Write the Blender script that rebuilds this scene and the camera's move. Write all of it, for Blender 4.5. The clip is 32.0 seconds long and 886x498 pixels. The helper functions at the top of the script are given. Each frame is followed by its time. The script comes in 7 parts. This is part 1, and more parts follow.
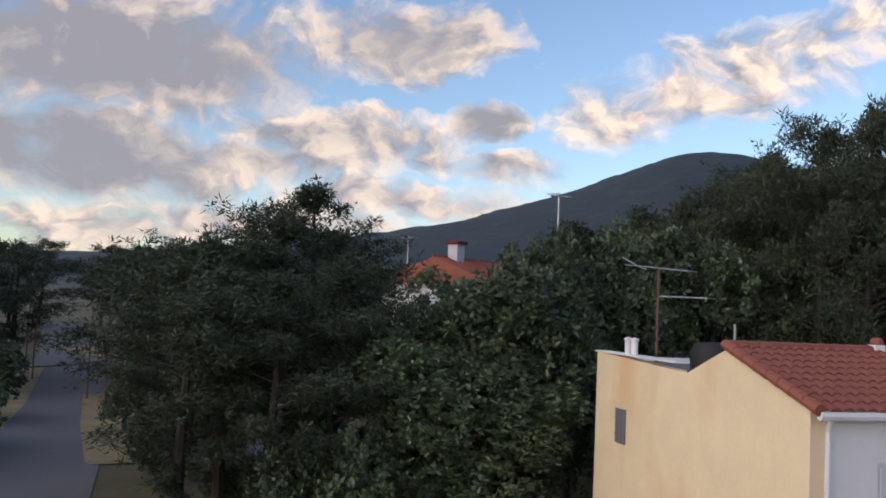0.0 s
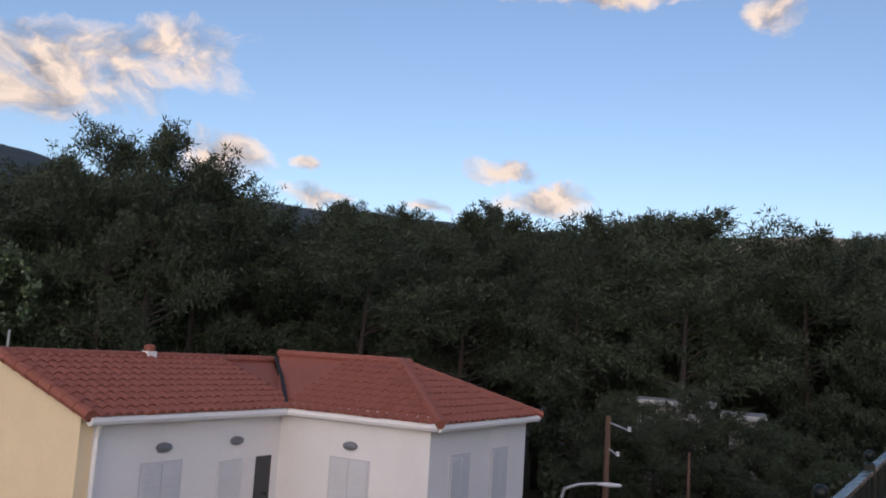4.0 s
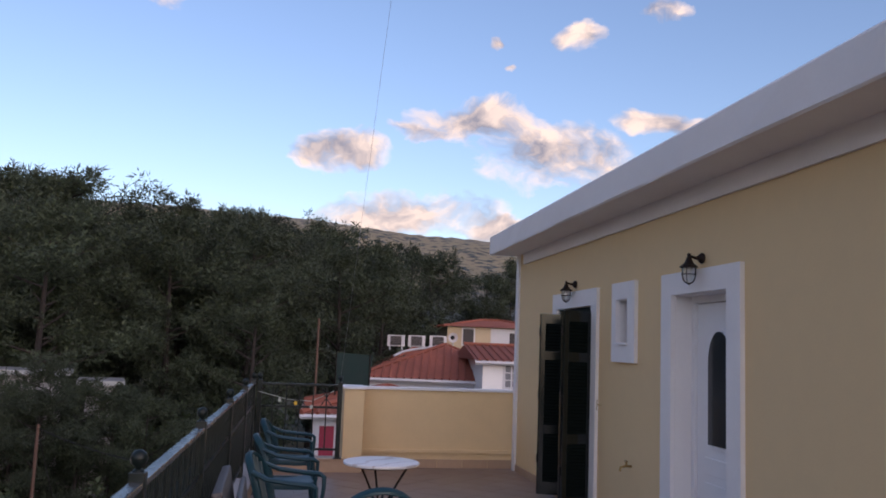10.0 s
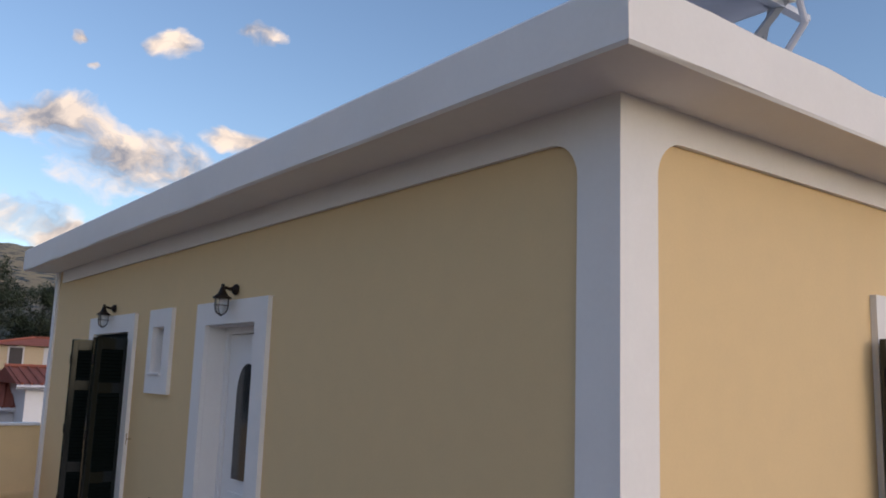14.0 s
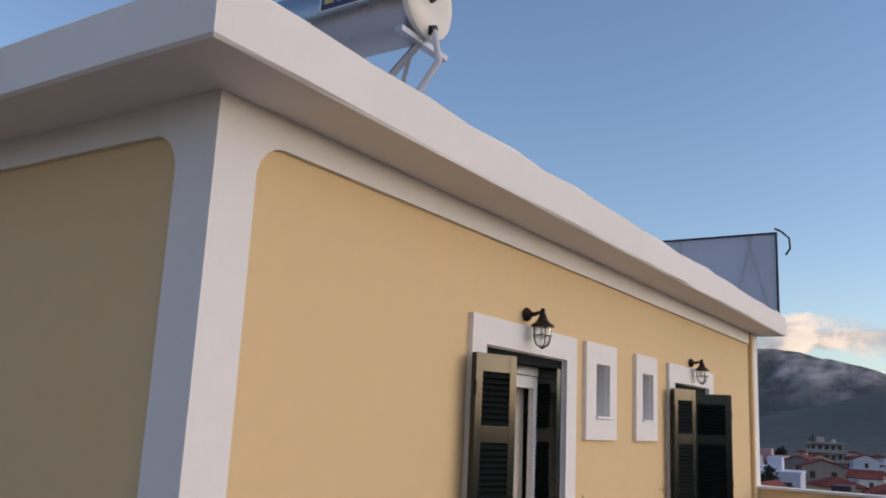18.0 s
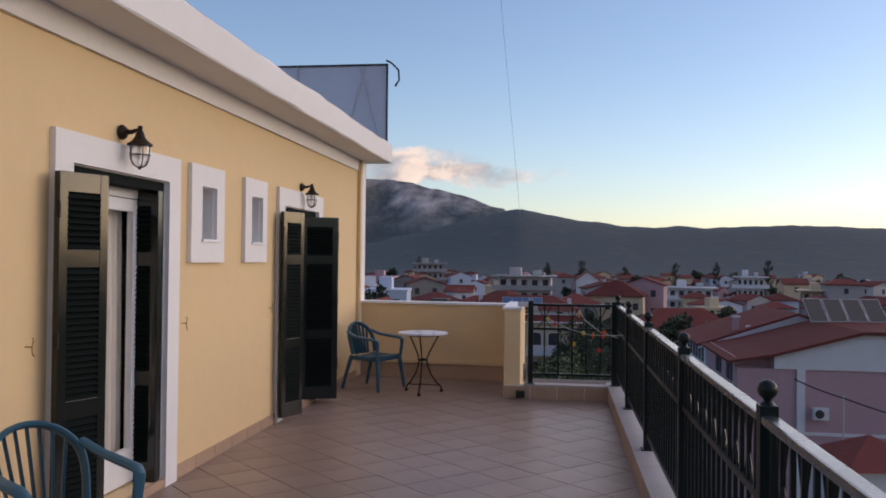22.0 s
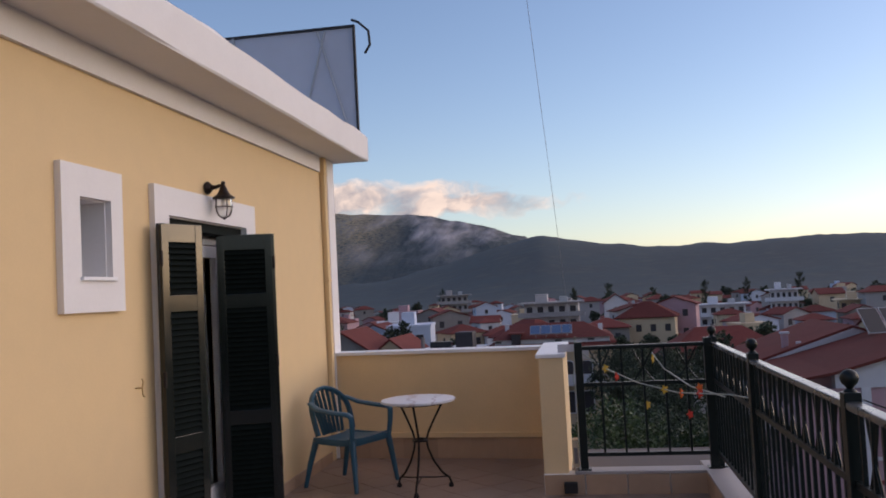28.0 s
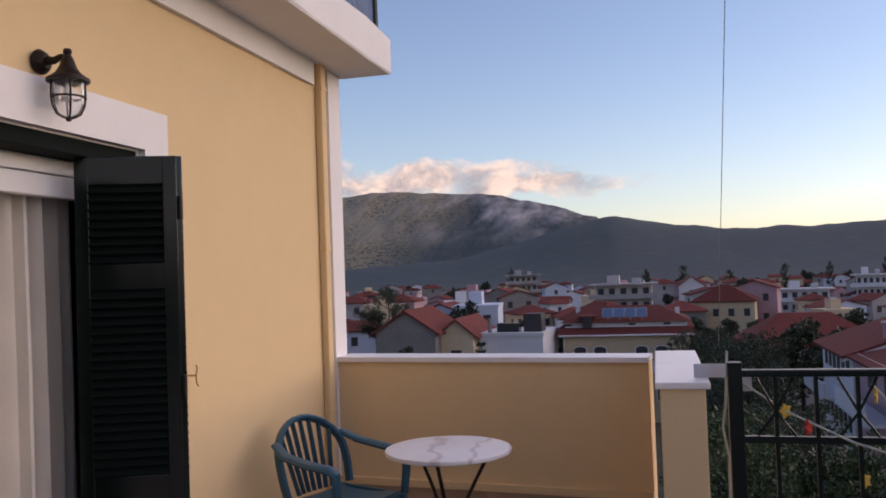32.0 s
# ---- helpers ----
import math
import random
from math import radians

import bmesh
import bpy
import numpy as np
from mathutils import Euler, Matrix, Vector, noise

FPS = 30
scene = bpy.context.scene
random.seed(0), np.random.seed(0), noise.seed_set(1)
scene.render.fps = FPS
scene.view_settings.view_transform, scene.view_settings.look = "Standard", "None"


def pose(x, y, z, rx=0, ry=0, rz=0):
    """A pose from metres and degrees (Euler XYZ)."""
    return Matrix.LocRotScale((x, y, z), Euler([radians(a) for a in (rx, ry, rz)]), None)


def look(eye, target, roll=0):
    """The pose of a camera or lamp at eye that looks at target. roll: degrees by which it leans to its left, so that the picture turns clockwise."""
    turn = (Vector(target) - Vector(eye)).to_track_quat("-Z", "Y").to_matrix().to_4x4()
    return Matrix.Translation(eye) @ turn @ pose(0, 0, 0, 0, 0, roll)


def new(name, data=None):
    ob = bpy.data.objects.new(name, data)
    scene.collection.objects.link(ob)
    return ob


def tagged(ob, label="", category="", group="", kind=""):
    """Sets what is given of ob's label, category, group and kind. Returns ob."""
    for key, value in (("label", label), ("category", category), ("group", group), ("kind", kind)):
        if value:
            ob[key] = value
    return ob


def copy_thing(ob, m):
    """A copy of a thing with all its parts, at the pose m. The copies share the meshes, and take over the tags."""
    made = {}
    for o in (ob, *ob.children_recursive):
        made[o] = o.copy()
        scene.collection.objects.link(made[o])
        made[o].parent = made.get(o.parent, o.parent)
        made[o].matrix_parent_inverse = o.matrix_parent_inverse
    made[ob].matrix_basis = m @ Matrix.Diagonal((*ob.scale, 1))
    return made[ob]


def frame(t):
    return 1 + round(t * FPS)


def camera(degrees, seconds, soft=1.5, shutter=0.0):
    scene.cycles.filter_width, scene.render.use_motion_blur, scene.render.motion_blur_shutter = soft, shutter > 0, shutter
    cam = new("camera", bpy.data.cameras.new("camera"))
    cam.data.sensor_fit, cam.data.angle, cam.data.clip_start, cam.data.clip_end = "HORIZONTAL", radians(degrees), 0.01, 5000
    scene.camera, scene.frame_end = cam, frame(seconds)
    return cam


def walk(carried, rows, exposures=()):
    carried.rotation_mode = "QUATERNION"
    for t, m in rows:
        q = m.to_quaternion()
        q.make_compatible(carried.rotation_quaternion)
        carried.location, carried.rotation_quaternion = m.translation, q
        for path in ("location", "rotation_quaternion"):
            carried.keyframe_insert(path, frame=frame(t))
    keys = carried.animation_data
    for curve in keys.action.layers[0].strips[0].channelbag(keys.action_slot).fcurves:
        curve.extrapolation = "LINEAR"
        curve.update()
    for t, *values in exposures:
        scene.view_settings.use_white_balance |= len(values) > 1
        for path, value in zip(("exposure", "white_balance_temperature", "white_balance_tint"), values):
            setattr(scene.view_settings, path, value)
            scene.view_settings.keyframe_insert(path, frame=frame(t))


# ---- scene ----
cam = camera(55.5, 32.0, soft=1.8)
PATH = [
    (0.0, 2.620, -3.040, 1.665, 167.83, 3.82, -2.65),
    (0.5, 2.620, -3.040, 1.665, 161.71, 4.74, -3.10),
    (1.0, 2.620, -3.040, 1.665, 154.40, 5.31, -3.54),
    (1.5, 2.620, -3.040, 1.665, 147.62, 5.32, -3.76),
    (2.0, 2.620, -3.040, 1.665, 141.22, 5.81, -3.89),
    (2.5, 2.620, -3.040, 1.665, 134.70, 6.01, -3.85),
    (4.5, 2.620, -3.040, 1.665, 116.91, 7.72, -2.94),
    (5.0, 2.560, -3.030, 1.665, 111.22, 8.60, -2.30),
    (5.5, 2.470, -3.030, 1.660, 105.91, 8.46, -2.36),
    (6.0, 2.400, -3.020, 1.658, 100.45, 8.47, -1.88),
    (6.5, 2.367, -3.039, 1.645, 95.43, 8.21, -1.45),
    (7.0, 2.311, -3.025, 1.642, 91.85, 7.58, -1.19),
    (7.5, 2.304, -3.007, 1.644, 89.03, 7.22, -1.21),
    (8.0, 2.316, -2.996, 1.644, 87.18, 7.03, -1.46),
    (8.5, 2.325, -3.003, 1.645, 85.85, 6.88, -1.56),
    (9.0, 2.285, -2.976, 1.640, 84.64, 6.46, -1.68),
    (9.5, 2.245, -2.949, 1.641, 83.06, 6.24, -2.03),
    (10.0, 2.226, -2.961, 1.651, 80.55, 6.59, -2.15),
    (10.5, 2.210, -2.963, 1.647, 78.21, 6.75, -2.28),
    (11.0, 2.219, -2.946, 1.648, 75.98, 6.47, -1.91),
    (11.5, 2.204, -2.919, 1.650, 73.32, 6.88, -1.42),
    (12.0, 2.213, -2.918, 1.651, 69.92, 7.90, -1.56),
    (12.5, 2.250, -2.910, 1.656, 65.45, 9.01, -2.10),
    (13.0, 2.280, -2.840, 1.655, 60.88, 9.39, -1.74),
    (13.5, 2.250, -2.730, 1.690, 57.11, 9.22, -1.81),
    (14.0, 2.240, -2.600, 1.760, 52.44, 8.90, -1.90),
    (14.5, 2.200, -2.450, 1.840, 49.91, 8.19, -1.86),
    (15.0, 2.220, -2.340, 1.870, 47.45, 7.96, -1.57),
    (15.5, 2.300, -2.260, 1.830, 43.76, 7.97, -1.60),
    (17.5, 2.619, -2.275, 1.635, 39.32, 15.68, -2.22),
    (18.0, 2.623, -2.267, 1.654, 32.63, 11.54, -2.66),
    (18.5, 2.623, -2.223, 1.640, 27.09, 8.41, -2.43),
    (19.0, 2.626, -2.204, 1.626, 22.73, 6.21, -2.00),
    (19.5, 2.635, -2.195, 1.619, 18.74, 4.29, -1.76),
    (20.0, 2.644, -2.197, 1.614, 16.20, 3.21, -1.56),
    (20.5, 2.698, -2.186, 1.628, 14.70, 3.95, -1.42),
    (21.0, 2.721, -2.175, 1.613, 12.03, 2.94, -1.67),
    (21.5, 2.707, -2.172, 1.611, 9.13, 1.27, -1.30),
    (22.0, 2.735, -2.155, 1.604, 7.81, 0.75, -0.62),
    (22.5, 2.793, -2.072, 1.596, 7.65, 0.84, -0.17),
    (23.0, 2.748, -1.858, 1.578, 6.82, 1.15, 0.17),
    (23.5, 2.749, -1.623, 1.580, 7.29, 1.58, -0.22),
    (24.0, 2.824, -1.387, 1.577, 10.47, 2.33, -0.50),
    (24.5, 2.778, -1.109, 1.570, 12.67, 3.16, 0.25),
    (26.5, 2.690, 0.135, 1.557, 12.24, 2.94, 0.07),
    (27.0, 2.630, 0.483, 1.571, 12.29, 2.90, 1.12),
    (27.5, 2.510, 0.841, 1.591, 10.51, 2.98, 3.13),
    (28.0, 2.491, 1.178, 1.574, 9.48, 2.97, 2.93),
    (28.5, 2.480, 1.506, 1.570, 10.04, 3.57, 2.22),
    (29.0, 2.453, 1.865, 1.591, 10.71, 3.47, 2.18),
    (29.5, 2.512, 2.219, 1.569, 11.21, 1.80, 1.79),
    (30.0, 2.463, 2.599, 1.559, 11.59, 0.82, 1.98),
    (30.5, 2.386, 2.937, 1.562, 12.60, 0.72, 2.49),
    (31.0, 2.353, 3.294, 1.561, 13.81, 1.34, 2.19),
    (31.5, 2.194, 3.661, 1.575, 13.61, 2.18, 2.33),
    (32.0, 2.115, 3.982, 1.554, 14.18, 1.76, 2.02),
]
walk(cam, [(t, pose(x, y, z, 90 + p, r, w)) for t, x, y, z, w, p, r in PATH],
     exposures=[(0.0, 0.66, 6500, 12), (2.0, 0.58, 6500, 14), (5.0, 0.40, 6500, 15), (6.5, 0.46, 6500, 17), (9.0, 0.66, 6500, 22), (12.0, 0.68, 6500, 20), (15.0, 0.58, 6500, 10), (19.0, 0.58, 6500, 14), (24.0, 0.52, 6550, 18), (29.0, 0.54, 6600, 20), (32.0, 0.60, 6800, 24)])

# ---- world: evening sky with broken clouds, low sun ----
SUN_AZ, SUN_EL = -66.0, 13.0      # degrees: heading to the left of +y, height
world = bpy.data.worlds.new("world")
scene.world = world
world.use_nodes = True
wt = world.node_tree
wt.nodes.clear()


def wnode(kind, **kw):
    n = wt.nodes.new(kind)
    for k, v in kw.items():
        setattr(n, k, v)
    return n


def wmath(op, a, b=None, c=None, clamp=False):
    n = wnode("ShaderNodeMath", operation=op, use_clamp=clamp)
    for i, v in enumerate((a, b, c)):
        if v is None:
            continue
        if isinstance(v, (int, float)):
            n.inputs[i].default_value = v
        else:
            wt.links.new(v, n.inputs[i])
    return n.outputs[0]


def wvec(x, y, z):
    n = wnode("ShaderNodeCombineXYZ")
    for i, v in enumerate((x, y, z)):
        if isinstance(v, (int, float)):
            n.inputs[i].default_value = v
        else:
            wt.links.new(v, n.inputs[i])
    return n.outputs[0]


def wnoise(vec, scale, detail, rough=0.55):
    n = wnode("ShaderNodeTexNoise")
    n.inputs["Scale"].default_value = scale
    n.inputs["Detail"].default_value = detail
    n.inputs["Roughness"].default_value = rough
    wt.links.new(vec, n.inputs["Vector"])
    return n.outputs["Fac"]


def wmix(fac, a, b):
    n = wnode("ShaderNodeMix", data_type="RGBA")
    if isinstance(fac, (int, float)):
        n.inputs[0].default_value = fac
    else:
        wt.links.new(fac, n.inputs[0])
    for sock, v in ((n.inputs[6], a), (n.inputs[7], b)):
        if isinstance(v, tuple):
            sock.default_value = (*v, 1)
        else:
            wt.links.new(v, sock)
    return n.outputs[2]


sky = wnode("ShaderNodeTexSky", sky_type="NISHITA", sun_disc=False)
sky.sun_elevation, sky.sun_rotation = radians(SUN_EL), radians(-SUN_AZ)
sky.air_density, sky.dust_density, sky.ozone_density = 1.0, 0.6, 2.2
way = wnode("ShaderNodeTexCoord").outputs["Generated"]
split = wnode("ShaderNodeSeparateXYZ")
wt.links.new(way, split.inputs[0])
dx, dy, dz = split.outputs
az = wmath("MULTIPLY", wmath("ARCTAN2", wmath("MULTIPLY", dx, -1.0), dy), 57.29578)
az = wmath("ADD", az, wmath("MULTIPLY", wmath("LESS_THAN", az, -90.0), 360.0))
el = wmath("MULTIPLY", wmath("ARCSINE", dz), 57.29578)
warp = wnoise(wvec(wmath("MULTIPLY", az, 0.7), el, 4.0), 0.16, 4, 0.5)
warp2 = wnoise(wvec(wmath("MULTIPLY", az, 0.7), el, 9.0), 0.26, 4, 0.55)
az = wmath("ADD", az, wmath("MULTIPLY", wmath("SUBTRACT", warp, 0.5), 8.0))
el = wmath("ADD", el, wmath("MULTIPLY", wmath("SUBTRACT", warp2, 0.5), 4.0))
flat = wvec(wmath("MULTIPLY", az, 0.75), wmath("MULTIPLY", el, 1.0), 0.0)
flat2 = wvec(wmath("MULTIPLY", wmath("SUBTRACT", az, 0.8), 0.75), wmath("ADD", el, 0.7), 0.0)
puff, puff2 = wnoise(flat, 0.30, 6, 0.56), wnoise(flat2, 0.30, 6, 0.56)
fine = wnoise(flat, 0.9, 5, 0.6)
cover, gloom = None, None


def cloud(a, e, w, h, dark):
    """One cloud of the sky: heading, height and half sizes in degrees, and how dark its body is."""
    global cover, gloom
    u = wmath("DIVIDE", wmath("SUBTRACT", az, a), w)
    v = wmath("DIVIDE", wmath("SUBTRACT", el, e), h)
    near = wmath("SUBTRACT", 1.0, wmath("ADD", wmath("MULTIPLY", u, u), wmath("MULTIPLY", v, v)))
    near = wmath("MAXIMUM", wmath("MULTIPLY", near, 1.0 + 0.7 * dark), -2.0)
    shade = wmath("MULTIPLY", wmath("MAXIMUM", wmath("ADD", near, 0.3), 0.0), dark)
    cover = near if cover is None else wmath("MAXIMUM", cover, near)
    gloom = shade if gloom is None else wmath("MAXIMUM", gloom, shade)


cloud(190.1, 15.0, 14.6, 4.60, 0.90)
cloud(191.7, 8.6, 12.6, 3.03, 0.85)
cloud(171.2, 17.4, 8.8, 2.82, 0.55)
cloud(179.2, 8.8, 8.1, 1.46, 0.50)
cloud(164.8, 12.3, 2.8, 1.57, 0.85)
cloud(172.9, 12.5, 1.9, 0.73, 0.20)
cloud(168.6, 9.8, 3.5, 1.25, 0.15)
cloud(191.8, 4.0, 7.2, 1.67, 0.35)
cloud(163.1, 9.1, 4.2, 1.15, 0.40)
cloud(156.3, 13.1, 4.6, 2.40, 0.15)
cloud(147.5, 16.0, 6.5, 2.40, 0.10)
cloud(139.4, 18.0, 4.6, 2.09, 0.05)
cloud(137.7, 11.7, 3.0, 1.57, 0.10)
cloud(130.6, 10.2, 2.8, 0.94, 0.10)
cloud(131.9, 12.5, 1.2, 0.52, 0.10)
cloud(117.5, 12.5, 2.5, 0.73, 0.15)
cloud(115.2, 10.5, 3.5, 1.15, 0.10)
cloud(117.5, 12.8, 2.1, 0.52, 0.15)
cloud(114.0, 10.9, 3.5, 1.04, 0.10)
cloud(123.1, 9.7, 1.7, 0.52, 0.10)
cloud(100.1, 22.7, 2.1, 1.88, 0.10)
cloud(109.0, 24.0, 9.6, 0.73, 0.10)
cloud(82.7, 14.3, 2.1, 0.73, 0.15)
cloud(79.1, 15.2, 4.4, 1.57, 0.35)
cloud(88.5, 12.8, 3.2, 1.15, 0.35)
cloud(74.2, 12.8, 5.2, 2.30, 0.15)
cloud(84.7, 8.6, 6.3, 1.57, 0.25)
cloud(78.2, 20.3, 0.6, 0.31, 0.10)
cloud(76.8, 18.3, 0.6, 0.26, 0.10)
cloud(72.0, 20.6, 1.3, 1.04, 0.10)
cloud(66.9, 21.9, 1.9, 0.73, 0.10)
cloud(77.8, 8.0, 2.1, 0.94, 0.35)
cloud(66.5, 15.2, 2.1, 0.84, 0.20)
cloud(66.0, 21.9, 2.3, 0.63, 0.05)
cloud(66.3, 15.2, 2.3, 0.84, 0.10)
cloud(8.4, 5.6, 6.8, 0.94, 0.30)
cloud(15.7, 6.4, 9.5, 1.36, 0.25)
cloud(21.5, 6.4, 6.3, 1.67, 0.30)

cloud(151.7, 14.2, 5.2, 2.09, 0.15)
cloud(143.8, 16.9, 4.2, 2.09, 0.10)
cloud(175.3, 10.7, 9.5, 2.30, 0.45)
cloud(181.6, 5.1, 13.7, 1.46, 0.45)
cloud(171.1, 6.9, 9.5, 1.36, 0.40)

body = wmath("ADD", wmath("MULTIPLY", cover, 0.85), wmath("MULTIPLY", wmath("SUBTRACT", puff, 0.47), 3.2))
body = wmath("ADD", body, wmath("MULTIPLY", wmath("SUBTRACT", fine, 0.5), 1.3))
limit = wmath("MULTIPLY", wmath("ADD", cover, 0.9), 1.6, clamp=True)
dense = wmath("MULTIPLY", wmath("MULTIPLY", wmath("ADD", body, 0.15), 0.85, clamp=True), limit)
dense = wmath("SMOOTH_MIN", dense, 0.97, 0.1)
fine2 = wnoise(flat2, 0.9, 5, 0.6)
relief = wmath("ADD", wmath("MULTIPLY", wmath("SUBTRACT", puff, puff2), 4.5), wmath("MULTIPLY", wmath("SUBTRACT", fine, fine2), 0.75))
lit = wmath("ADD", 0.60, relief, clamp=True)
lit = wmath("MULTIPLY", lit, wmath("SUBTRACT", 1.0, wmath("MULTIPLY", wmath("MULTIPLY", gloom, 0.88), wmath("SUBTRACT", 1.85, wmath("MULTIPLY", puff, 2.0))), clamp=True))
cloud_col = wmix(lit, (1.75, 1.72, 1.92), (5.9, 4.8, 3.85))
tint = wnode("ShaderNodeMix", data_type="RGBA", blend_type="MULTIPLY")
tint.inputs[0].default_value = 1.0
wt.links.new(sky.outputs[0], tint.inputs[6])
tint.inputs[7].default_value = (1.06, 1.015, 1.045, 1)
sky_col = wmix(dense, tint.outputs[2], cloud_col)
back = wnode("ShaderNodeBackground")
back.inputs["Strength"].default_value = 0.13
wt.links.new(sky_col, back.inputs["Color"])
wt.links.new(back.outputs[0], wnode("ShaderNodeOutputWorld").inputs[0])

sun = bpy.data.lights.new("sun", "SUN")
sun.energy, sun.angle, sun.color = 1.05, radians(135), (1.0, 0.735, 0.54)
sun_ob = new("sun", sun)
sun_dir = Vector((-math.sin(radians(SUN_AZ)) * math.cos(radians(SUN_EL)), math.cos(radians(SUN_AZ)) * math.cos(radians(SUN_EL)), math.sin(radians(SUN_EL))))
sun_ob.matrix_world = look(sun_dir * 60, (0, 0, 0))

# ---- materials ----
def surface(name, color, rough=0.7, metal=0.0, grain=8.0, vary=0.12, bump=0.15, stain=0.0, stain_scale=0.7, stain_color=None, each=0.0, coat=0.0, size=0.01, spec=0.5, streak=1.0):
    """A procedural surface: base colour varied at two scales, fine relief, stains; each: how far single pieces differ."""
    m = bpy.data.materials.new(name)
    m.use_nodes = True
    t = m.node_tree
    b = t.nodes["Principled BSDF"]
    b.inputs["Metallic"].default_value = metal
    b.inputs["Specular IOR Level"].default_value = spec
    if coat:
        b.inputs["Coat Weight"].default_value = coat
        b.inputs["Coat Roughness"].default_value = 0.15
    co = t.nodes.new("ShaderNodeTexCoord").outputs["Object"]

    def tex(scale, detail):
        n = t.nodes.new("ShaderNodeTexNoise")
        n.inputs["Scale"].default_value, n.inputs["Detail"].default_value = scale, detail
        t.links.new(co, n.inputs["Vector"])
        return n.outputs["Fac"]

    def mathn(op, a, c):
        n = t.nodes.new("ShaderNodeMath")
        n.operation = op
        for i, v in enumerate((a, c)):
            if isinstance(v, (int, float)):
                n.inputs[i].default_value = v
            else:
                t.links.new(v, n.inputs[i])
        return n.outputs[0]

    fine, broad = tex(grain, 5), tex(grain * 0.11, 4)
    val = mathn("ADD", mathn("MULTIPLY", fine, vary), mathn("MULTIPLY", broad, vary * 1.6))
    val = mathn("ADD", val, 1.0 - vary * 1.3)
    if each:
        r = t.nodes.new("ShaderNodeObjectInfo").outputs["Random"]
        val = mathn("MULTIPLY", val, mathn("ADD", mathn("MULTIPLY", r, each), 1.0 - each / 2))
    hsv = t.nodes.new("ShaderNodeHueSaturation")
    hsv.inputs["Color"].default_value = (*color, 1)
    t.links.new(val, hsv.inputs["Value"])
    out = hsv.outputs[0]
    if stain:
        ramp = t.nodes.new("ShaderNodeMapRange")
        ramp.inputs[1].default_value, ramp.inputs[2].default_value = 0.52, 0.75
        ramp.inputs[4].default_value = stain
        sn = tex(stain_scale, 6)
        if streak != 1.0:
            mp = t.nodes.new("ShaderNodeMapping")
            mp.inputs["Scale"].default_value = (1, 1, streak)
            t.links.new(co, mp.inputs[0])
            t.links.new(mp.outputs[0], sn.node.inputs["Vector"])
        t.links.new(sn, ramp.inputs[0])
        mix = t.nodes.new("ShaderNodeMix")
        mix.data_type = "RGBA"
        t.links.new(ramp.outputs[0], mix.inputs[0])
        t.links.new(out, mix.inputs[6])
        mix.inputs[7].default_value = (*(stain_color or [c * 0.55 for c in color]), 1)
        out = mix.outputs[2]
    t.links.new(out, b.inputs["Base Color"])
    rr = mathn("ADD", mathn("MULTIPLY", broad, 0.24), rough - 0.12)
    t.links.new(rr, b.inputs["Roughness"])
    if bump:
        bp = t.nodes.new("ShaderNodeBump")
        bp.inputs["Strength"].default_value, bp.inputs["Distance"].default_value = bump, size
        t.links.new(fine, bp.inputs["Height"])
        t.links.new(bp.outputs[0], b.inputs["Normal"])
    return m


def leafy(name, a, b, rough=0.6, scale=0.5):
    """Foliage: each leaf clump picks a green between a and b; broad patches differ too."""
    m = bpy.data.materials.new(name)
    m.use_nodes = True
    t = m.node_tree
    p = t.nodes["Principled BSDF"]
    p.inputs["Roughness"].default_value = rough
    g = t.nodes.new("ShaderNodeNewGeometry").outputs["Random Per Island"]
    co = t.nodes.new("ShaderNodeTexCoord").outputs["Object"]
    n = t.nodes.new("ShaderNodeTexNoise")
    n.inputs["Scale"].default_value = scale
    t.links.new(co, n.inputs["Vector"])
    ad = t.nodes.new("ShaderNodeMath")
    ad.operation = "MULTIPLY_ADD"
    t.links.new(g, ad.inputs[0])
    ad.inputs[1].default_value = 0.7
    t.links.new(n.outputs["Fac"], ad.inputs[2])
    ad2 = t.nodes.new("ShaderNodeMath")
    ad2.operation = "SUBTRACT"
    t.links.new(ad.outputs[0], ad2.inputs[0])
    ad2.inputs[1].default_value = 0.35
    mx = t.nodes.new("ShaderNodeMix")
    mx.data_type = "RGBA"
    t.links.new(ad2.outputs[0], mx.inputs[0])
    mx.inputs[6].default_value, mx.inputs[7].default_value = (*a, 1), (*b, 1)
    ob = t.nodes.new("ShaderNodeObjectInfo").outputs["Random"]
    hs = t.nodes.new("ShaderNodeHueSaturation")
    k = t.nodes.new("ShaderNodeMath")
    k.operation = "MULTIPLY_ADD"
    t.links.new(ob, k.inputs[0])
    k.inputs[1].default_value, k.inputs[2].default_value = 0.5, 0.75
    t.links.new(k.outputs[0], hs.inputs["Value"])
    t.links.new(mx.outputs[2], hs.inputs["Color"])
    t.links.new(hs.outputs[0], p.inputs["Base Color"])
    return m


def glassy(name, color=(1, 1, 1), rough=0.02):
    m = bpy.data.materials.new(name)
    m.use_nodes = True
    b = m.node_tree.nodes["Principled BSDF"]
    b.inputs["Base Color"].default_value = (*color, 1)
    b.inputs["Roughness"].default_value = rough
    b.inputs["Transmission Weight"].default_value = 1.0
    b.inputs["IOR"].default_value = 1.12
    return m


def glowing(name, color, power):
    m = bpy.data.materials.new(name)
    m.use_nodes = True
    b = m.node_tree.nodes["Principled BSDF"]
    b.inputs["Base Color"].default_value = (*color, 1)
    b.inputs["Emission Color"].default_value = (*color, 1)
    b.inputs["Emission Strength"].default_value = power
    return m


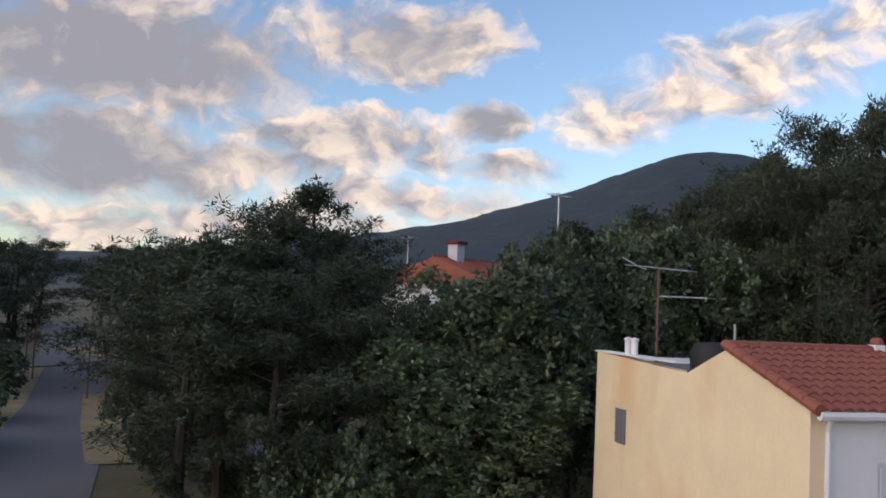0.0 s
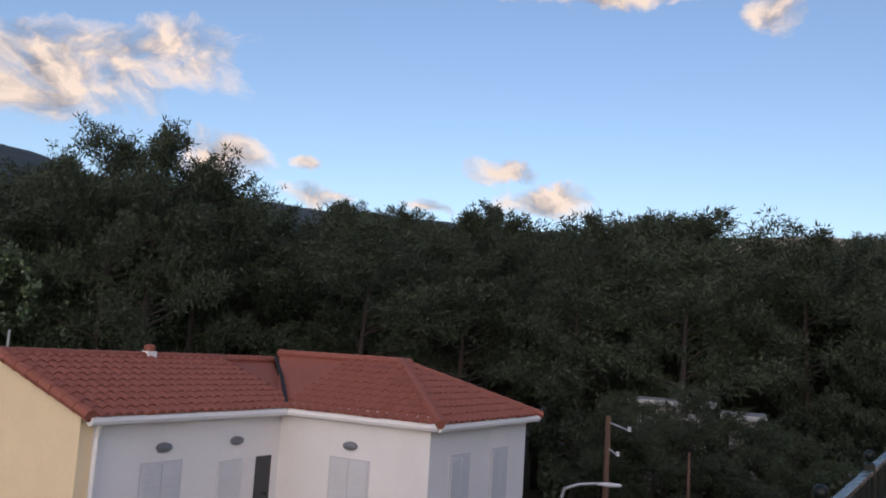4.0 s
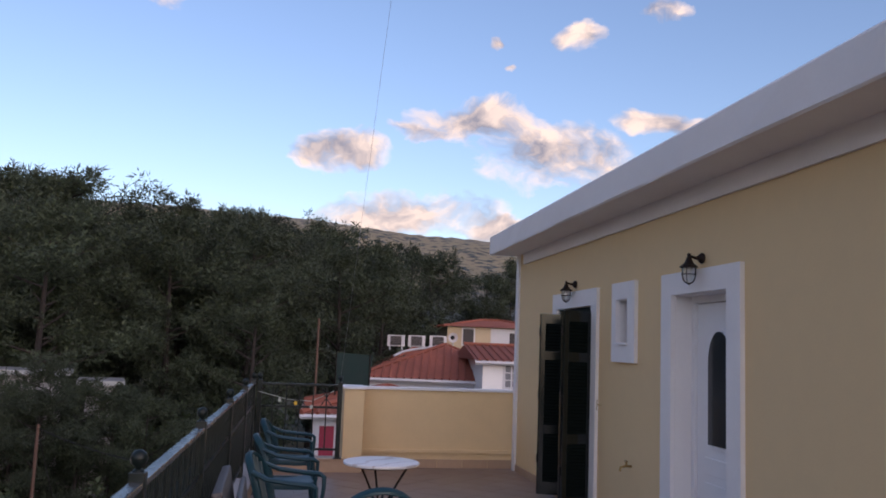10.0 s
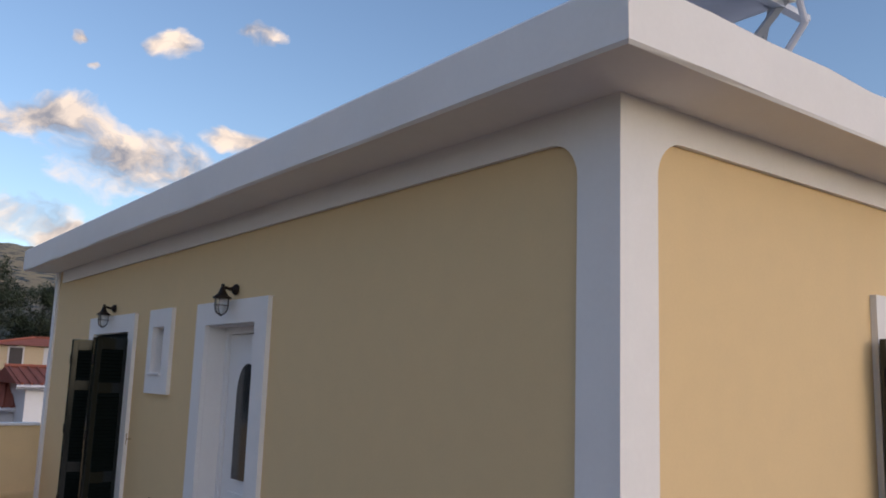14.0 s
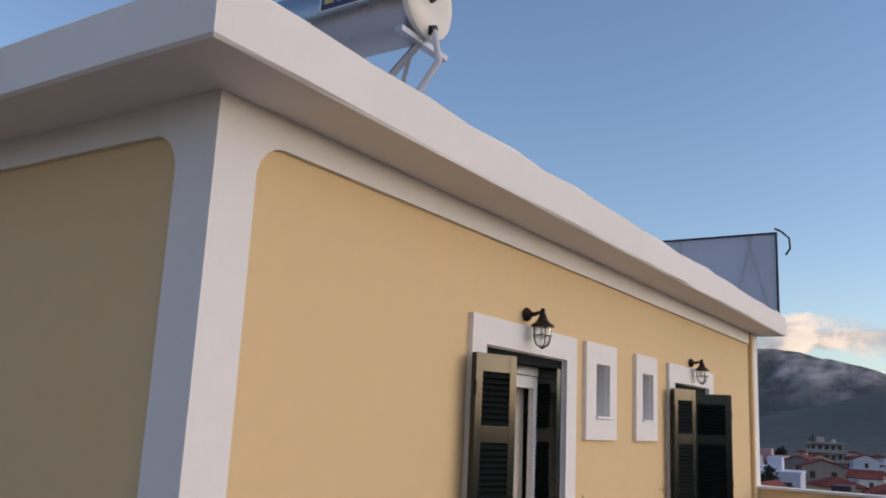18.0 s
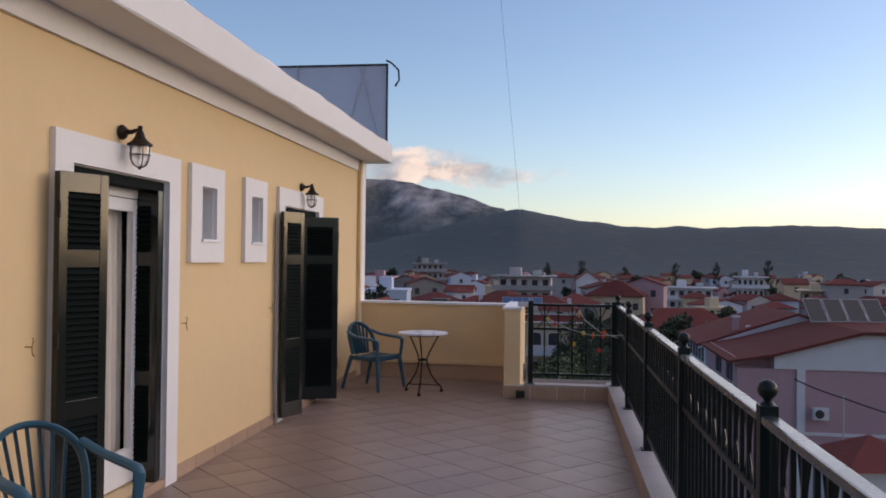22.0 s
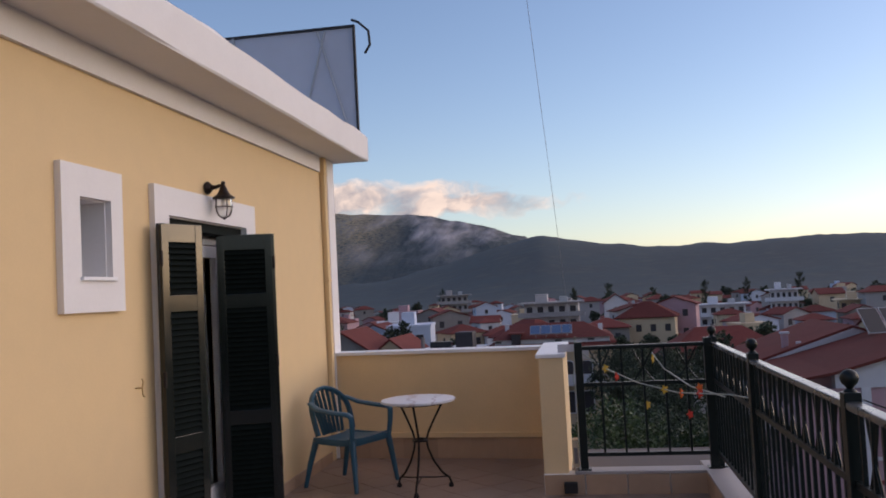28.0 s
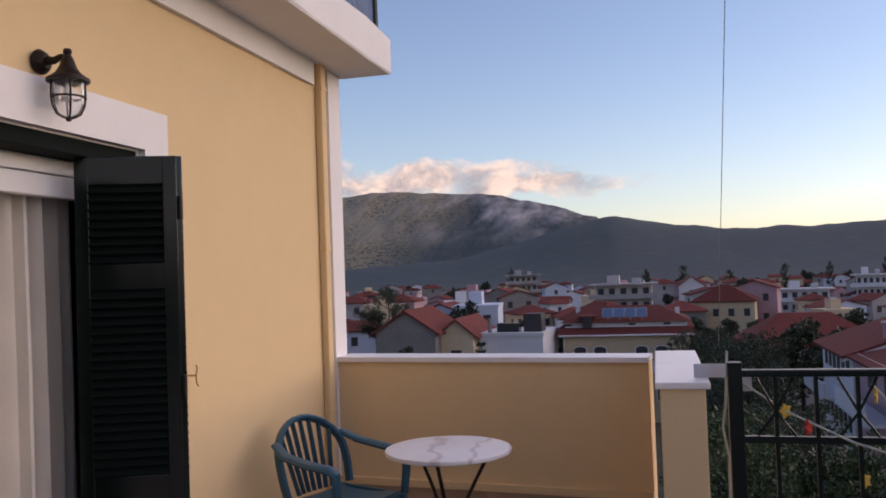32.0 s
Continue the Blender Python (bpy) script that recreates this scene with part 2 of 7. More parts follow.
plaster_yellow = surface("yellow_plaster", (0.72, 0.535, 0.295), 0.85, grain=60, vary=0.05, bump=0.12, size=0.004, stain=0.10, stain_scale=0.5)
plaster_white = surface("white_plaster", (0.80, 0.78, 0.77), 0.8, grain=40, vary=0.05, bump=0.12, size=0.004, stain=0.12, stain_scale=0.9, stain_color=(0.55, 0.52, 0.48))
parapet_yellow = surface("parapet_plaster", (0.76, 0.575, 0.33), 0.85, grain=50, vary=0.07, bump=0.15, size=0.004, stain=0.18, stain_scale=0.8)
marble = surface("white_marble", (0.80, 0.80, 0.82), 0.4, grain=5, vary=0.10, bump=0.03, stain=0.30, stain_scale=4.0, stain_color=(0.50, 0.50, 0.54))
tile_floor = surface("beige_floor_tile", (0.285, 0.208, 0.168), 0.40, grain=14, vary=0.16, bump=0.05, stain=0.2, stain_scale=2.0, each=0.16)
tile_skirt = surface("tan_skirting_tile", (0.44, 0.30, 0.20), 0.5, grain=14, vary=0.18, bump=0.05, each=0.22)
grout = surface("grey_grout", (0.12, 0.10, 0.09), 0.9, grain=50, vary=0.2)
green_matt = surface("dull_green_frame_paint", (0.006, 0.010, 0.009), 0.7, grain=14, vary=0.3, bump=0.06, spec=0.08)
green_paint = surface("dark_green_gloss_paint", (0.006, 0.010, 0.009), 0.15, grain=14, vary=0.3, bump=0.05, spec=0.55)
rail_paint = surface("black_green_metal_paint", (0.006, 0.012, 0.012), 0.36, grain=30, vary=0.3, bump=0.05, spec=0.3)
kerb_stone = surface("worn_kerb_stone", (0.38, 0.35, 0.34), 0.6, grain=9, vary=0.14, bump=0.08, stain=0.3, stain_scale=2.0)
# paler than rail_paint: the sky's sheen on the handrail is put into the colour
rail_cap = surface("sky_sheen_handrail", (0.15, 0.165, 0.175), 0.26, metal=0.7, grain=30, vary=0.3, bump=0.05)
upvc = surface("white_door_plastic", (0.78, 0.78, 0.79), 0.35, grain=20, vary=0.03, bump=0.02)
curtain_cloth = surface("white_curtain_cloth", (0.66, 0.63, 0.585), 0.9, grain=60, vary=0.10, bump=0.1)
chair_plastic = surface("teal_blue_chair_plastic", (0.022, 0.095, 0.150), 0.42, grain=30, vary=0.12, bump=0.03)
chair_green = surface("dark_green_chair_plastic", (0.010, 0.045, 0.062), 0.42, grain=30, vary=0.12, bump=0.03, spec=0.35)
iron = surface("black_wrought_iron", (0.018, 0.014, 0.013), 0.45, metal=0.6, grain=60, vary=0.3, bump=0.2)
lamp_metal = surface("dark_brown_cast_metal", (0.022, 0.013, 0.010), 0.5, metal=0.5, grain=60, vary=0.3, bump=0.2)
glass = glassy("clear_glass")
lamp_glass = glassy("frosted_lamp_glass", (0.92, 0.92, 0.90), 0.35)
dark_glass = surface("dark_window_glass", (0.03, 0.035, 0.04), 0.12, grain=3, vary=0.2, bump=0.0)
steel = surface("brushed_tank_steel", (0.34, 0.36, 0.40), 0.30, metal=0.9, grain=20, vary=0.08, bump=0.02)
cap_white = surface("cream_tank_cap", (0.72, 0.68, 0.60), 0.35, grain=10, vary=0.05, bump=0.02)
galvanised = surface("galvanised_metal", (0.42, 0.44, 0.47), 0.45, metal=0.6, grain=18, vary=0.15, bump=0.05)
sheet_grey = surface("blue_grey_sheet", (0.46, 0.50, 0.58), 0.6, grain=4, vary=0.15, bump=0.03)
plate_blue = surface("navy_plate", (0.015, 0.03, 0.12), 0.4, grain=20, vary=0.1, bump=0.0)
bar_gold = surface("gold_lettering_bars", (0.55, 0.42, 0.12), 0.4, grain=20, vary=0.1, bump=0.0)
rubber = surface("black_rubber", (0.015, 0.015, 0.016), 0.7, grain=30, vary=0.2)
brass = surface("aged_brass", (0.30, 0.20, 0.08), 0.4, metal=0.8, grain=40, vary=0.2)
roof_tile = surface("terracotta_roof_tile", (0.29, 0.095, 0.066), 0.8, grain=9, vary=0.22, bump=0.15, stain=0.25, stain_scale=1.4, stain_color=(0.16, 0.07, 0.05), each=0.12)
roof_far = surface("far_terracotta_roof", (0.158, 0.047, 0.040), 0.9, grain=2.5, vary=0.3, bump=0.3, size=0.08, spec=0.12, each=0.5, stain=0.3, stain_scale=0.2)
roof_west = surface("orange_terracotta_roof", (0.27, 0.085, 0.055), 0.85, grain=4, vary=0.35, bump=0.3, size=0.04, each=0.35, stain=0.35, stain_scale=0.6, stain_color=(0.13, 0.05, 0.04))
house_yellow = surface("weathered_yellow_render", (0.86, 0.71, 0.48), 0.9, grain=12, vary=0.12, bump=0.2, stain=0.55, stain_scale=0.6, stain_color=(0.70, 0.42, 0.17), streak=0.35)
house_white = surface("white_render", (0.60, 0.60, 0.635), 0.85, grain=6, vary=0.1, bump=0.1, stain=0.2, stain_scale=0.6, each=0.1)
house_pale = surface("fresh_white_render", (0.82, 0.81, 0.82), 0.85, grain=6, vary=0.06, bump=0.1, stain=0.15, stain_scale=0.7)
house_cream = surface("cream_render", (0.56, 0.45, 0.31), 0.85, grain=6, vary=0.12, bump=0.1, stain=0.2, stain_scale=0.6, each=0.2)
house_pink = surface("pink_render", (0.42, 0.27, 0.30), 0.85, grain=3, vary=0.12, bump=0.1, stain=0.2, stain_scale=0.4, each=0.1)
house_grey = surface("bare_concrete_render", (0.24, 0.22, 0.21), 0.9, grain=3, vary=0.2, bump=0.2, stain=0.4, stain_scale=0.5, each=0.2)
shutter_far = surface("dark_far_shutter", (0.035, 0.03, 0.035), 0.6, grain=8, vary=0.2)
shutter_light = surface("white_shutter", (0.62, 0.64, 0.68), 0.5, grain=12, vary=0.08)
bark = surface("brown_bark", (0.032, 0.025, 0.023), 0.95, grain=6, vary=0.4, bump=0.5, size=0.03)
pole_wood = surface("weathered_pole_wood", (0.13, 0.075, 0.055), 0.9, grain=9, vary=0.3, bump=0.3)
needles = leafy("pine_needles", (0.014, 0.022, 0.014), (0.056, 0.078, 0.038), 0.7, 0.30)
leaves = leafy("evergreen_leaves", (0.030, 0.052, 0.030), (0.12, 0.165, 0.080), 0.45, 0.4)
leaves_bright = leafy("fresh_green_leaves", (0.013, 0.030, 0.008), (0.060, 0.108, 0.026), 0.5, 0.6)
asphalt = surface("grey_asphalt", (0.13, 0.135, 0.145), 0.9, grain=3, vary=0.2, bump=0.3, stain=0.3, stain_scale=0.3)


def veined(m, color, scale):
    """Adds thin wandering veins to a surface."""
    t = m.node_tree
    b = t.nodes["Principled BSDF"]
    base = b.inputs["Base Color"].links[0].from_socket
    w = t.nodes.new("ShaderNodeTexWave")
    w.inputs["Scale"].default_value, w.inputs["Distortion"].default_value = scale, 9.0
    w.inputs["Detail"].default_value, w.inputs["Detail Scale"].default_value = 4.0, 1.3
    t.links.new(t.nodes.new("ShaderNodeTexCoord").outputs["Object"], w.inputs["Vector"])
    r = t.nodes.new("ShaderNodeMapRange")
    r.inputs[1].default_value, r.inputs[2].default_value, r.inputs[4].default_value = 0.90, 1.0, 0.42
    t.links.new(w.outputs["Fac"], r.inputs[0])
    mx = t.nodes.new("ShaderNodeMix")
    mx.data_type = "RGBA"
    t.links.new(r.outputs[0], mx.inputs[0])
    t.links.new(base, mx.inputs[6])
    mx.inputs[7].default_value = (*color, 1)
    t.links.new(mx.outputs[2], b.inputs["Base Color"])
    return m


table_marble = veined(surface("veined_table_marble", (0.80, 0.80, 0.82), 0.4, grain=7, vary=0.1, bump=0.03, stain=0.35, stain_scale=5.0, stain_color=(0.48, 0.47, 0.50)), (0.34, 0.22, 0.20), 1.3)


# ---- building helpers ----
class Shape:
    """Collects corners and faces of one mesh."""

    def __init__(self):
        self.v, self.f = [], []

    def add(self, vs, fs):
        k = len(self.v)
        self.v += [tuple(p) for p in vs]
        self.f += [tuple(i + k for i in q) for q in fs]
        return self

    def box(self, x0, x1, y0, y1, z0, z1, bev=0.0):
        if not bev:
            vs = [(x, y, z) for z in (z0, z1) for y in (y0, y1) for x in (x0, x1)]
            return self.add(vs, [(0, 2, 3, 1), (4, 5, 7, 6), (0, 1, 5, 4), (2, 6, 7, 3), (0, 4, 6, 2), (1, 3, 7, 5)])
        b = bmesh.new()
        bmesh.ops.create_cube(b, size=1.0)
        for p in b.verts:
            p.co = Vector(((x0 + x1) / 2 + p.co.x * (x1 - x0), (y0 + y1) / 2 + p.co.y * (y1 - y0), (z0 + z1) / 2 + p.co.z * (z1 - z0)))
        bmesh.ops.bevel(b, geom=list(b.edges), offset=bev, segments=2, affect="EDGES", profile=0.6)
        b.verts.index_update()
        self.add([p.co[:] for p in b.verts], [[p.index for p in q.verts] for q in b.faces])
        b.free()
        return self

    def prism(self, pts, axis, a, c):
        """Extrudes a flat outline (pairs) along an axis from a to c."""
        n = len(pts)
        put = {"x": lambda p, h: (h, p[0], p[1]), "y": lambda p, h: (p[0], h, p[1]), "z": lambda p, h: (p[0], p[1], h)}[axis]
        vs = [put(p, a) for p in pts] + [put(p, c) for p in pts]
        fs = [(i, (i + 1) % n, n + (i + 1) % n, n + i) for i in range(n)]
        return self.add(vs, fs + [tuple(range(n))[::-1], tuple(range(n, 2 * n))])

    def tube(self, pts, r, seg=8, closed=False, squash=1.0):
        """A round bar through points; r may be a list, one radius a point."""
        pts = [Vector(p) for p in pts]
        n = len(pts)
        rs = r if isinstance(r, (list, tuple)) else [r] * n
        k, up = len(self.v), None
        for i, p in enumerate(pts):
            d = (pts[min(i + 1, n - 1)] - pts[max(i - 1, 0)]).normalized()
            if up is None:
                up = Vector((0, 0, 1)) if abs(d.z) < 0.9 else Vector((1, 0, 0))
            a = d.cross(up).normalized()
            up = a.cross(d).normalized()
            for j in range(seg):
                q = 2 * math.pi * j / seg
                self.v.append(tuple(p + rs[i] * (math.cos(q) * a + squash * math.sin(q) * up)))
        for i in range(n - 1):
            for j in range(seg):
                a0, b0 = k + i * seg + j, k + i * seg + (j + 1) % seg
                self.f.append((a0, b0, b0 + seg, a0 + seg))
        self.f.append(tuple(range(k, k + seg))[::-1])
        self.f.append(tuple(range(k + (n - 1) * seg, k + n * seg)))
        return self

    def lathe(self, prof, centre=(0, 0, 0), seg=16, axis="z"):
        """Turns a profile of (radius, height) round an axis through centre."""
        k, n = len(self.v), len(prof)
        c = Vector(centre)
        for r, h in prof:
            for j in range(seg):
                q = 2 * math.pi * j / seg
                a, b = r * math.cos(q), r * math.sin(q)
                p = {"z": (a, b, h), "x": (h, a, b), "y": (b, h, a)}[axis]
                self.v.append(tuple(c + Vector(p)))
        for i in range(n - 1):
            for j in range(seg):
                a0, b0 = k + i * seg + j, k + i * seg + (j + 1) % seg
                self.f.append((a0, b0, b0 + seg, a0 + seg))
        self.f.append(tuple(range(k, k + seg))[::-1])
        self.f.append(tuple(range(k + (n - 1) * seg, k + n * seg)))
        return self

    def moved(self, m):
        self.v = [tuple(m @ Vector(p)) for p in self.v]
        return self

    def mesh(self, name, material, smooth=False):
        me = bpy.data.meshes.new(name)
        me.from_pydata(self.v, [], self.f)
        me.materials.append(material)
        me.validate()
        if smooth:
            me.polygons.foreach_set("use_smooth", [True] * len(me.polygons))
            me.set_sharp_from_angle(angle=radians(40))
        me.update()
        return me


def part(name, shape, material, parent=None, label="", smooth=False, at=None):
    """Links a shape, or mesh data, as one object under a thing or part."""
    me = shape.mesh(name, material, smooth) if isinstance(shape, Shape) else shape
    ob = new(name, me)
    if parent is not None:
        ob.parent = parent
    if at is not None:
        ob.matrix_basis = at
    return tagged(ob, label) if label else ob


def thing(name, label, category, at=None, group="", kind=""):
    ob = new(name)
    ob.empty_display_size = 0.1
    if at is not None:
        ob.matrix_basis = at
    return tagged(ob, label, category, group, kind)


def solid(name, shape, material, label, category, kind="", group="", smooth=False, at=None):
    return tagged(part(name, shape, material, None, "", smooth, at), label, category, group, kind)


def holed_wall(u0, u1, z0, z1, holes, put, thick):
    """A wall with thickness and openings; put(u, d, z) places a point, d runs inwards."""
    s = Shape()
    us = sorted({u0, u1, *[h[0] for h in holes], *[h[1] for h in holes]})
    zs = sorted({z0, z1, *[h[2] for h in holes], *[h[3] for h in holes]})

    def full(i, j):
        if not (0 <= i < len(us) - 1 and 0 <= j < len(zs) - 1):
            return False
        u, z = (us[i] + us[i + 1]) / 2, (zs[j] + zs[j + 1]) / 2
        return not any(h[0] < u < h[1] and h[2] < z < h[3] for h in holes)

    def quad(*p):
        s.add([put(*q) for q in p], [(0, 1, 2, 3)])

    for i in range(len(us) - 1):
        for j in range(len(zs) - 1):
            if not full(i, j):
                continue
            a, b, c, d = us[i], us[i + 1], zs[j], zs[j + 1]
            quad((a, 0, c), (b, 0, c), (b, 0, d), (a, 0, d))
            quad((a, thick, c), (a, thick, d), (b, thick, d), (b, thick, c))
            if not full(i - 1, j):
                quad((a, 0, c), (a, 0, d), (a, thick, d), (a, thick, c))
            if not full(i + 1, j):
                quad((b, 0, c), (b, thick, c), (b, thick, d), (b, 0, d))
            if not full(i, j - 1):
                quad((a, 0, c), (a, thick, c), (b, thick, c), (b, 0, c))
            if not full(i, j + 1):
                quad((a, 0, d), (b, 0, d), (b, thick, d), (a, thick, d))
    return s


def on_b(u, d, z):
    return (-d, u, z)


def on_a(u, d, z):
    return (u, d, z)

# ---- the penthouse: two outer walls, roof slab, trims ----
WALL_H, ROOF_TOP = 3.0, 3.228
house_b = thing("wall_east", "pale yellow plastered penthouse wall with white trims", "wall", kind="structure")
house_a = thing("wall_south", "pale yellow plastered penthouse wall with white corner bands", "wall", kind="structure")
DOOR_B = [(2.24, 3.42), (5.94, 7.13)]
WIN_B = [(3.97, 4.25), (5.02, 5.30)]
holes_b = [(a, b, 0.06, 2.13) for a, b in DOOR_B] + [(a, b, 1.74, 2.15) for a, b in WIN_B]
part("wall_body", holed_wall(0.0, 9.47, -0.2, WALL_H, holes_b, on_b, 0.26), plaster_yellow, house_b)
DOOR_A, WIN_A = [(-7.32, -6.14), (-4.20, -3.30)], (-5.42, -5.14)
holes_a = [(a, b, 0.06, 2.13) for a, b in DOOR_A] + [(*WIN_A, 1.74, 2.15)]
part("wall_body", holed_wall(-9.31, -0.26, -0.2, WALL_H, holes_a, on_a, 0.26), plaster_yellow, house_a)
closing = Shape().box(-9.31, -9.05, 0.26, 9.47, -0.2, WALL_H).box(-9.05, -0.26, 9.21, 9.47, -0.2, WALL_H)
solid("wall_rear", closing, plaster_yellow, "plain yellow rear walls of the penthouse", "wall", "structure")
solid("room_floor", Shape().box(-9.05, -0.26, 0.26, 9.21, -0.2, 0.02), tile_skirt, "tiled floor inside the penthouse", "floor", "structure")
solid("room_divider", Shape().box(-9.05, -0.7, 4.55, 4.65, 0.02, WALL_H).box(-2.9, -2.8, 0.26, 4.55, 0.02, WALL_H), plaster_white, "plain inner walls behind the curtains", "wall", "structure")


def band_outline(length, right_angle_first=True):
    """The white band: a post at the corner, a beam along the top, a rounded inner corner."""
    w, zt, r = 0.21, 2.81, 0.17
    pts = [(0, 0.0), (w, 0.0), (w, zt - r)]
    pts += [(w + r - r * math.cos(q), zt - r + r * math.sin(q)) for q in [math.pi / 2 * k / 8 for k in range(1, 9)]]
    return pts + [(length, zt), (length, WALL_H), (0, WALL_H)]


band_b = Shape().prism([(p, z) for p, z in band_outline(9.03)], "x", 0.0, 0.028)
part("corner_band", band_b, plaster_white, house_b, "white raised corner and top band")
band_a = Shape().prism([(-p, z) for p, z in band_outline(8.96)], "y", -0.028, 0.0)
part("corner_band", band_a, plaster_white, house_a, "white raised corner and top band")
part("corner_post", Shape().box(-0.001, 0.028, -0.028, 0.0, 0.0, WALL_H), plaster_white, house_b)
part("end_band", Shape().box(0.0, 0.028, 9.26, 9.47, 0.0, WALL_H), plaster_white, house_b, "white end band")
part("end_band", Shape().box(-9.31, -9.17, -0.028, 0.0, 0.0, WALL_H), plaster_white, house_a, "white end band")
pipe = thing("downpipe", "yellow painted rain downpipe beside the white wall end", "pipe")
part("pipe", Shape().box(0.002, 0.050, 9.09, 9.17, 0.2, 2.98, 0.012), plaster_yellow, pipe)
for z in (0.7, 1.75, 2.8):
    part("pipe_clip", Shape().box(0.002, 0.054, 9.084, 9.176, z - 0.012, z + 0.012, 0.003), plaster_yellow, pipe)

# roof slab with overhang and rendered edge, slightly uneven
def slab_shape(x0, x1, y0, y1, z0, z1, step=0.45):
    """The slab with its hand-rendered edge: the outline wanders by a few millimetres."""
    rnd = random.Random(4)
    out = []
    for (ax, ay), (bx, by) in zip(((x0, y0), (x1, y0), (x1, y1), (x0, y1)), ((x1, y0), (x1, y1), (x0, y1), (x0, y0))):
        n = int(math.hypot(bx - ax, by - ay) / step)
        out += [(ax + (bx - ax) * k / n, ay + (by - ay) * k / n, k) for k in range(n)]
    s, m = Shape(), len(out)
    cx, cy = (x0 + x1) / 2, (y0 + y1) / 2
    for inset, z, amp in ((0.012, z0, 0.004), (0.0, z0 + 0.014, 0.006), (0.0, z1 - 0.02, 0.008), (0.02, z1, 0.010)):
        for x, y, k in out:
            j = rnd.uniform(-amp, amp) if k else 0.0
            s.v.append((x - math.copysign(inset, x - cx) + j, y - math.copysign(inset, y - cy) + j, z + (j if z > z0 + 0.1 else 0)))
    for r in range(3):
        s.f += [(r * m + i, r * m + (i + 1) % m, (r + 1) * m + (i + 1) % m, (r + 1) * m + i) for i in range(m)]
    s.f += [tuple(range(m))[::-1], tuple(range(3 * m, 4 * m))]
    return s


slab = slab_shape(-9.42, 0.385, -0.40, 9.56, 2.96, ROOF_TOP)
solid("roof_slab", slab, plaster_white, "flat white rendered roof slab with a deep overhang", "roof", "structure")

# terrace deck, kerbs, skirting
X_RAIL, Y_RAIL, Y_END, X_END = 3.42, -3.54, 7.80, -8.87
deck = thing("terrace_floor", "beige square floor tiles laid diagonally on the roof terrace", "floor", kind="structure")
part("screed", Shape().box(-9.6, 3.60, -3.70, 0.0, -0.25, -0.006).box(0.0, 3.60, 0.0, 9.5, -0.25, -0.006), grout, deck)
kerb = thing("terrace_kerb", "low white topped tiled kerb round the terrace", "kerb", kind="structure")
part("kerb_run", Shape().box(3.32, 3.58, -3.68, 8.02, 0.0, 0.150), kerb_stone, kerb)
part("kerb_run", Shape().box(X_END - 0.25, 3.32, -3.68, -3.42, 0.0, 0.150), kerb_stone, kerb)
part("kerb_run", Shape().box(2.11, 3.32, 7.70, 7.84, 0.0, 0.150), plaster_white, kerb)
part("kerb_run", Shape().box(X_END - 0.25, X_END + 0.02, -3.42, -2.13, 0.0, 0.150), tile_skirt, kerb)
part("kerb_coping", Shape().box(3.305, 3.595, -3.695, 8.035, 0.150, 0.172, bev=0.004), kerb_stone, kerb, "pale worn stone coping")
part("kerb_coping", Shape().box(X_END - 0.26, 3.305, -3.695, -3.405, 0.150, 0.172, bev=0.004), kerb_stone, kerb, "pale worn stone coping")
part("kerb_coping", Shape().box(2.345, 3.305, 7.685, 7.855, 0.150, 0.172, bev=0.004), kerb_stone, kerb, "pale worn stone coping")
part("kerb_coping", Shape().box(X_END - 0.26, X_END + 0.035, -3.405, -2.13, 0.150, 0.172, bev=0.004), tile_skirt, kerb, "tan tile coping")


# parapets at both ends, with a pillar and marble copings
def parapet(name, p0, p1, pillar, cap_z, pill_z):
    """A rendered parapet from p0 to p1 (inner face) that ends in a pillar box x0, x1, y0, y1."""
    t = thing(name, "pale yellow rendered parapet wall with a white marble coping", "parapet", kind="structure")
    a, b = Vector((*p0, 0)), Vector((*p1, 0))
    d = (b - a).normalized()
    n = Vector((-d.y, d.x, 0))
    out = n if (a + n - Vector((2.0, -2.0, 0))).length > (a - n - Vector((2.0, -2.0, 0))).length else -n

    def run(o0, o1, z0, z1):
        q = [a + out * o0, b + out * o0, b + out * o1, a + out * o1]
        if (q[1] - q[0]).cross(q[3] - q[0]).z < 0:
            q = q[::-1]
        return Shape().prism([(v.x, v.y) for v in q], "z", z0, z1)

    part("wall_body", run(0.0, 0.2, -0.2, cap_z - 0.03), parapet_yellow, t)
    part("coping", run(-0.03, 0.23, cap_z - 0.03, cap_z), marble, t, "white marble coping")
    part("ledge", run(-0.035, 0.0, 0.20, 0.245), parapet_yellow, t, "narrow rendered ledge")
    x0, x1, y0, y1 = pillar
    part("pillar", Shape().box(x0, x1, y0, y1, -0.2, pill_z - 0.03, bev=0.006), parapet_yellow, t)
    part("pillar_coping", Shape().box(x0 - 0.02, x1 + 0.02, y0 - 0.02, y1 + 0.02, pill_z - 0.03, pill_z, bev=0.006), marble, t, "white marble pillar cap")
    return t, run


par_n, run_n = parapet("parapet_north", (0.0, 9.30), (2.05, 9.08), (2.11, 2.30, 7.74, 9.13), 1.03, 1.06)
par_w, run_w = parapet("parapet_west", (-9.42, 0.0), (-9.34, -2.12), (-9.45, -8.90, -2.38, -2.12), 1.07, 1.085)
solid("roof_edge_below", Shape().box(-9.8, 3.64, -3.74, 9.6, -0.6, -0.25).box(-9.7, 3.54, -3.64, 9.5, -6.5, -0.6), plaster_white, "white building storeys beneath the terrace", "wall", "structure")

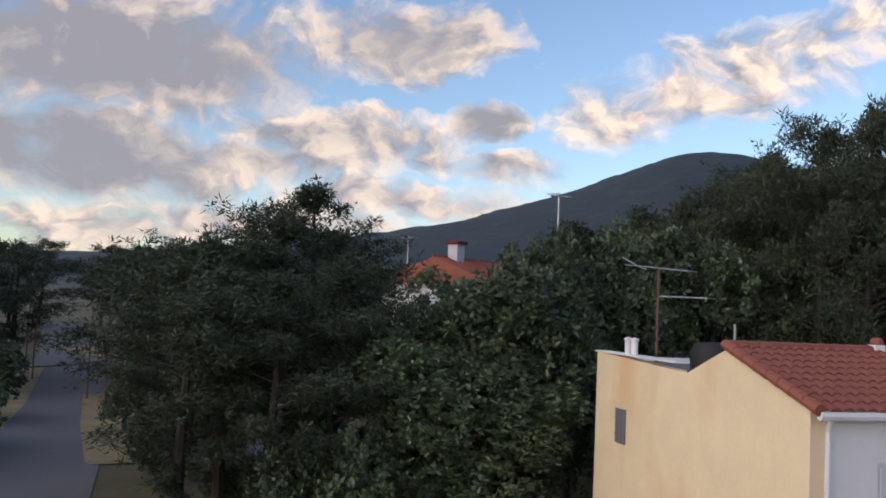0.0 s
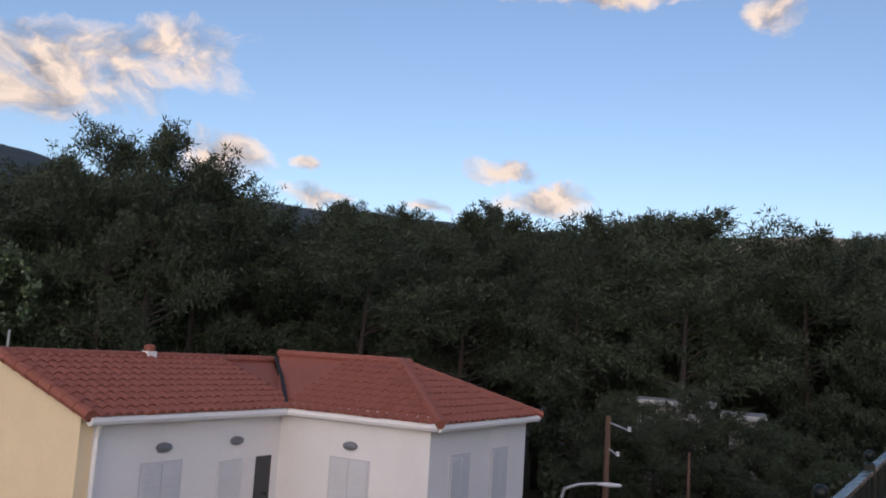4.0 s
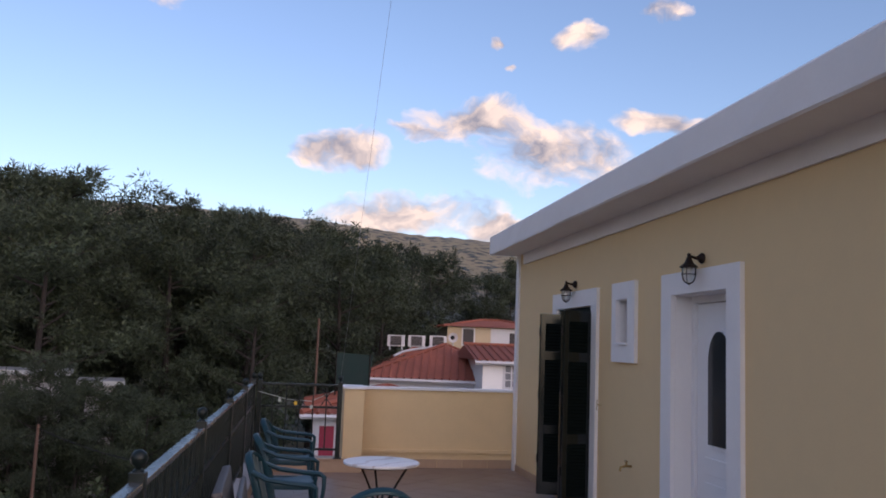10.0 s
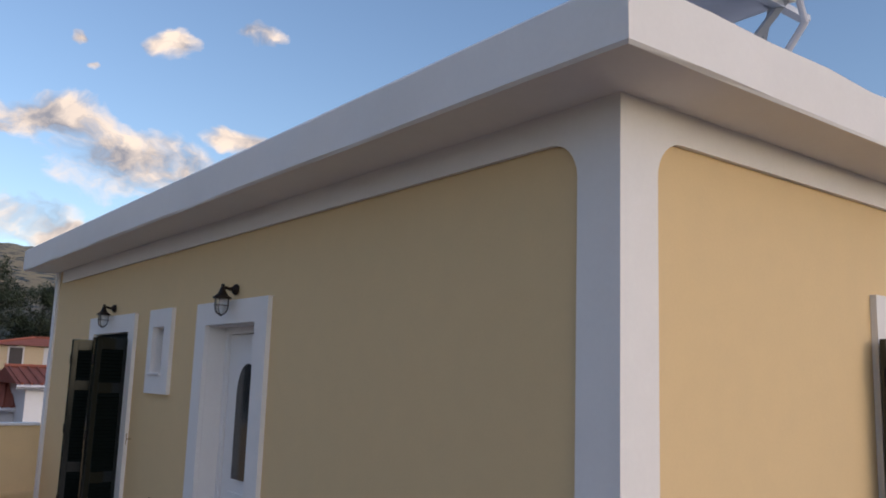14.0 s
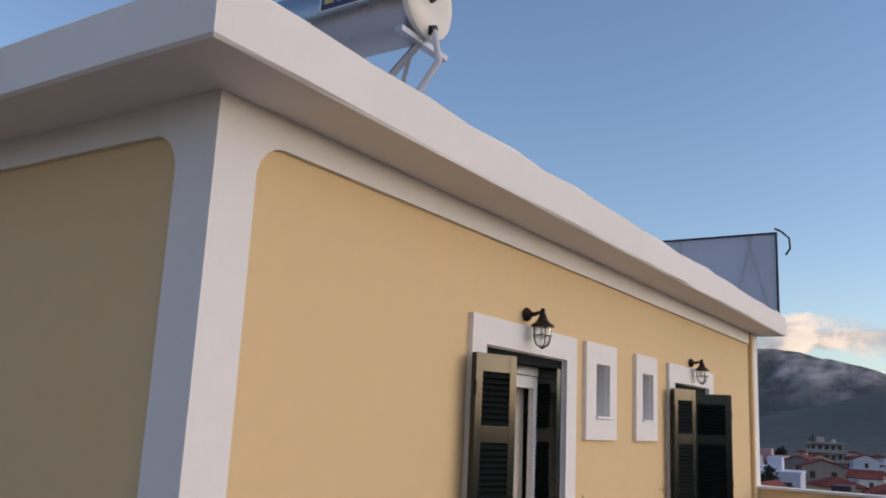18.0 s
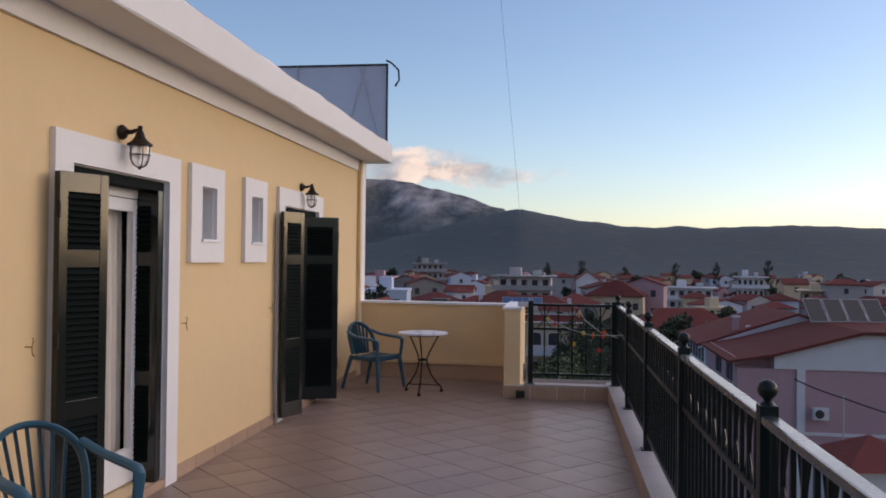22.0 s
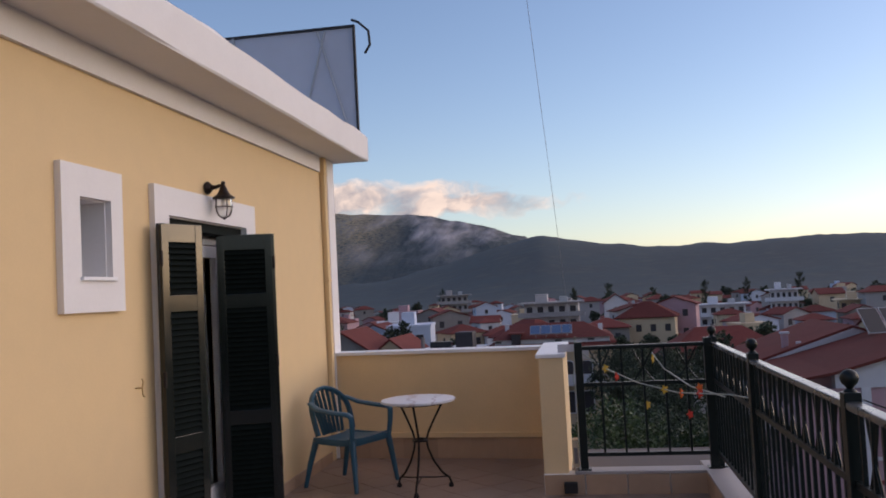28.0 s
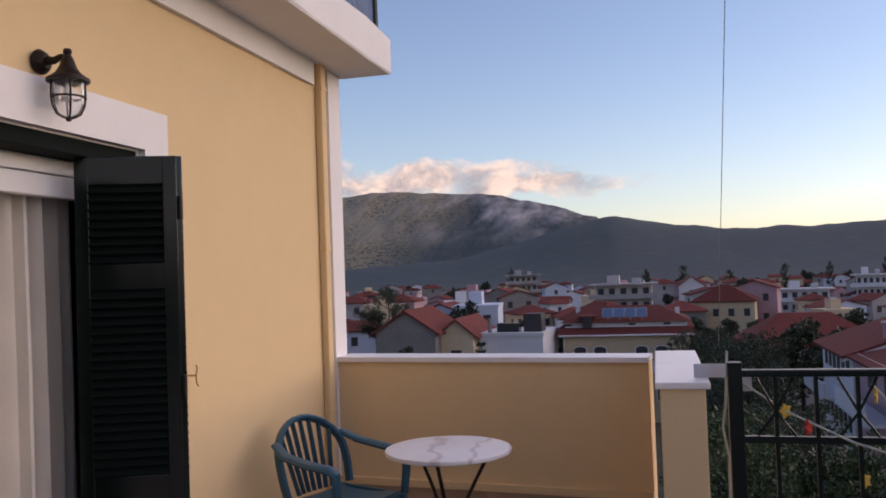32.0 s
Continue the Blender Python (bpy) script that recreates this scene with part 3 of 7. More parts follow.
# ---- doors, windows, shutters (local frame: x along the wall to the right, y into it, z up) ----
SLAT = Shape().box(-0.5, 0.5, -0.017, 0.017, -0.0035, 0.0035).moved(Matrix.Rotation(radians(52), 4, "X")).mesh("slat", green_matt)


def shutter_panel(parent, w, h, at, label=""):
    """One louvred shutter panel: stiles, rails and slats; x from 0 to w, centred on y."""
    p = part("shutter_panel", Shape().box(0, 0.055, -0.018, 0.018, 0, h, 0.004).box(w - 0.055, w, -0.018, 0.018, 0, h, 0.004), green_paint, parent, label, at=at)
    rails = [(0.0, 0.14), (0.66, 0.10), (1.48, 0.10), (h - 0.11, 0.11)]
    for z, t in rails:
        part("rail", Shape().box(0.05, w - 0.05, -0.016, 0.016, z, z + t, 0.003), green_paint, p)
    part("backing", Shape().box(0.05, w - 0.05, -0.003, 0.003, 0.1, h - 0.08), green_matt, p)
    for (za, ta), (zb, _) in zip(rails, rails[1:]):
        z = za + ta + 0.018
        while z < zb - 0.01:
            part("slat", SLAT, None, p, at=pose(w / 2, -0.010, z) @ Matrix.Diagonal((w - 0.10, 1, 1, 1)))
            part("slat", SLAT, None, p, at=pose(w / 2, 0.010, z, 0, 0, 180) @ Matrix.Diagonal((w - 0.10, 1, 1, 1)))
            z += 0.034
    return p


def shutter_pair(name_at, w, h, angle, side, fold=5.0):
    """A folded two-panel shutter hung at name_at, opened by angle; side 1: hinge at the left jamb, -1: at the right."""
    t = thing("shutter", "dark green louvred wooden shutter folded open beside the door", "shutter", name_at, "louvred door shutters")
    turn = -angle if side > 0 else 180 + angle
    a = pose(0, 0, 0, 0, 0, turn)
    shutter_panel(t, w, h, a @ pose(0, 0.024, 0.0, 0, 0, 0))
    shutter_panel(t, w, h, a @ pose(w, -0.022, 0.0, 0, 0, 180 + fold * side))
    for z in (0.35, 1.05, 1.75):
        part("hinge", Shape().tube([(0, 0, z), (0, 0, z + 0.09)], 0.011, 8), iron, t, at=a @ pose(w + 0.004, 0.0, 0))
    return t


def shutter_vee(name_at, w, h, x_tip, y_tip, x_in, y_in, x_out=0.0, y_out=0.0):
    """A half-open folding shutter: one panel from the jamb out to the tip, the other back from the tip to the opening."""
    t = thing("shutter", "dark green louvred wooden folding shutter standing half open", "shutter", name_at, "louvred door shutters")
    for (x0, y0), (x1, y1) in (((x_out, y_out), (x_tip, y_tip)), ((x_in, y_in), (x_tip, y_tip))):
        shutter_panel(t, math.hypot(x1 - x0, y1 - y0), h, pose(x0, y0, 0, 0, 0, math.degrees(math.atan2(y1 - y0, x1 - x0))))
    for z in (0.35, 1.05, 1.75):
        part("hinge", Shape().tube([(x_tip, y_tip - 0.01, z), (x_tip, y_tip - 0.01, z + 0.09)], 0.011, 8), iron, t)
    return t


def surround(parent, half, top, frame_w, bottom, hole):
    """The raised white plaster surround of an opening hole = x0, x1, z0, z1; it stands proud of the wall."""
    x0, x1, z0, z1 = hole
    s = holed_wall(-half, half, bottom, top, [hole] if z0 > bottom else [(x0, x1, bottom, z1)], lambda u, d, z: (u, d - 0.035, z), 0.038)
    low = z0 if z0 > bottom else bottom
    s.box(x0, x0 + 0.008, 0.0, 0.25, low, z1 - 0.008).box(x1 - 0.008, x1, 0.0, 0.25, low, z1 - 0.008).box(x0, x1, 0.0, 0.25, z1 - 0.008, z1 - 0.0005)
    return part("surround", s, plaster_white, parent, "white plaster surround")


def curtain(w, h, folds=11):
    s, n = Shape(), folds * 8
    ring = [(x * w / n - w / 2, 0.072 * math.sin(x * 2 * math.pi * folds / n + 1.1 * math.sin(x * 0.31)) + 0.02 * math.sin(x * 0.9)) for x in range(n + 1)]
    vs = [(x, y * (0.7 + 0.3 * k), z) for k, z in ((0, h), (0.6, h * 0.6), (1, 0)) for x, y in ring]
    m = n + 1
    fs = [(r * m + i, r * m + i + 1, (r + 1) * m + i + 1, (r + 1) * m + i) for r in (0, 1) for i in range(n)]
    k = len(vs)
    vs += [(x, y + 0.004, z) for x, y, z in vs]
    fs += [tuple(q + k for q in f)[::-1] for f in fs]
    return s.add(vs, fs)


def balcony_door(name, at, w):
    """A white glazed balcony door with a curtain, set deep in a surround."""
    top, half = 2.13, w / 2
    t = thing(name, "white glazed balcony door with pale curtains in a white surround", "door", at, "balcony doors", "structure")
    surround(t, half + 0.175, 2.305, 0.18, 0.0, (-half, half, 0.0, top))
    y = 0.17
    part("sill", Shape().box(-half, half, -0.03, 0.24, 0.0, 0.058, 0.005), tile_skirt, t, "tan tiled threshold")
    for x in (-half, half - 0.03):
        part("shutter_jamb", Shape().box(x, x + 0.03, 0.006, 0.15, 0.06, top), green_matt, t, "dark green shutter frame")
    part("shutter_head", Shape().box(-half, half, 0.006, 0.15, top - 0.07, top - 0.002, 0.004), green_matt, t, "dark green shutter frame")
    f = Shape().box(-half + 0.03, -half + 0.09, y - 0.03, y + 0.03, 0.06, top - 0.07, 0.004).box(half - 0.09, half - 0.03, y - 0.03, y + 0.03, 0.06, top - 0.07, 0.004)
    f.box(-half + 0.09, half - 0.09, y - 0.03, y + 0.03, top - 0.13, top - 0.07, 0.004)
    part("door_frame", f, upvc, t)
    mid = -half + 0.40
    for x0, x1 in ((-half + 0.09, mid - 0.003), (mid + 0.003, half - 0.09)):
        g = Shape().box(x0, x0 + 0.075, y - 0.025, y + 0.025, 0.07, top - 0.135, 0.006).box(x1 - 0.075, x1, y - 0.025, y + 0.025, 0.07, top - 0.135, 0.006)
        g.box(x0 + 0.07, x1 - 0.07, y - 0.025, y + 0.025, 0.07, 0.30, 0.006).box(x0 + 0.07, x1 - 0.07, y - 0.025, y + 0.025, top - 0.22, top - 0.135, 0.006)
        leaf = part("door_leaf", g, upvc, t)
        pane = part("pane", Shape().box(x0 + 0.07, x1 - 0.07, y - 0.004, y + 0.004, 0.29, top - 0.21), glass, leaf)
        pane.visible_shadow = False
    part("door_handle", Shape().tube([(mid + 0.04, y - 0.02, 1.05), (mid + 0.04, y - 0.07, 1.05), (mid + 0.04, y - 0.07, 0.94)], 0.009, 8), galvanised, t, "metal handle")
    part("curtain", curtain(w - 0.17, top - 0.24), curtain_cloth, t, "gathered white curtain", True, pose(-0.005, y + 0.122, 0.10))
    return t


def on_east(y):
    return pose(0, y, 0, 0, 0, 90)


def on_south(x):
    return pose(x, 0, 0)


for i, (a, b) in enumerate(DOOR_B):
    balcony_door("door_%d" % (i + 1), on_east((a + b) / 2), b - a)
balcony_door("door_3", on_south(sum(DOOR_A[0]) / 2), DOOR_A[0][1] - DOOR_A[0][0])
SH = 2.0
for a, b in DOOR_B:
    shutter_vee(on_east(a + 0.02) @ pose(0, 0.0, 0.06), 0.30, SH, -0.25, -0.085, 0.04, -0.20, 0.0, -0.045)
shutter_vee(on_east(DOOR_B[1][1] - 0.02) @ pose(0, 0.0, 0.06), 0.36, SH, -0.17, -0.30, -0.31, 0.06, 0.13, -0.10)
shutter_pair(on_east(DOOR_B[0][1] - 0.05) @ pose(0, 0.125, 0.06), 0.30, SH, 96, -1, 3.0).matrix_basis = on_east(DOOR_B[0][1] - 0.075) @ pose(0, -0.01, 0.06) @ pose(0, 0, 0, 0, 0, 176)
shutter_vee(on_south(DOOR_A[0][0] + 0.02) @ pose(0, 0.0, 0.06), 0.36, SH, 0.22, -0.29, 0.31, 0.06)
shutter_pair(on_south(DOOR_A[0][1] - 0.02) @ pose(0, -0.03, 0.06), 0.33, SH, 104, -1)


def small_window(name, at, x0, x1, half):
    """A narrow vent window: white surround, marble sill, frosted pane deep inside."""
    t = thing(name, "narrow window slit with a wide white plaster surround", "window", at, "narrow bathroom windows", "structure")
    surround(t, half, 2.31, 0.2, 1.565, (x0, x1, 1.74, 2.15))
    part("window_sill", Shape().box(x0 - 0.015, x1 + 0.015, -0.055, 0.2, 1.725, 1.745, 0.003), marble, t)
    f = Shape().box(x0, x0 + 0.03, 0.16, 0.2, 1.745, 2.15).box(x1 - 0.03, x1, 0.16, 0.2, 1.745, 2.15).box(x0 + 0.03, x1 - 0.03, 0.16, 0.2, 1.745, 1.78).box(x0 + 0.03, x1 - 0.03, 0.16, 0.2, 2.12, 2.15)
    part("window_frame", f, upvc, t)
    part("pane", Shape().box(x0 + 0.03, x1 - 0.03, 0.175, 0.185, 1.78, 2.12), frosted, t, "grey frosted pane")
    # dark strip at the left reveal: edge of a casement leaf opened inwards
    part("insect_screen_frame", Shape().box(x0 + 0.009, x0 + 0.034, 0.07, 0.158, 1.75, 2.138, 0.003), lamp_metal, t, "dark brown edge of the inward casement leaf")
    return t


frosted = surface("frosted_glass", (0.16, 0.17, 0.20), 0.3, grain=8, vary=0.1, bump=0.05)
small_window("window_1", on_east(4.09), WIN_B[0][0] - 4.09, WIN_B[0][1] - 4.09, 0.312)
small_window("window_2", on_east(5.14), WIN_B[1][0] - 5.14, WIN_B[1][1] - 5.14, 0.275)
small_window("window_3", on_south(-5.25), WIN_A[0] + 5.25, WIN_A[1] + 5.25, 0.285)

# white front door with an arched dark pane and raised panels
d4 = thing("door_4", "white panelled front door with an arched dark glass pane", "door", on_south(-3.75), kind="structure")
surround(d4, 0.645, 2.305, 0.2, 0.0, (-0.45, 0.45, 0.0, 2.13))
part("sill", Shape().box(-0.46, 0.46, -0.05, 0.24, 0.0, 0.06, 0.005), marble, d4, "white marble threshold")
part("door_frame", Shape().box(-0.45, -0.395, 0.14, 0.22, 0.06, 2.13, 0.004).box(0.395, 0.45, 0.14, 0.22, 0.06, 2.13, 0.004).box(-0.395, 0.395, 0.14, 0.22, 2.07, 2.13, 0.004), upvc, d4)
leaf4 = part("door_leaf", Shape().box(-0.390, 0.390, 0.165, 0.205, 0.07, 2.064, 0.004), upvc, d4)
arch = [(-0.17, 0.98), (0.17, 0.98), (0.17, 1.60)] + [(0.17 * math.cos(q), 1.60 + 0.24 * math.sin(q)) for q in [math.pi * k / 12 for k in range(1, 12)]] + [(-0.17, 1.60)]
big = [(x * 1.16, 1.4 + (z - 1.4) * 1.06) for x, z in arch]
part("pane_frame", Shape().prism(big[::-1], "y", 0.150, 0.166), upvc, leaf4)
part("pane", Shape().prism(arch[::-1], "y", 0.143, 0.151), dark_glass, leaf4, "dark arched glass")
for k in range(4):
    part("raised_panel", Shape().box(-0.24, 0.24, 0.152, 0.166, 0.18 + 0.19 * k, 0.31 + 0.19 * k, 0.006), upvc, leaf4)
part("door_handle", Shape().tube([(0.34, 0.165, 1.05), (0.34, 0.11, 1.05), (0.24, 0.11, 1.05)], 0.01, 8), brass, leaf4, "brass handle")

# ---- wall lanterns ----
def lantern():
    t = thing("wall_lantern", "dark brown cast metal ship lantern with caged glass", "lamp", None, "wall lanterns")
    part("wall_plate", Shape().lathe([(0.0, 0.0), (0.05, 0.0), (0.055, -0.012), (0.045, -0.03), (0.03, -0.045), (0.0, -0.045)], (0, 0, 0), 18, "y"), lamp_metal, t, smooth=True)
    part("arm", Shape().tube([(0, -0.03, 0.005), (0, -0.08, 0.0), (0, -0.11, 0.012), (0, -0.145, 0.012)], [0.022, 0.016, 0.014, 0.013], 10), lamp_metal, t, smooth=True)
    y = -0.145
    hood = [(0.0, 0.045), (0.014, 0.043), (0.019, 0.03), (0.014, 0.018), (0.02, 0.008), (0.028, -0.01), (0.036, -0.035), (0.052, -0.06), (0.075, -0.078), (0.088, -0.085), (0.088, -0.098), (0.066, -0.100), (0.0, -0.100)]
    part("hood", Shape().lathe(hood, (0, y, 0), 20), lamp_metal, t, smooth=True)
    bowl = [(0.062, -0.100), (0.063, -0.16), (0.058, -0.20), (0.042, -0.235), (0.018, -0.25), (0.0, -0.252)]
    g = part("globe", Shape().lathe(bowl, (0, y, 0), 20), lamp_glass, t, "pale frosted glass", True)
    g.visible_shadow = False
    part("bulb", Shape().lathe([(0.0, -0.10), (0.014, -0.10), (0.02, -0.13), (0.028, -0.16), (0.02, -0.185), (0.0, -0.192)], (0, y, 0), 14), plaster_white, t, "unlit white bulb", True)
    cage = Shape()
    for k in range(4):
        q = math.pi / 4 + k * math.pi / 2
        cage.tube([(math.cos(q) * (r + 0.005), y + math.sin(q) * (r + 0.005), h) for r, h in bowl], 0.0045, 6)
    part("cage_rib", cage, lamp_metal, t)
    part("cage_ring", Shape().tube([(0.069 * math.cos(q), y + 0.069 * math.sin(q), -0.165) for q in [2 * math.pi * k / 20 for k in range(21)]], 0.0045, 6), lamp_metal, t)
    part("cage_foot", Shape().lathe([(0.0, -0.25), (0.012, -0.252), (0.012, -0.264), (0.0, -0.268)], (0, y, 0), 10), lamp_metal, t)
    return t


lamp0 = lantern()
SMALL = pose(0, -0.005, 2.385) @ Matrix.Scale(0.88, 4)
lamp0.matrix_basis = on_east(2.80) @ SMALL
copy_thing(lamp0, on_east(6.535) @ pose(0, -0.005, 2.365) @ Matrix.Scale(0.95, 4))
copy_thing(lamp0, on_south(-3.71) @ SMALL)
copy_thing(lamp0, on_south(-6.72) @ SMALL)


# shutter catches and water taps on the walls
def catch(at):
    t = thing("shutter_catch", "small aged brass shutter catch screwed to the wall", "hook", at, "shutter catches")
    part("stem", Shape().tube([(0, 0, 0), (0, -0.04, 0)], 0.004, 6), brass, t)
    part("tongue", Shape().tube([(0, -0.04, 0.05), (0.004, -0.045, 0.035), (0, -0.04, 0), (-0.004, -0.045, -0.035), (0.012, -0.045, -0.05)], 0.004, 6), brass, t)
    return t


c0 = catch(on_east(3.705) @ pose(0, 0, 1.12))
for m in (on_east(1.88), on_east(5.55), on_east(7.48), on_south(-5.88), on_south(-7.60)):
    copy_thing(c0, m @ pose(0, 0, 1.13))
tap = thing("garden_tap", "small aged brass tap on the plaster wall", "tap", on_south(-5.08) @ pose(0, 0, 0.65))
part("spout", Shape().tube([(0, 0.0, 0), (0, -0.06, 0), (0, -0.10, -0.01), (0, -0.11, -0.045)], 0.011, 8), brass, tap, smooth=True)
part("valve", Shape().tube([(0, -0.05, 0.0), (0, -0.05, 0.04)], 0.009, 8), brass, tap)
part("tap_handle", Shape().tube([(-0.035, -0.05, 0.045), (0.035, -0.05, 0.045)], 0.007, 8), brass, tap)

# ---- railings ----
def railing(name, label, at, length, posts, top=1.09, step=0.115, cap=None, balls=True):
    """A dark metal railing along local x: posts with ball finials, handrail, two rails, balusters, crossed ornament."""
    t = thing(name, label, "railing", at, kind="structure")
    base = 0.172
    for x in posts:
        p = part("post", Shape().box(x - 0.03, x + 0.03, -0.03, 0.03, base, top + 0.05, 0.004), rail_paint, t)
        ball = [(0.0, 0.165), (0.02, 0.16), (0.038, 0.145), (0.045, 0.12), (0.038, 0.095), (0.022, 0.08), (0.016, 0.07), (0.03, 0.06), (0.034, 0.05), (0.034, 0.045), (0.0, 0.045)]
        if balls:
            part("finial", Shape().lathe([(r * 0.74, 0.045 + (h - 0.045) * 0.74 + top) for r, h in ball], (x, 0, 0), 14), rail_paint, p, smooth=True)
        part("base_plate", Shape().box(x - 0.05, x + 0.05, -0.05, 0.05, base, base + 0.01), rail_paint, p)
    a, b = min(posts), max(posts)
    part("handrail", Shape().box(a, b, -0.027, 0.027, top - 0.012, top + 0.018, 0.008), cap or rail_cap, t, "metal handrail")
    for z in (0.80, 0.27):
        part("rail", Shape().box(a, b, -0.012, 0.012, z, z + 0.028), rail_paint, t)
    bar = Shape().box(-0.008, 0.008, -0.008, 0.008, 0.27, top - 0.01).mesh("baluster", rail_paint)
    cross = Shape().tube([(-step / 2, 0, 0.83), (0, 0, 0.93), (step / 2, 0, top - 0.015)], 0.006, 5).tube([(step / 2, 0, 0.83), (0, 0, 0.93), (-step / 2, 0, top - 0.015)], 0.006, 5).mesh("ornament", rail_paint)
    n = int((b - a) / step)
    for k in range(1, n):
        x = a + (b - a) * k / n
        if min(abs(x - q) for q in posts) < 0.04:
            continue
        part("baluster", bar, None, t, at=pose(x, 0, 0))
        if k % 2:
            part("ornament", cross, None, t, at=pose(x, 0, 0))
    return t


railing("railing_east", "dark green black metal railing with ball finials on a white kerb", pose(X_RAIL, 0, 0, 0, 0, 90), 12, [-3.48, -1.35, 0.74, 2.60, 4.45, 6.25, 7.80])
railing("railing_south", "dark green metal railing with ball finials along the terrace edge", pose(0, Y_RAIL, 0), 12, [-8.87, -7.25, -5.25, -3.20, -1.15, 0.95, 3.0])
railing("railing_north", "short dark metal railing with a clothes line tied to it", pose(0, 7.77, 0), 1, [2.42, 3.38], step=0.15, cap=rail_paint, balls=False)
railing("railing_west", "short dark metal railing beside the end parapet", pose(X_END, 0, 0, 0, 0, 90), 1, [-3.46, -2.44], step=0.15, cap=rail_paint)


# ---- furniture ----
def marble_table():
    t = thing("bistro_table", "round white marble table on three curved black iron legs", "table", None, "marble bistro tables")
    part("tabletop", Shape().lathe([(0.0, 0.705), (0.285, 0.705), (0.30, 0.711), (0.303, 0.72), (0.30, 0.729), (0.29, 0.732), (0.0, 0.732)], (0, 0, 0), 40), table_marble, t, smooth=True)
    part("top_ring", Shape().tube([(0.21 * math.cos(q), 0.21 * math.sin(q), 0.697) for q in [2 * math.pi * k / 24 for k in range(25)]], 0.008, 6), iron, t)
    part("waist_ring", Shape().tube([(0.055 * math.cos(q), 0.055 * math.sin(q), 0.40) for q in [2 * math.pi * k / 16 for k in range(17)]], 0.011, 6), iron, t)
    for k in range(3):
        q = 2 * math.pi * k / 3 - math.pi / 2
        c, s = math.cos(q), math.sin(q)
        prof = [(0.215, 0.70), (0.19, 0.66), (0.13, 0.56), (0.075, 0.46), (0.055, 0.40), (0.065, 0.33), (0.11, 0.22), (0.18, 0.12), (0.235, 0.075), (0.25, 0.04), (0.25, 0.0)]
        leg = part("leg", Shape().tube([(c * r, s * r, z) for r, z in prof], 0.009, 7), iron, t, smooth=True)
        part("foot", Shape().lathe([(0.0, 0.0), (0.02, 0.0), (0.022, 0.012), (0.012, 0.035), (0.0, 0.038)], (c * 0.25, s * 0.25, 0), 10), iron, leg, smooth=True)
        part("stretcher", Shape().tube([(0, 0, 0.105), (c * 0.12, s * 0.12, 0.09), (c * 0.225, s * 0.225, 0.085)], 0.006, 6), iron, t)
    return t


def plastic_chair(material, label, group):
    """A moulded plastic armchair: rounded slatted back, arms, seat, four splayed legs; it faces -y."""
    t = thing("plastic_chair", label, "chair", None, group)
    n = 12
    vs, fs = [], []
    for j in range(n + 1):
        for i in range(n + 1):
            u, v = i / n * 2 - 1, j / n
            w = 0.225 - 0.03 * v
            vs.append((u * w, -0.22 + v * 0.42, 0.415 + 0.012 * u * u - 0.018 * math.sin(math.pi * v) - 0.015 * v))
    m = n + 1
    fs = [(j * m + i, j * m + i + 1, (j + 1) * m + i + 1, (j + 1) * m + i) for j in range(n) for i in range(n)]
    k = len(vs)
    vs += [(x, y, z - 0.012) for x, y, z in vs]
    fs2 = fs + [tuple(q + k for q in f)[::-1] for f in fs]
    rim = [j for j in range(m)] + [j * m + n for j in range(1, m)] + [n * m + i for i in range(n - 1, -1, -1)] + [j * m for j in range(n - 1, 0, -1)]
    fs2 += [(rim[(i + 1) % len(rim)], rim[i], rim[i] + k, rim[(i + 1) % len(rim)] + k) for i in range(len(rim))]
    part("seat", Shape().add(vs, fs2), material, t, smooth=True)
    part("apron", Shape().tube([(-0.22, 0.19, 0.39), (-0.235, -0.10, 0.385), (-0.20, -0.215, 0.385), (0.20, -0.215, 0.385), (0.235, -0.10, 0.385), (0.22, 0.19, 0.39)], 0.016, 6, squash=1.8), material, t, smooth=True)
    def back(u, z):
        return (u, 0.20 + (z - 0.42) * 0.28 - 0.10 * (u / 0.25) ** 2 * 0.55, z)
    hoop = [back(0.235 * math.cos(q), 0.60 + 0.20 * math.sin(q)) for q in [math.pi * j / 16 for j in range(17)]]
    hoop = [back(0.225, 0.43), back(0.235, 0.52)] + hoop + [back(-0.235, 0.52), back(-0.225, 0.43)]
    bk = part("backrest", Shape().tube(hoop, 0.030, 8, squash=0.55), material, t, smooth=True)
    for i in range(-3, 4):
        u0, u1 = i * 0.04, i * 0.058
        zt = 0.60 + 0.20 * math.sqrt(max(0.05, 1 - (u1 / 0.235) ** 2)) - 0.005
        part("slat", Shape().tube([back(u0, 0.42), back((u0 + u1) / 2, 0.58), back(u1, zt)], 0.019, 6, squash=0.35), material, bk, smooth=True)
    for s in (-1, 1):
        part("armrest", Shape().tube([back(s * 0.235, 0.70), (s * 0.265, 0.12, 0.655), (s * 0.275, -0.05, 0.635), (s * 0.27, -0.20, 0.625), (s * 0.262, -0.235, 0.605), (s * 0.255, -0.235, 0.52), (s * 0.25, -0.22, 0.40)], [0.028, 0.032, 0.034, 0.034, 0.030, 0.028, 0.026], 8, squash=0.6), material, t, smooth=True)
        part("leg", Shape().tube([(s * 0.235, -0.215, 0.41), (s * 0.255, -0.245, 0.2), (s * 0.275, -0.27, 0.0)], [0.028, 0.024, 0.018], 8), material, t, smooth=True)
        part("leg", Shape().tube([(s * 0.21, 0.19, 0.41), (s * 0.235, 0.25, 0.2), (s * 0.25, 0.30, 0.0)], [0.028, 0.024, 0.018], 8), material, t, smooth=True)
    return t


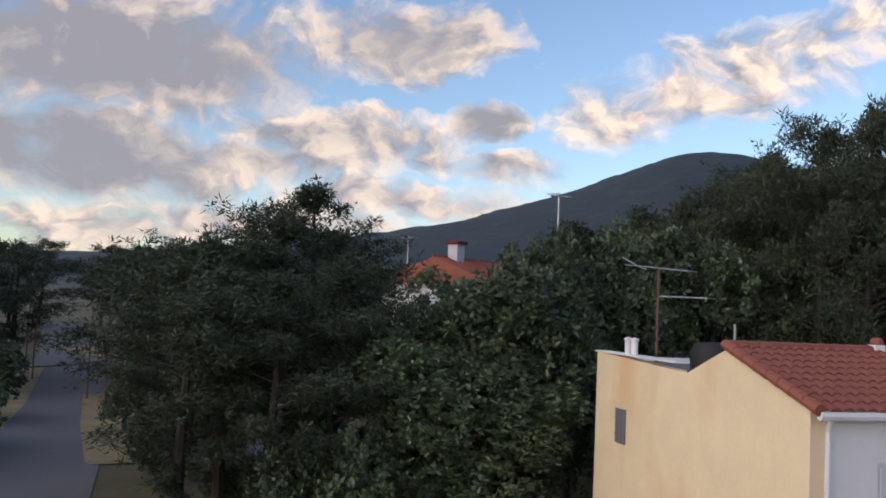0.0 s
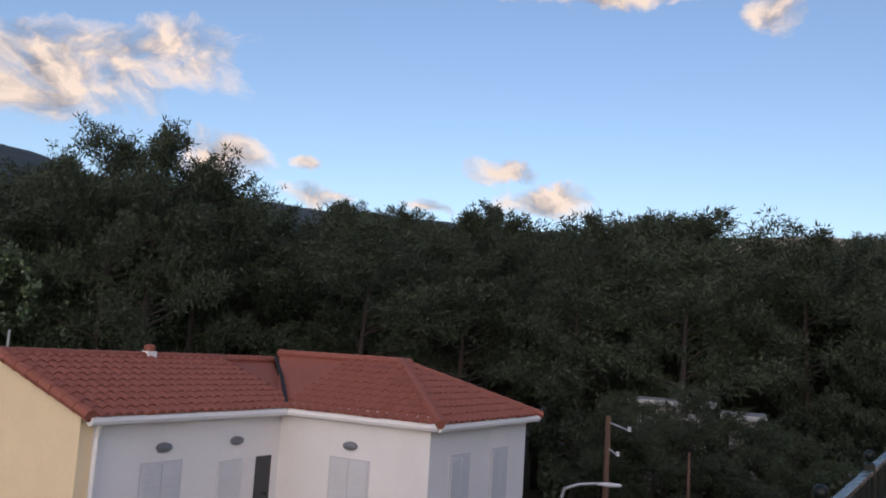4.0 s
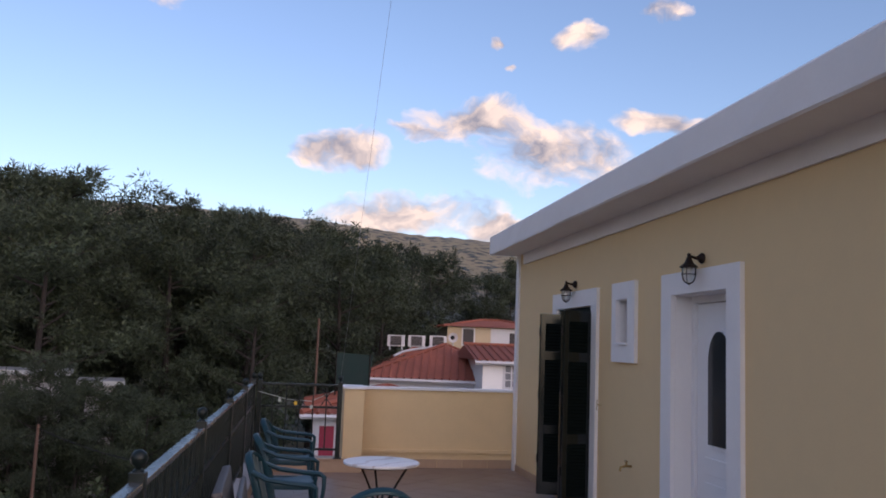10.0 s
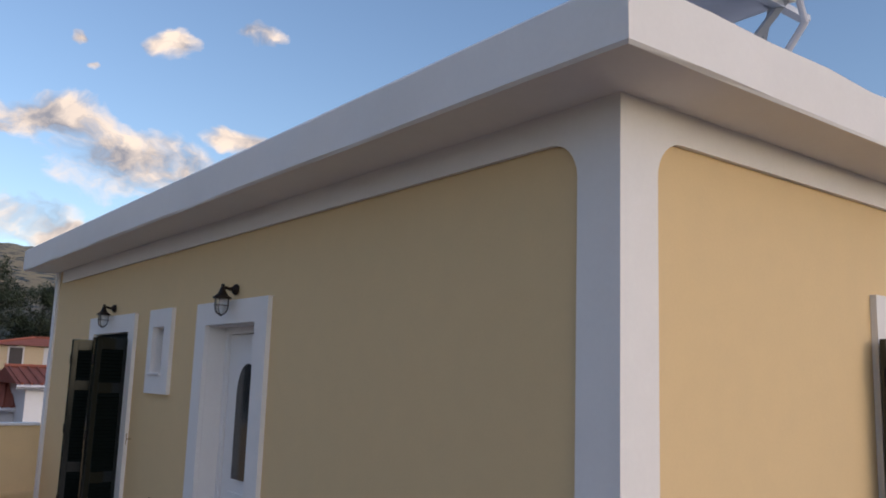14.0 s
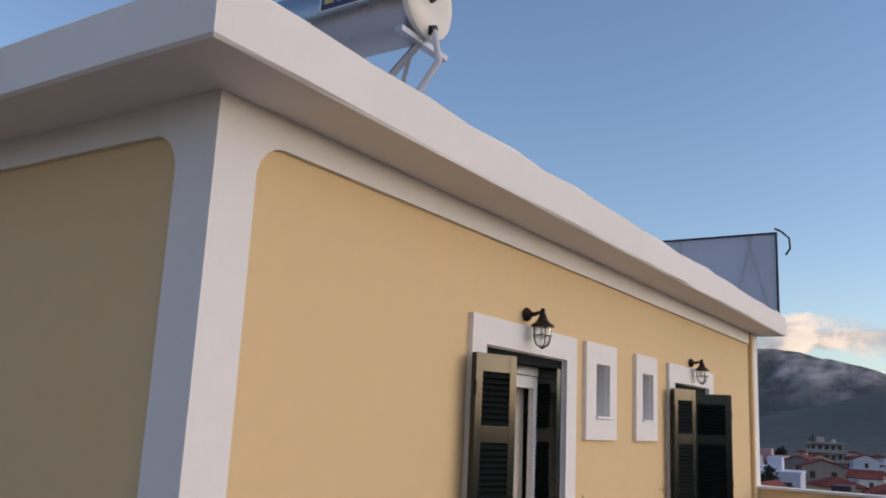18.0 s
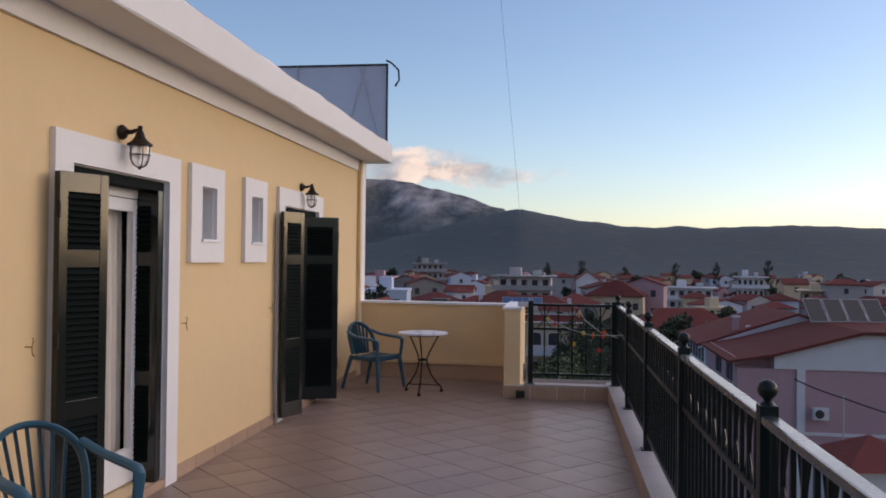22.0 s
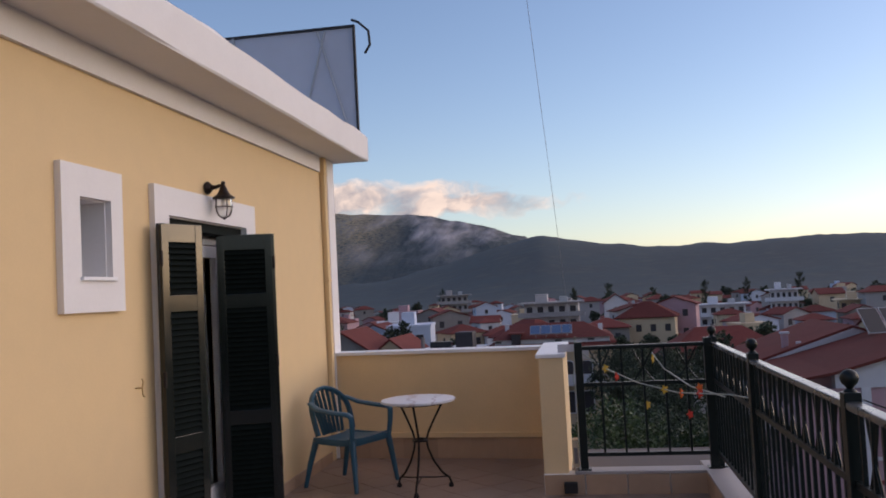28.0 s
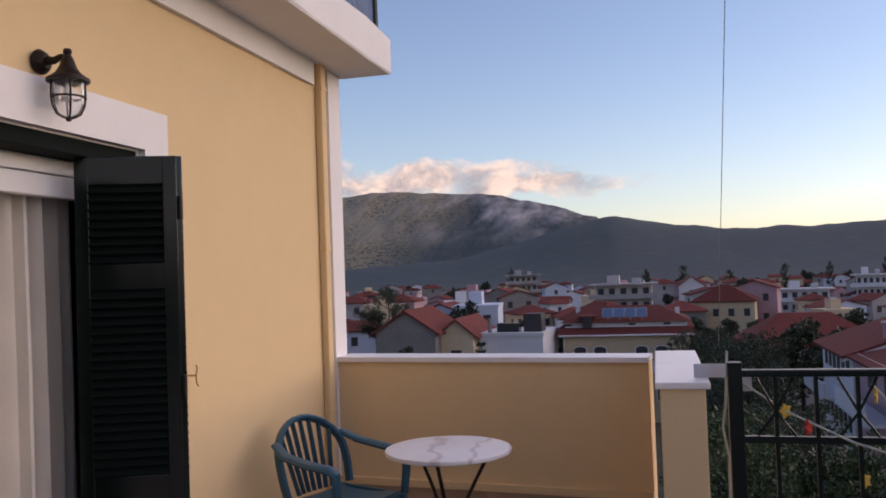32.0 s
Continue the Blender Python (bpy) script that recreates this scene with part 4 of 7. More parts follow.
tab = marble_table()
tab.matrix_basis = pose(1.12, 7.90, 0)
copy_thing(tab, pose(-4.56, -2.29, 0, 0, 0, 40))
chair = plastic_chair(chair_plastic, "teal blue moulded plastic armchair with a slatted back", "teal plastic armchairs")
chair.matrix_basis = pose(0.47, 8.15, 0, 0, 0, 66)
copy_thing(chair, pose(0.50, 1.40, 0, 0, 0, 60))
green = plastic_chair(chair_green, "dark green moulded plastic armchair beside the railing", "green plastic armchairs")
green.matrix_basis = pose(-7.1, -3.02, 0, 0, 0, 176)
copy_thing(green, pose(-5.63, -3.02, 0, 0, 0, 184))
copy_thing(green, pose(-4.32, -3.0, 0, 0, 0, 172))
copy_thing(green, pose(-3.10, -2.48, 0, 0, 0, -84))

# ---- land: one sheet out to the hills ----
G0 = -6.5
# the surroundings are laid out on a compass sketch; these turn its headings and slopes into the true ones
SKETCH = [-90, -40, 10.5, 35, 72.3, 78, 86.1, 92.6, 100.5, 105.7, 115.9, 132.5, 138.5, 151.1, 163.85, 190.4, 230, 270]
TRUE = [-90, -42.3, 10.5, 36.1, 69.9, 76, 84.6, 91.85, 100.45, 105.9, 116.9, 134.7, 141.2, 154.4, 167.8, 195.6, 234, 270]
SLOPE_AT, SLOPE = [-90, -40, 25, 50, 72, 86, 92, 105, 116, 138, 164, 195, 240, 270], [0, -0.35, -0.35, 0.2, 0.55, 0.6, 0.7, 0.9, 1, 1.26, 1.3, 1.3, 0, 0]


def settled(p):
    """Where a place of the sketch truly lies, and by how many degrees what stands there turns."""
    x, y = p[0] - 2.45, p[1] + 3.1
    a, r = math.degrees(math.atan2(-x, y)), math.hypot(x, y) / 1.045
    a = a + 360 if a < -90 else a
    b = float(np.interp(a, SKETCH, TRUE))
    z = p[2] + r * math.tan(radians(float(np.interp(a, SLOPE_AT, SLOPE))))
    return Vector((2.55 - math.sin(radians(b)) * r, -3.0 + math.cos(radians(b)) * r, z)), b - a


def out(m, ref=None):
    """A pose on the sketch turned into the true one; ref: the place it is turned about."""
    ref = Vector(ref) if ref else m.to_translation()
    place, turn = settled(ref)
    return pose(*place, 0, 0, turn) @ Matrix.Translation(-ref) @ m


HEAD = [-90, -60, -30, -19, -14.6, -8, -3.5, 0, 3, 6, 9, 13, 20, 40, 60, 72, 79, 84, 90, 98, 110, 133, 143, 146, 149, 152, 156, 163, 169.5, 180, 190, 200, 240, 270]
RISE = [0.5, 2.3, 2.4, 2.45, 2.75, 2.6, 2.7, 3.2, 3.75, 3.2, 2.3, 1.4, 1.0, 1.5, 3.5, 5.2, 6.1, 6.4, 6.9, 7.0, 6.9, 7.4, 7.8, 8.7, 8.7, 7.8, 6.3, 4.3, 3.0, 1.5, 0.7, 0.5, 0.5, 0.5]
HEAD2, RISE2 = [0, 4, 7, 10, 13, 16, 20, 30, 45, 60], [0, 3.75, 4.75, 5.45, 5.75, 5.9, 5.7, 5.2, 3.0, 0]


def town_drop(a, r):
    """How far the ground has fallen, on the town's side, at a heading and distance."""
    k = min(1.0, max(0.0, (r - 12) / 42)) * min(1.0, max(0.0, (36 - a) / 12)) * min(1.0, max(0.0, (a + 85) / 20))
    return 5.0 * k * k * (3 - 2 * k)


def land_height(a, r):
    """Height of the ground at a heading in degrees and a distance."""
    d = a if a >= -90 else a + 360
    e1, e2 = np.interp(d, HEAD, RISE), np.interp(d, HEAD2, RISE2, 0, 0)
    x, y = -math.sin(radians(a)) * r, math.cos(radians(a)) * r
    rough = noise.fractal((x / 420, y / 420, 3.0), 0.8, 2.0, 6)
    far1 = 1500 if 65 < d < 175 else 2300
    s1 = min(1.0, max(0.0, (r - far1 * 0.35) / (far1 * 0.65)))
    s1 = s1 * s1 * (3 - 2 * s1)
    bumps = noise.fractal((x / 75, y / 75, 7.0), 0.7, 2.1, 4)
    h1 = s1 * (bumps * 5.5 * s1 + math.tan(radians(e1)) * far1 + 6 + rough * 9 * s1 * (1 - 0.75 * s1 * (r < far1 * 1.05)))
    if r > far1:
        h1 *= max(0.55, 1 - (r - far1) / 2600)
    s2 = min(1.0, max(0.0, (r - 2600) / 1500))
    gully = noise.fractal((x / 190 + rough * 0.6, y / 900, 11.0), 0.8, 2.1, 4)
    h2 = s2 * (math.tan(radians(e2)) * 4100 + 8 + (rough * 70 + gully * 60) * s2 * (1.08 - s2) * 2)
    return G0 - town_drop(a, r) + max(h1, h2)


def land_mesh():
    s = Shape()
    rs = [0, 8, 12, 16, 20, 25, 30, 36, 42, 48, 54, 70, 90, 140, 210, 300, 400, 500, 600, 700, 800, 900, 1000, 1100, 1200, 1300, 1400, 1500, 1600, 1750, 1900, 2050, 2200, 2300, 2400, 2600, 2800, 3000, 3200, 3400, 3600, 3800, 4000, 4100, 4300, 4600]
    n = 900
    for r in rs:
        for j in range(n):
            a = -180 + 360.0 * j / n
            s.v.append(tuple(settled((-math.sin(radians(a)) * r + 2.45, math.cos(radians(a)) * r - 3.1, land_height(a, r)))[0]))
    for i in range(len(rs) - 1):
        for j in range(n):
            k = (j + 1) % n
            s.f.append((i * n + j, i * n + k, (i + 1) * n + k, (i + 1) * n + j))
    return s


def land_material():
    """Dry grass and earth near the houses, dark scrub tinted blue for haze and bare rock on the slopes."""
    # the blue cast of distance haze is put into this base colour
    m = surface("haze_blue_scrub_and_earth", (0.024, 0.043, 0.054), 0.95, grain=0.10, vary=0.6, bump=0.0, stain=0.6, stain_scale=0.03, stain_color=(0.062, 0.074, 0.066))
    t = m.node_tree
    b = t.nodes["Principled BSDF"]
    base = b.inputs["Base Color"].links[0].from_socket
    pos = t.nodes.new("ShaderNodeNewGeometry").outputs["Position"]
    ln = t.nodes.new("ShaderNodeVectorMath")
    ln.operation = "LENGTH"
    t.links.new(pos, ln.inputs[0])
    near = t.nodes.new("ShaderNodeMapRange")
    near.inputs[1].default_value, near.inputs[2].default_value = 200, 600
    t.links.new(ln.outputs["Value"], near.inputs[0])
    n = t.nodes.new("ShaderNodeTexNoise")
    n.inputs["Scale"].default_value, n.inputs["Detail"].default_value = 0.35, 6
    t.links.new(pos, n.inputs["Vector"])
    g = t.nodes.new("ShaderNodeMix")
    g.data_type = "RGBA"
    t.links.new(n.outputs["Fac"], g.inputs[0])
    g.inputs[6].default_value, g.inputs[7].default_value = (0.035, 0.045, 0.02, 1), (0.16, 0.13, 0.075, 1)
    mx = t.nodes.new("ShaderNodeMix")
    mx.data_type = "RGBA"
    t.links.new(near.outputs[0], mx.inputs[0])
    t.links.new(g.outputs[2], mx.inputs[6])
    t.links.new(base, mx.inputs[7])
    rockn = t.nodes.new("ShaderNodeTexNoise")
    rockn.inputs["Scale"].default_value, rockn.inputs["Detail"].default_value = 0.006, 7
    crag = t.nodes.new("ShaderNodeVectorMath")
    crag.operation = "MULTIPLY"
    crag.inputs[1].default_value = (1.4, 0.28, 0.7)
    t.links.new(pos, crag.inputs[0])
    t.links.new(crag.outputs["Vector"], rockn.inputs["Vector"])
    sep = t.nodes.new("ShaderNodeSeparateXYZ")
    t.links.new(pos, sep.inputs[0])
    high = t.nodes.new("ShaderNodeMapRange")
    high.inputs[1].default_value, high.inputs[2].default_value = 90, 240
    t.links.new(sep.outputs["Z"], high.inputs[0])
    rk = t.nodes.new("ShaderNodeMapRange")
    rk.inputs[1].default_value, rk.inputs[2].default_value = 0.42, 0.66
    t.links.new(rockn.outputs["Fac"], rk.inputs[0])
    ml = t.nodes.new("ShaderNodeMath")
    ml.operation = "MULTIPLY"
    t.links.new(high.outputs[0], ml.inputs[0])
    t.links.new(rk.outputs[0], ml.inputs[1])
    away = t.nodes.new("ShaderNodeMapRange")
    away.inputs[1].default_value, away.inputs[2].default_value = 2400, 3000
    t.links.new(ln.outputs["Value"], away.inputs[0])
    ml2 = t.nodes.new("ShaderNodeMath")
    ml2.operation = "MULTIPLY"
    t.links.new(ml.outputs[0], ml2.inputs[0])
    t.links.new(away.outputs[0], ml2.inputs[1])
    fin = t.nodes.new("ShaderNodeMix")
    fin.data_type = "RGBA"
    t.links.new(ml2.outputs[0], fin.inputs[0])
    t.links.new(mx.outputs[2], fin.inputs[6])
    # bare pale rock, brightened further: sunset light on the patches is in this colour
    fin.inputs[7].default_value = (0.37, 0.36, 0.385, 1)
    # western hill: tan dry grass, its colour raised to stand in for full sunlight
    tan = t.nodes.new("ShaderNodeMix")
    tan.data_type = "RGBA"
    wy = t.nodes.new("ShaderNodeMapRange")
    wy.inputs[1].default_value, wy.inputs[2].default_value = -650, -250
    t.links.new(sep.outputs["Y"], wy.inputs[0])
    wx = t.nodes.new("ShaderNodeMapRange")
    wx.inputs[1].default_value, wx.inputs[2].default_value = -700, -1000
    t.links.new(sep.outputs["X"], wx.inputs[0])
    spots = t.nodes.new("ShaderNodeTexNoise")
    spots.inputs["Scale"].default_value, spots.inputs["Detail"].default_value = 0.075, 4
    t.links.new(pos, spots.inputs["Vector"])
    sp = t.nodes.new("ShaderNodeMapRange")
    sp.inputs[1].default_value, sp.inputs[2].default_value = 0.62, 0.50
    t.links.new(spots.outputs["Fac"], sp.inputs[0])
    f1 = t.nodes.new("ShaderNodeMath")
    f1.operation = "MULTIPLY"
    t.links.new(wy.outputs[0], f1.inputs[0])
    t.links.new(wx.outputs[0], f1.inputs[1])
    f2 = t.nodes.new("ShaderNodeMath")
    f2.operation = "MULTIPLY"
    t.links.new(f1.outputs[0], f2.inputs[0])
    t.links.new(sp.outputs[0], f2.inputs[1])
    t.links.new(f2.outputs[0], tan.inputs[0])
    t.links.new(fin.outputs[2], tan.inputs[6])
    tan.inputs[7].default_value = (0.27, 0.225, 0.14, 1)
    t.links.new(tan.outputs[2], b.inputs["Base Color"])
    bp = t.nodes.new("ShaderNodeBump")
    bp.inputs["Strength"].default_value, bp.inputs["Distance"].default_value = 0.9, 45.0
    far_h = t.nodes.new("ShaderNodeMath")
    far_h.operation = "MULTIPLY"
    t.links.new(rockn.outputs["Fac"], far_h.inputs[0])
    t.links.new(away.outputs[0], far_h.inputs[1])
    t.links.new(far_h.outputs[0], bp.inputs["Height"])
    t.links.new(bp.outputs[0], b.inputs["Normal"])
    return m


land = solid("ground", land_mesh(), land_material(), "dry earth plain rising to haze-tinted scrub hills and a rocky mountain", "ground", "structure", smooth=True)


def heading(a, r, z=0.0, eye=(2.45, -3.1)):
    return Vector((eye[0] - math.sin(radians(a)) * r, eye[1] + math.cos(radians(a)) * r, z))


# road that leaves to the south, with a dusty side lane
def ribbon(pts, w, z):
    s = Shape()
    for i, p in enumerate(pts):
        d = (Vector(pts[min(i + 1, len(pts) - 1)]) - Vector(pts[max(i - 1, 0)])).normalized()
        nx, ny = -d.y * w / 2, d.x * w / 2
        s.v += [tuple(settled((p[0] + nx, p[1] + ny, z))[0]), tuple(settled((p[0] - nx, p[1] - ny, z))[0])]
    s.f = [(2 * i, 2 * i + 1, 2 * i + 3, 2 * i + 2) for i in range(len(pts) - 1)]
    return s


road_pts = [tuple(heading(a, r).xy) for a, r in ((-150, 14), (-163, 22), (-169.5, 32), (-172, 45), (-173.3, 65), (-173.8, 95), (-173.2, 140))]
solid("road", ribbon(road_pts, 6.0, G0 + 0.03), asphalt, "grey asphalt street between trees", "road", "structure")
solid("side_lane", ribbon([tuple(heading(a, r).xy) for a, r in ((-172, 44), (-177, 43), (175, 42), (165, 44))], 4.5, G0 + 0.025), asphalt, "grey side lane leaving the street", "road", "structure")

# ---- the neighbour's house with the terracotta roof ----
nb = thing("neighbour_house", "two storey house with weathered yellow gable and terracotta roof", "house", Matrix.Translation((0.36, 0.29, 0.0)) @ out(Matrix(), (-12.5, -19.0, 0)))
E0, A0 = -0.23, 0.60
gable = [(-26.2, G0), (-17.25, G0), (-17.25, E0), (-19.8, A0), (-21.4, -0.06), (-21.9, -0.06), (-26.2, 0.12)]
part("gable_wall", Shape().prism(gable, "x", -9.2, -8.9), house_yellow, nb, "weathered yellow rendered gable")
part("wall", Shape().box(-14.5, -9.2, -17.45, -17.25, G0, E0), house_pale, nb, "white rendered wall")
part("wall", Shape().box(-14.8, -14.5, -17.45, -13.15, G0, E0), house_pale, nb, "white rendered wall")
part("wall", Shape().box(-19.4, -14.8, -13.35, -13.15, G0, E0), house_pale, nb, "white rendered wall")
part("wall", Shape().box(-19.6, -19.4, -26.0, -13.15, G0, E0), house_pale, nb)
part("wall", Shape().box(-19.4, -9.2, -26.2, -26.0, G0, 0.0), house_pale, nb)


def roof_tile_mesh(tile=0.26, length=0.36):
    s = Shape()
    for v, lift in ((0, 0.045), (length, 0.012)):
        for q in range(6):
            h = math.sin(q / 5 * math.pi) * 0.065 if q not in (0, 5) else -0.01
            s.v.append((q / 5 * tile, v, h + lift))
    s.f = [(q, q + 1, q + 7, q + 6) for q in range(5)] + [tuple(range(5, -1, -1))]
    return s.mesh("roof_tile", roof_tile, True)


TILE = roof_tile_mesh()
tile_rng = random.Random(2)


def tiled_slope(parent, p0, along, up, nu, nv, clip, tile=0.26):
    """Rounded roof tiles on a slope, each an object: from p0 along the eave and up the slope; clip(u, v) keeps a tile."""
    p0, along, up = Vector(p0), Vector(along).normalized(), Vector(up).normalized()
    nrm = along.cross(up).normalized()
    for i in range(nu):
        for j in range(nv):
            if not clip((i + 0.5) * tile, (j + 0.5) * 0.317):
                continue
            b = p0 + along * (i * tile + tile_rng.uniform(-0.006, 0.006)) + up * (j * 0.317 + tile_rng.uniform(-0.012, 0.012)) + nrm * tile_rng.uniform(0, 0.012)
            m = Matrix((along, up, nrm)).transposed().to_4x4()
            m.translation = b
            part("roof_tile", TILE, None, parent, at=m)


def ridge_tiles(parent, a, b, r=0.12):
    a, b = Vector(a), Vector(b)
    n = max(2, int((b - a).length / 0.36))
    for i in range(n):
        part("ridge_tile", Shape().tube([a.lerp(b, i / n), a.lerp(b, (i + 1.12) / n)], [r, r * 0.86], 8), roof_tile, parent)


ru = Vector((0, -2.55 - 0.35, A0 - E0 + 0.17))
main = Shape().add([(-8.75, -16.9, E0 - 0.17), (-14.3, -16.9, E0 - 0.17), (-17.05, -19.8, A0), (-8.75, -19.8, A0)], [(0, 1, 2, 3)])
main.add([(-8.9, -19.8, A0), (-17.05, -19.8, A0), (-17.05, -21.6, -0.10), (-8.9, -21.6, -0.10)], [(0, 1, 2, 3)])
part("roof_deck", main, roof_tile, nb)
tiled_slope(nb, (-8.75, -16.9, E0 - 0.15), (-1, 0, 0), ru, 24, 10, lambda u, v: v < 3.15 and u < 5.6 + v * 0.75)
part("wing_deck", Shape().add([(-14.25, -12.8, E0 - 0.17), (-14.25, -17.2, E0 - 0.17), (-17.05, -19.6, 0.80), (-17.05, -15.6, 0.80), (-19.75, -12.8, E0 - 0.17), (-19.75, -19.6, E0 - 0.17)], [(0, 1, 2, 3), (4, 0, 3), (5, 4, 3, 2)]), roof_tile, nb)
wu = Vector((-2.8, 0, 1.20))
tiled_slope(nb, (-14.25, -17.15, E0 - 0.15), (0, 1, 0), wu, 17, 10, lambda u, v: v < 3.18 and u < 4.35 - v * 0.86)
tiled_slope(nb, (-14.25, -17.15, E0 - 0.15), (0, -1, 0), wu, 11, 10, lambda u, v: v < 3.18 and u < v * 0.82)
hu = Vector((0, -2.8, 1.20))
tiled_slope(nb, (-14.25, -12.8, E0 - 0.15), (-1, 0, 0), hu, 21, 10, lambda u, v: v < 3.18 and v * 0.86 < u < 5.45 - v * 0.86)
for a, b in (((-8.8, -19.8, A0 + 0.05), (-17.05, -19.8, A0 + 0.05)), ((-17.05, -19.6, 0.85), (-17.05, -15.6, 0.85)), ((-17.05, -15.6, 0.85), (-14.25, -12.8, E0 - 0.1)), ((-17.05, -15.6, 0.85), (-19.75, -12.8, E0 - 0.1)), ((-8.82, -16.9, E0 - 0.1), (-8.82, -19.8, A0 + 0.06))):
    ridge_tiles(nb, a, b)
for a, b in (((-8.85, -16.95, E0 - 0.2), (-14.3, -16.95, E0 - 0.2)), ((-14.3, -16.95, E0 - 0.2), (-14.3, -12.85, E0 - 0.2)), ((-14.3, -12.85, E0 - 0.2), (-19.7, -12.85, E0 - 0.2))):
    part("gutter", Shape().tube([a, b], 0.09, 8), house_pale, nb, "white gutter")
part("downpipe", Shape().tube([(-9.15, -17.0, E0 - 0.22), (-9.2, -17.15, E0 - 0.5), (-9.2, -17.18, G0)], 0.05, 8), house_pale, nb, "white downpipe")
part("parapet_cap", Shape().box(-9.25, -8.85, -26.25, -21.9, 0.11, 0.15), house_pale, nb)
part("flat_roof", Shape().box(-19.4, -9.2, -26.0, -21.6, -0.3, -0.1), house_grey, nb)


def shuttered_window(parent, at, w, h, light=True):
    """A closed two-leaf shuttered window; local x along, y into the wall."""
    win = part("window", Shape().box(-w / 2 - 0.05, w / 2 + 0.05, -0.015, 0.02, -h / 2 - 0.05, h / 2 + 0.05), house_white, parent, at=at)
    for s in (-1, 1):
        m = Shape().box(min(0, s * w / 2) + 0.01, max(0, s * w / 2) - 0.01, -0.04, -0.016, -h / 2, h / 2)
        leaf = part("shutter", m, shutter_light if light else shutter_far, win)
        for k in range(7):
            z = -h / 2 + 0.1 + k * (h - 0.2) / 6
            part("slat", Shape().box(min(0, s * w / 2) + 0.06, max(0, s * w / 2) - 0.06, -0.055, -0.041, z - 0.02, z + 0.03), shutter_light if light else shutter_far, leaf)
    return win


shuttered_window(nb, pose(-10.9, -17.25, -1.95, 0, 0, 180), 1.0, 1.15)
shuttered_window(nb, pose(-14.5, -15.2, -1.95, 0, 0, 90), 1.0, 1.15)
for x in (-15.9, -18.0):
    shuttered_window(nb, pose(x, -13.15, -1.8, 0, 0, 180), 0.9, 1.3)
part("door", Shape().box(-13.2, -12.5, -17.24, -17.20, -3.6, -1.45), shutter_light, nb, "pale closed door")
part("door", Shape().box(-14.2, -13.7, -17.24, -17.21, -3.6, -1.45), dark_glass, nb, "dark glazed door")
part("glass_block_window", Shape().box(-8.90, -8.86, -24.9, -24.35, -2.2, -1.3), frosted, nb, "glass block window")
for k in range(1, 3):
    part("mullion", Shape().box(-8.86, -8.845, -24.9 + 0.183 * k - 0.02, -24.9 + 0.183 * k + 0.02, -2.2, -1.3), house_grey, nb)
for k in range(1, 4):
    part("mullion", Shape().box(-8.86, -8.845, -24.9, -24.35, -2.2 + 0.225 * k - 0.02, -2.2 + 0.225 * k + 0.02), house_grey, nb)
for x, y, rz in ((-10.9, -17.24, 180), (-13.0, -17.24, 180), (-14.49, -15.2, 90)):
    part("wall_light", Shape().lathe([(0.0, 0.0), (0.14, 0.0), (0.13, -0.06), (0.08, -0.10), (0.0, -0.11)], (0, 0, 0), 14, "y"), frosted, nb, "oval bulkhead light", True, pose(x, y, -1.05, 0, 0, rz) @ Matrix.Diagonal((1.4, 1, 0.7, 1)))
part("chimney", Shape().box(-12.7, -12.45, -19.9, -19.65, A0, A0 + 0.18, 0.01), house_pale, nb)
part("chimney_pot", Shape().lathe([(0.12, A0 + 0.18), (0.14, A0 + 0.21), (0.13, A0 + 0.30), (0.05, A0 + 0.34), (0.0, A0 + 0.34)], (-12.575, -19.775, 0), 10), roof_tile, nb)
for y in (-24.3, -24.65):
    part("vent_pipe", Shape().tube([(-9.05, y, 0.1), (-9.05, y, 0.52)], 0.09, 10), house_pale, nb, "white vent pipe")
    part("vent_cap", Shape().lathe([(0.0, 0.52), (0.12, 0.52), (0.12, 0.56), (0.0, 0.6)], (-9.05, y, 0), 10), house_pale, nb)
part("water_tank", Shape().lathe([(0.0, -0.1), (0.6, -0.1), (0.62, 0.3), (0.5, 0.55), (0.0, 0.6)], (-10.6, -23.0, 0), 16), rubber, nb, "black roof tank", True)
ant = thing("tv_antenna", "rusty television aerial on a pole fixed to the roof", "antenna", Matrix.Translation((0.36, 0.29, 0.0)) @ out(Matrix(), (-12.5, -19.0, 0)))
ax, ay = -9.5, -23.95
part("mast", Shape().tube([(ax, ay, -0.2), (ax, ay, 2.5)], 0.035, 8), pole_wood, ant, "rusty mast")
part("boom", Shape().tube([(ax - 0.3, ay + 0.95, 2.35), (ax + 0.35, ay - 1.2, 2.55)], 0.02, 6), galvanised, ant)
part("boom", Shape().tube([(ax, ay, 1.7), (ax - 0.5, ay + 1.5, 1.68)], 0.02, 6), galvanised, ant)
for k in range(9):
    c = Vector((ax - 0.3, ay + 0.95, 2.35)).lerp(Vector((ax + 0.35, ay - 1.2, 2.55)), k / 9)
    part("element", Shape().tube([c + Vector((-0.28, -0.09, 0)), c + Vector((0.28, 0.09, 0))], 0.01, 5), galvanised, ant)
part("reflector", Shape().tube([(ax + 0.45, ay - 1.2, 2.75), (ax + 0.3, ay - 0.6, 2.5), (ax + 0.2, ay - 0.3, 2.4)], 0.015, 5), galvanised, ant)
part("cable", Shape().tube([(ax + 0.1, ay, 2.3), (ax + 0.3, ay - 0.1, 2.0), (ax + 0.1, ay - 0.35, 1.4), (ax + 0.15, ay - 0.2, 0.8), (ax + 0.05, ay, 0.2)], 0.012, 5), rubber, ant)
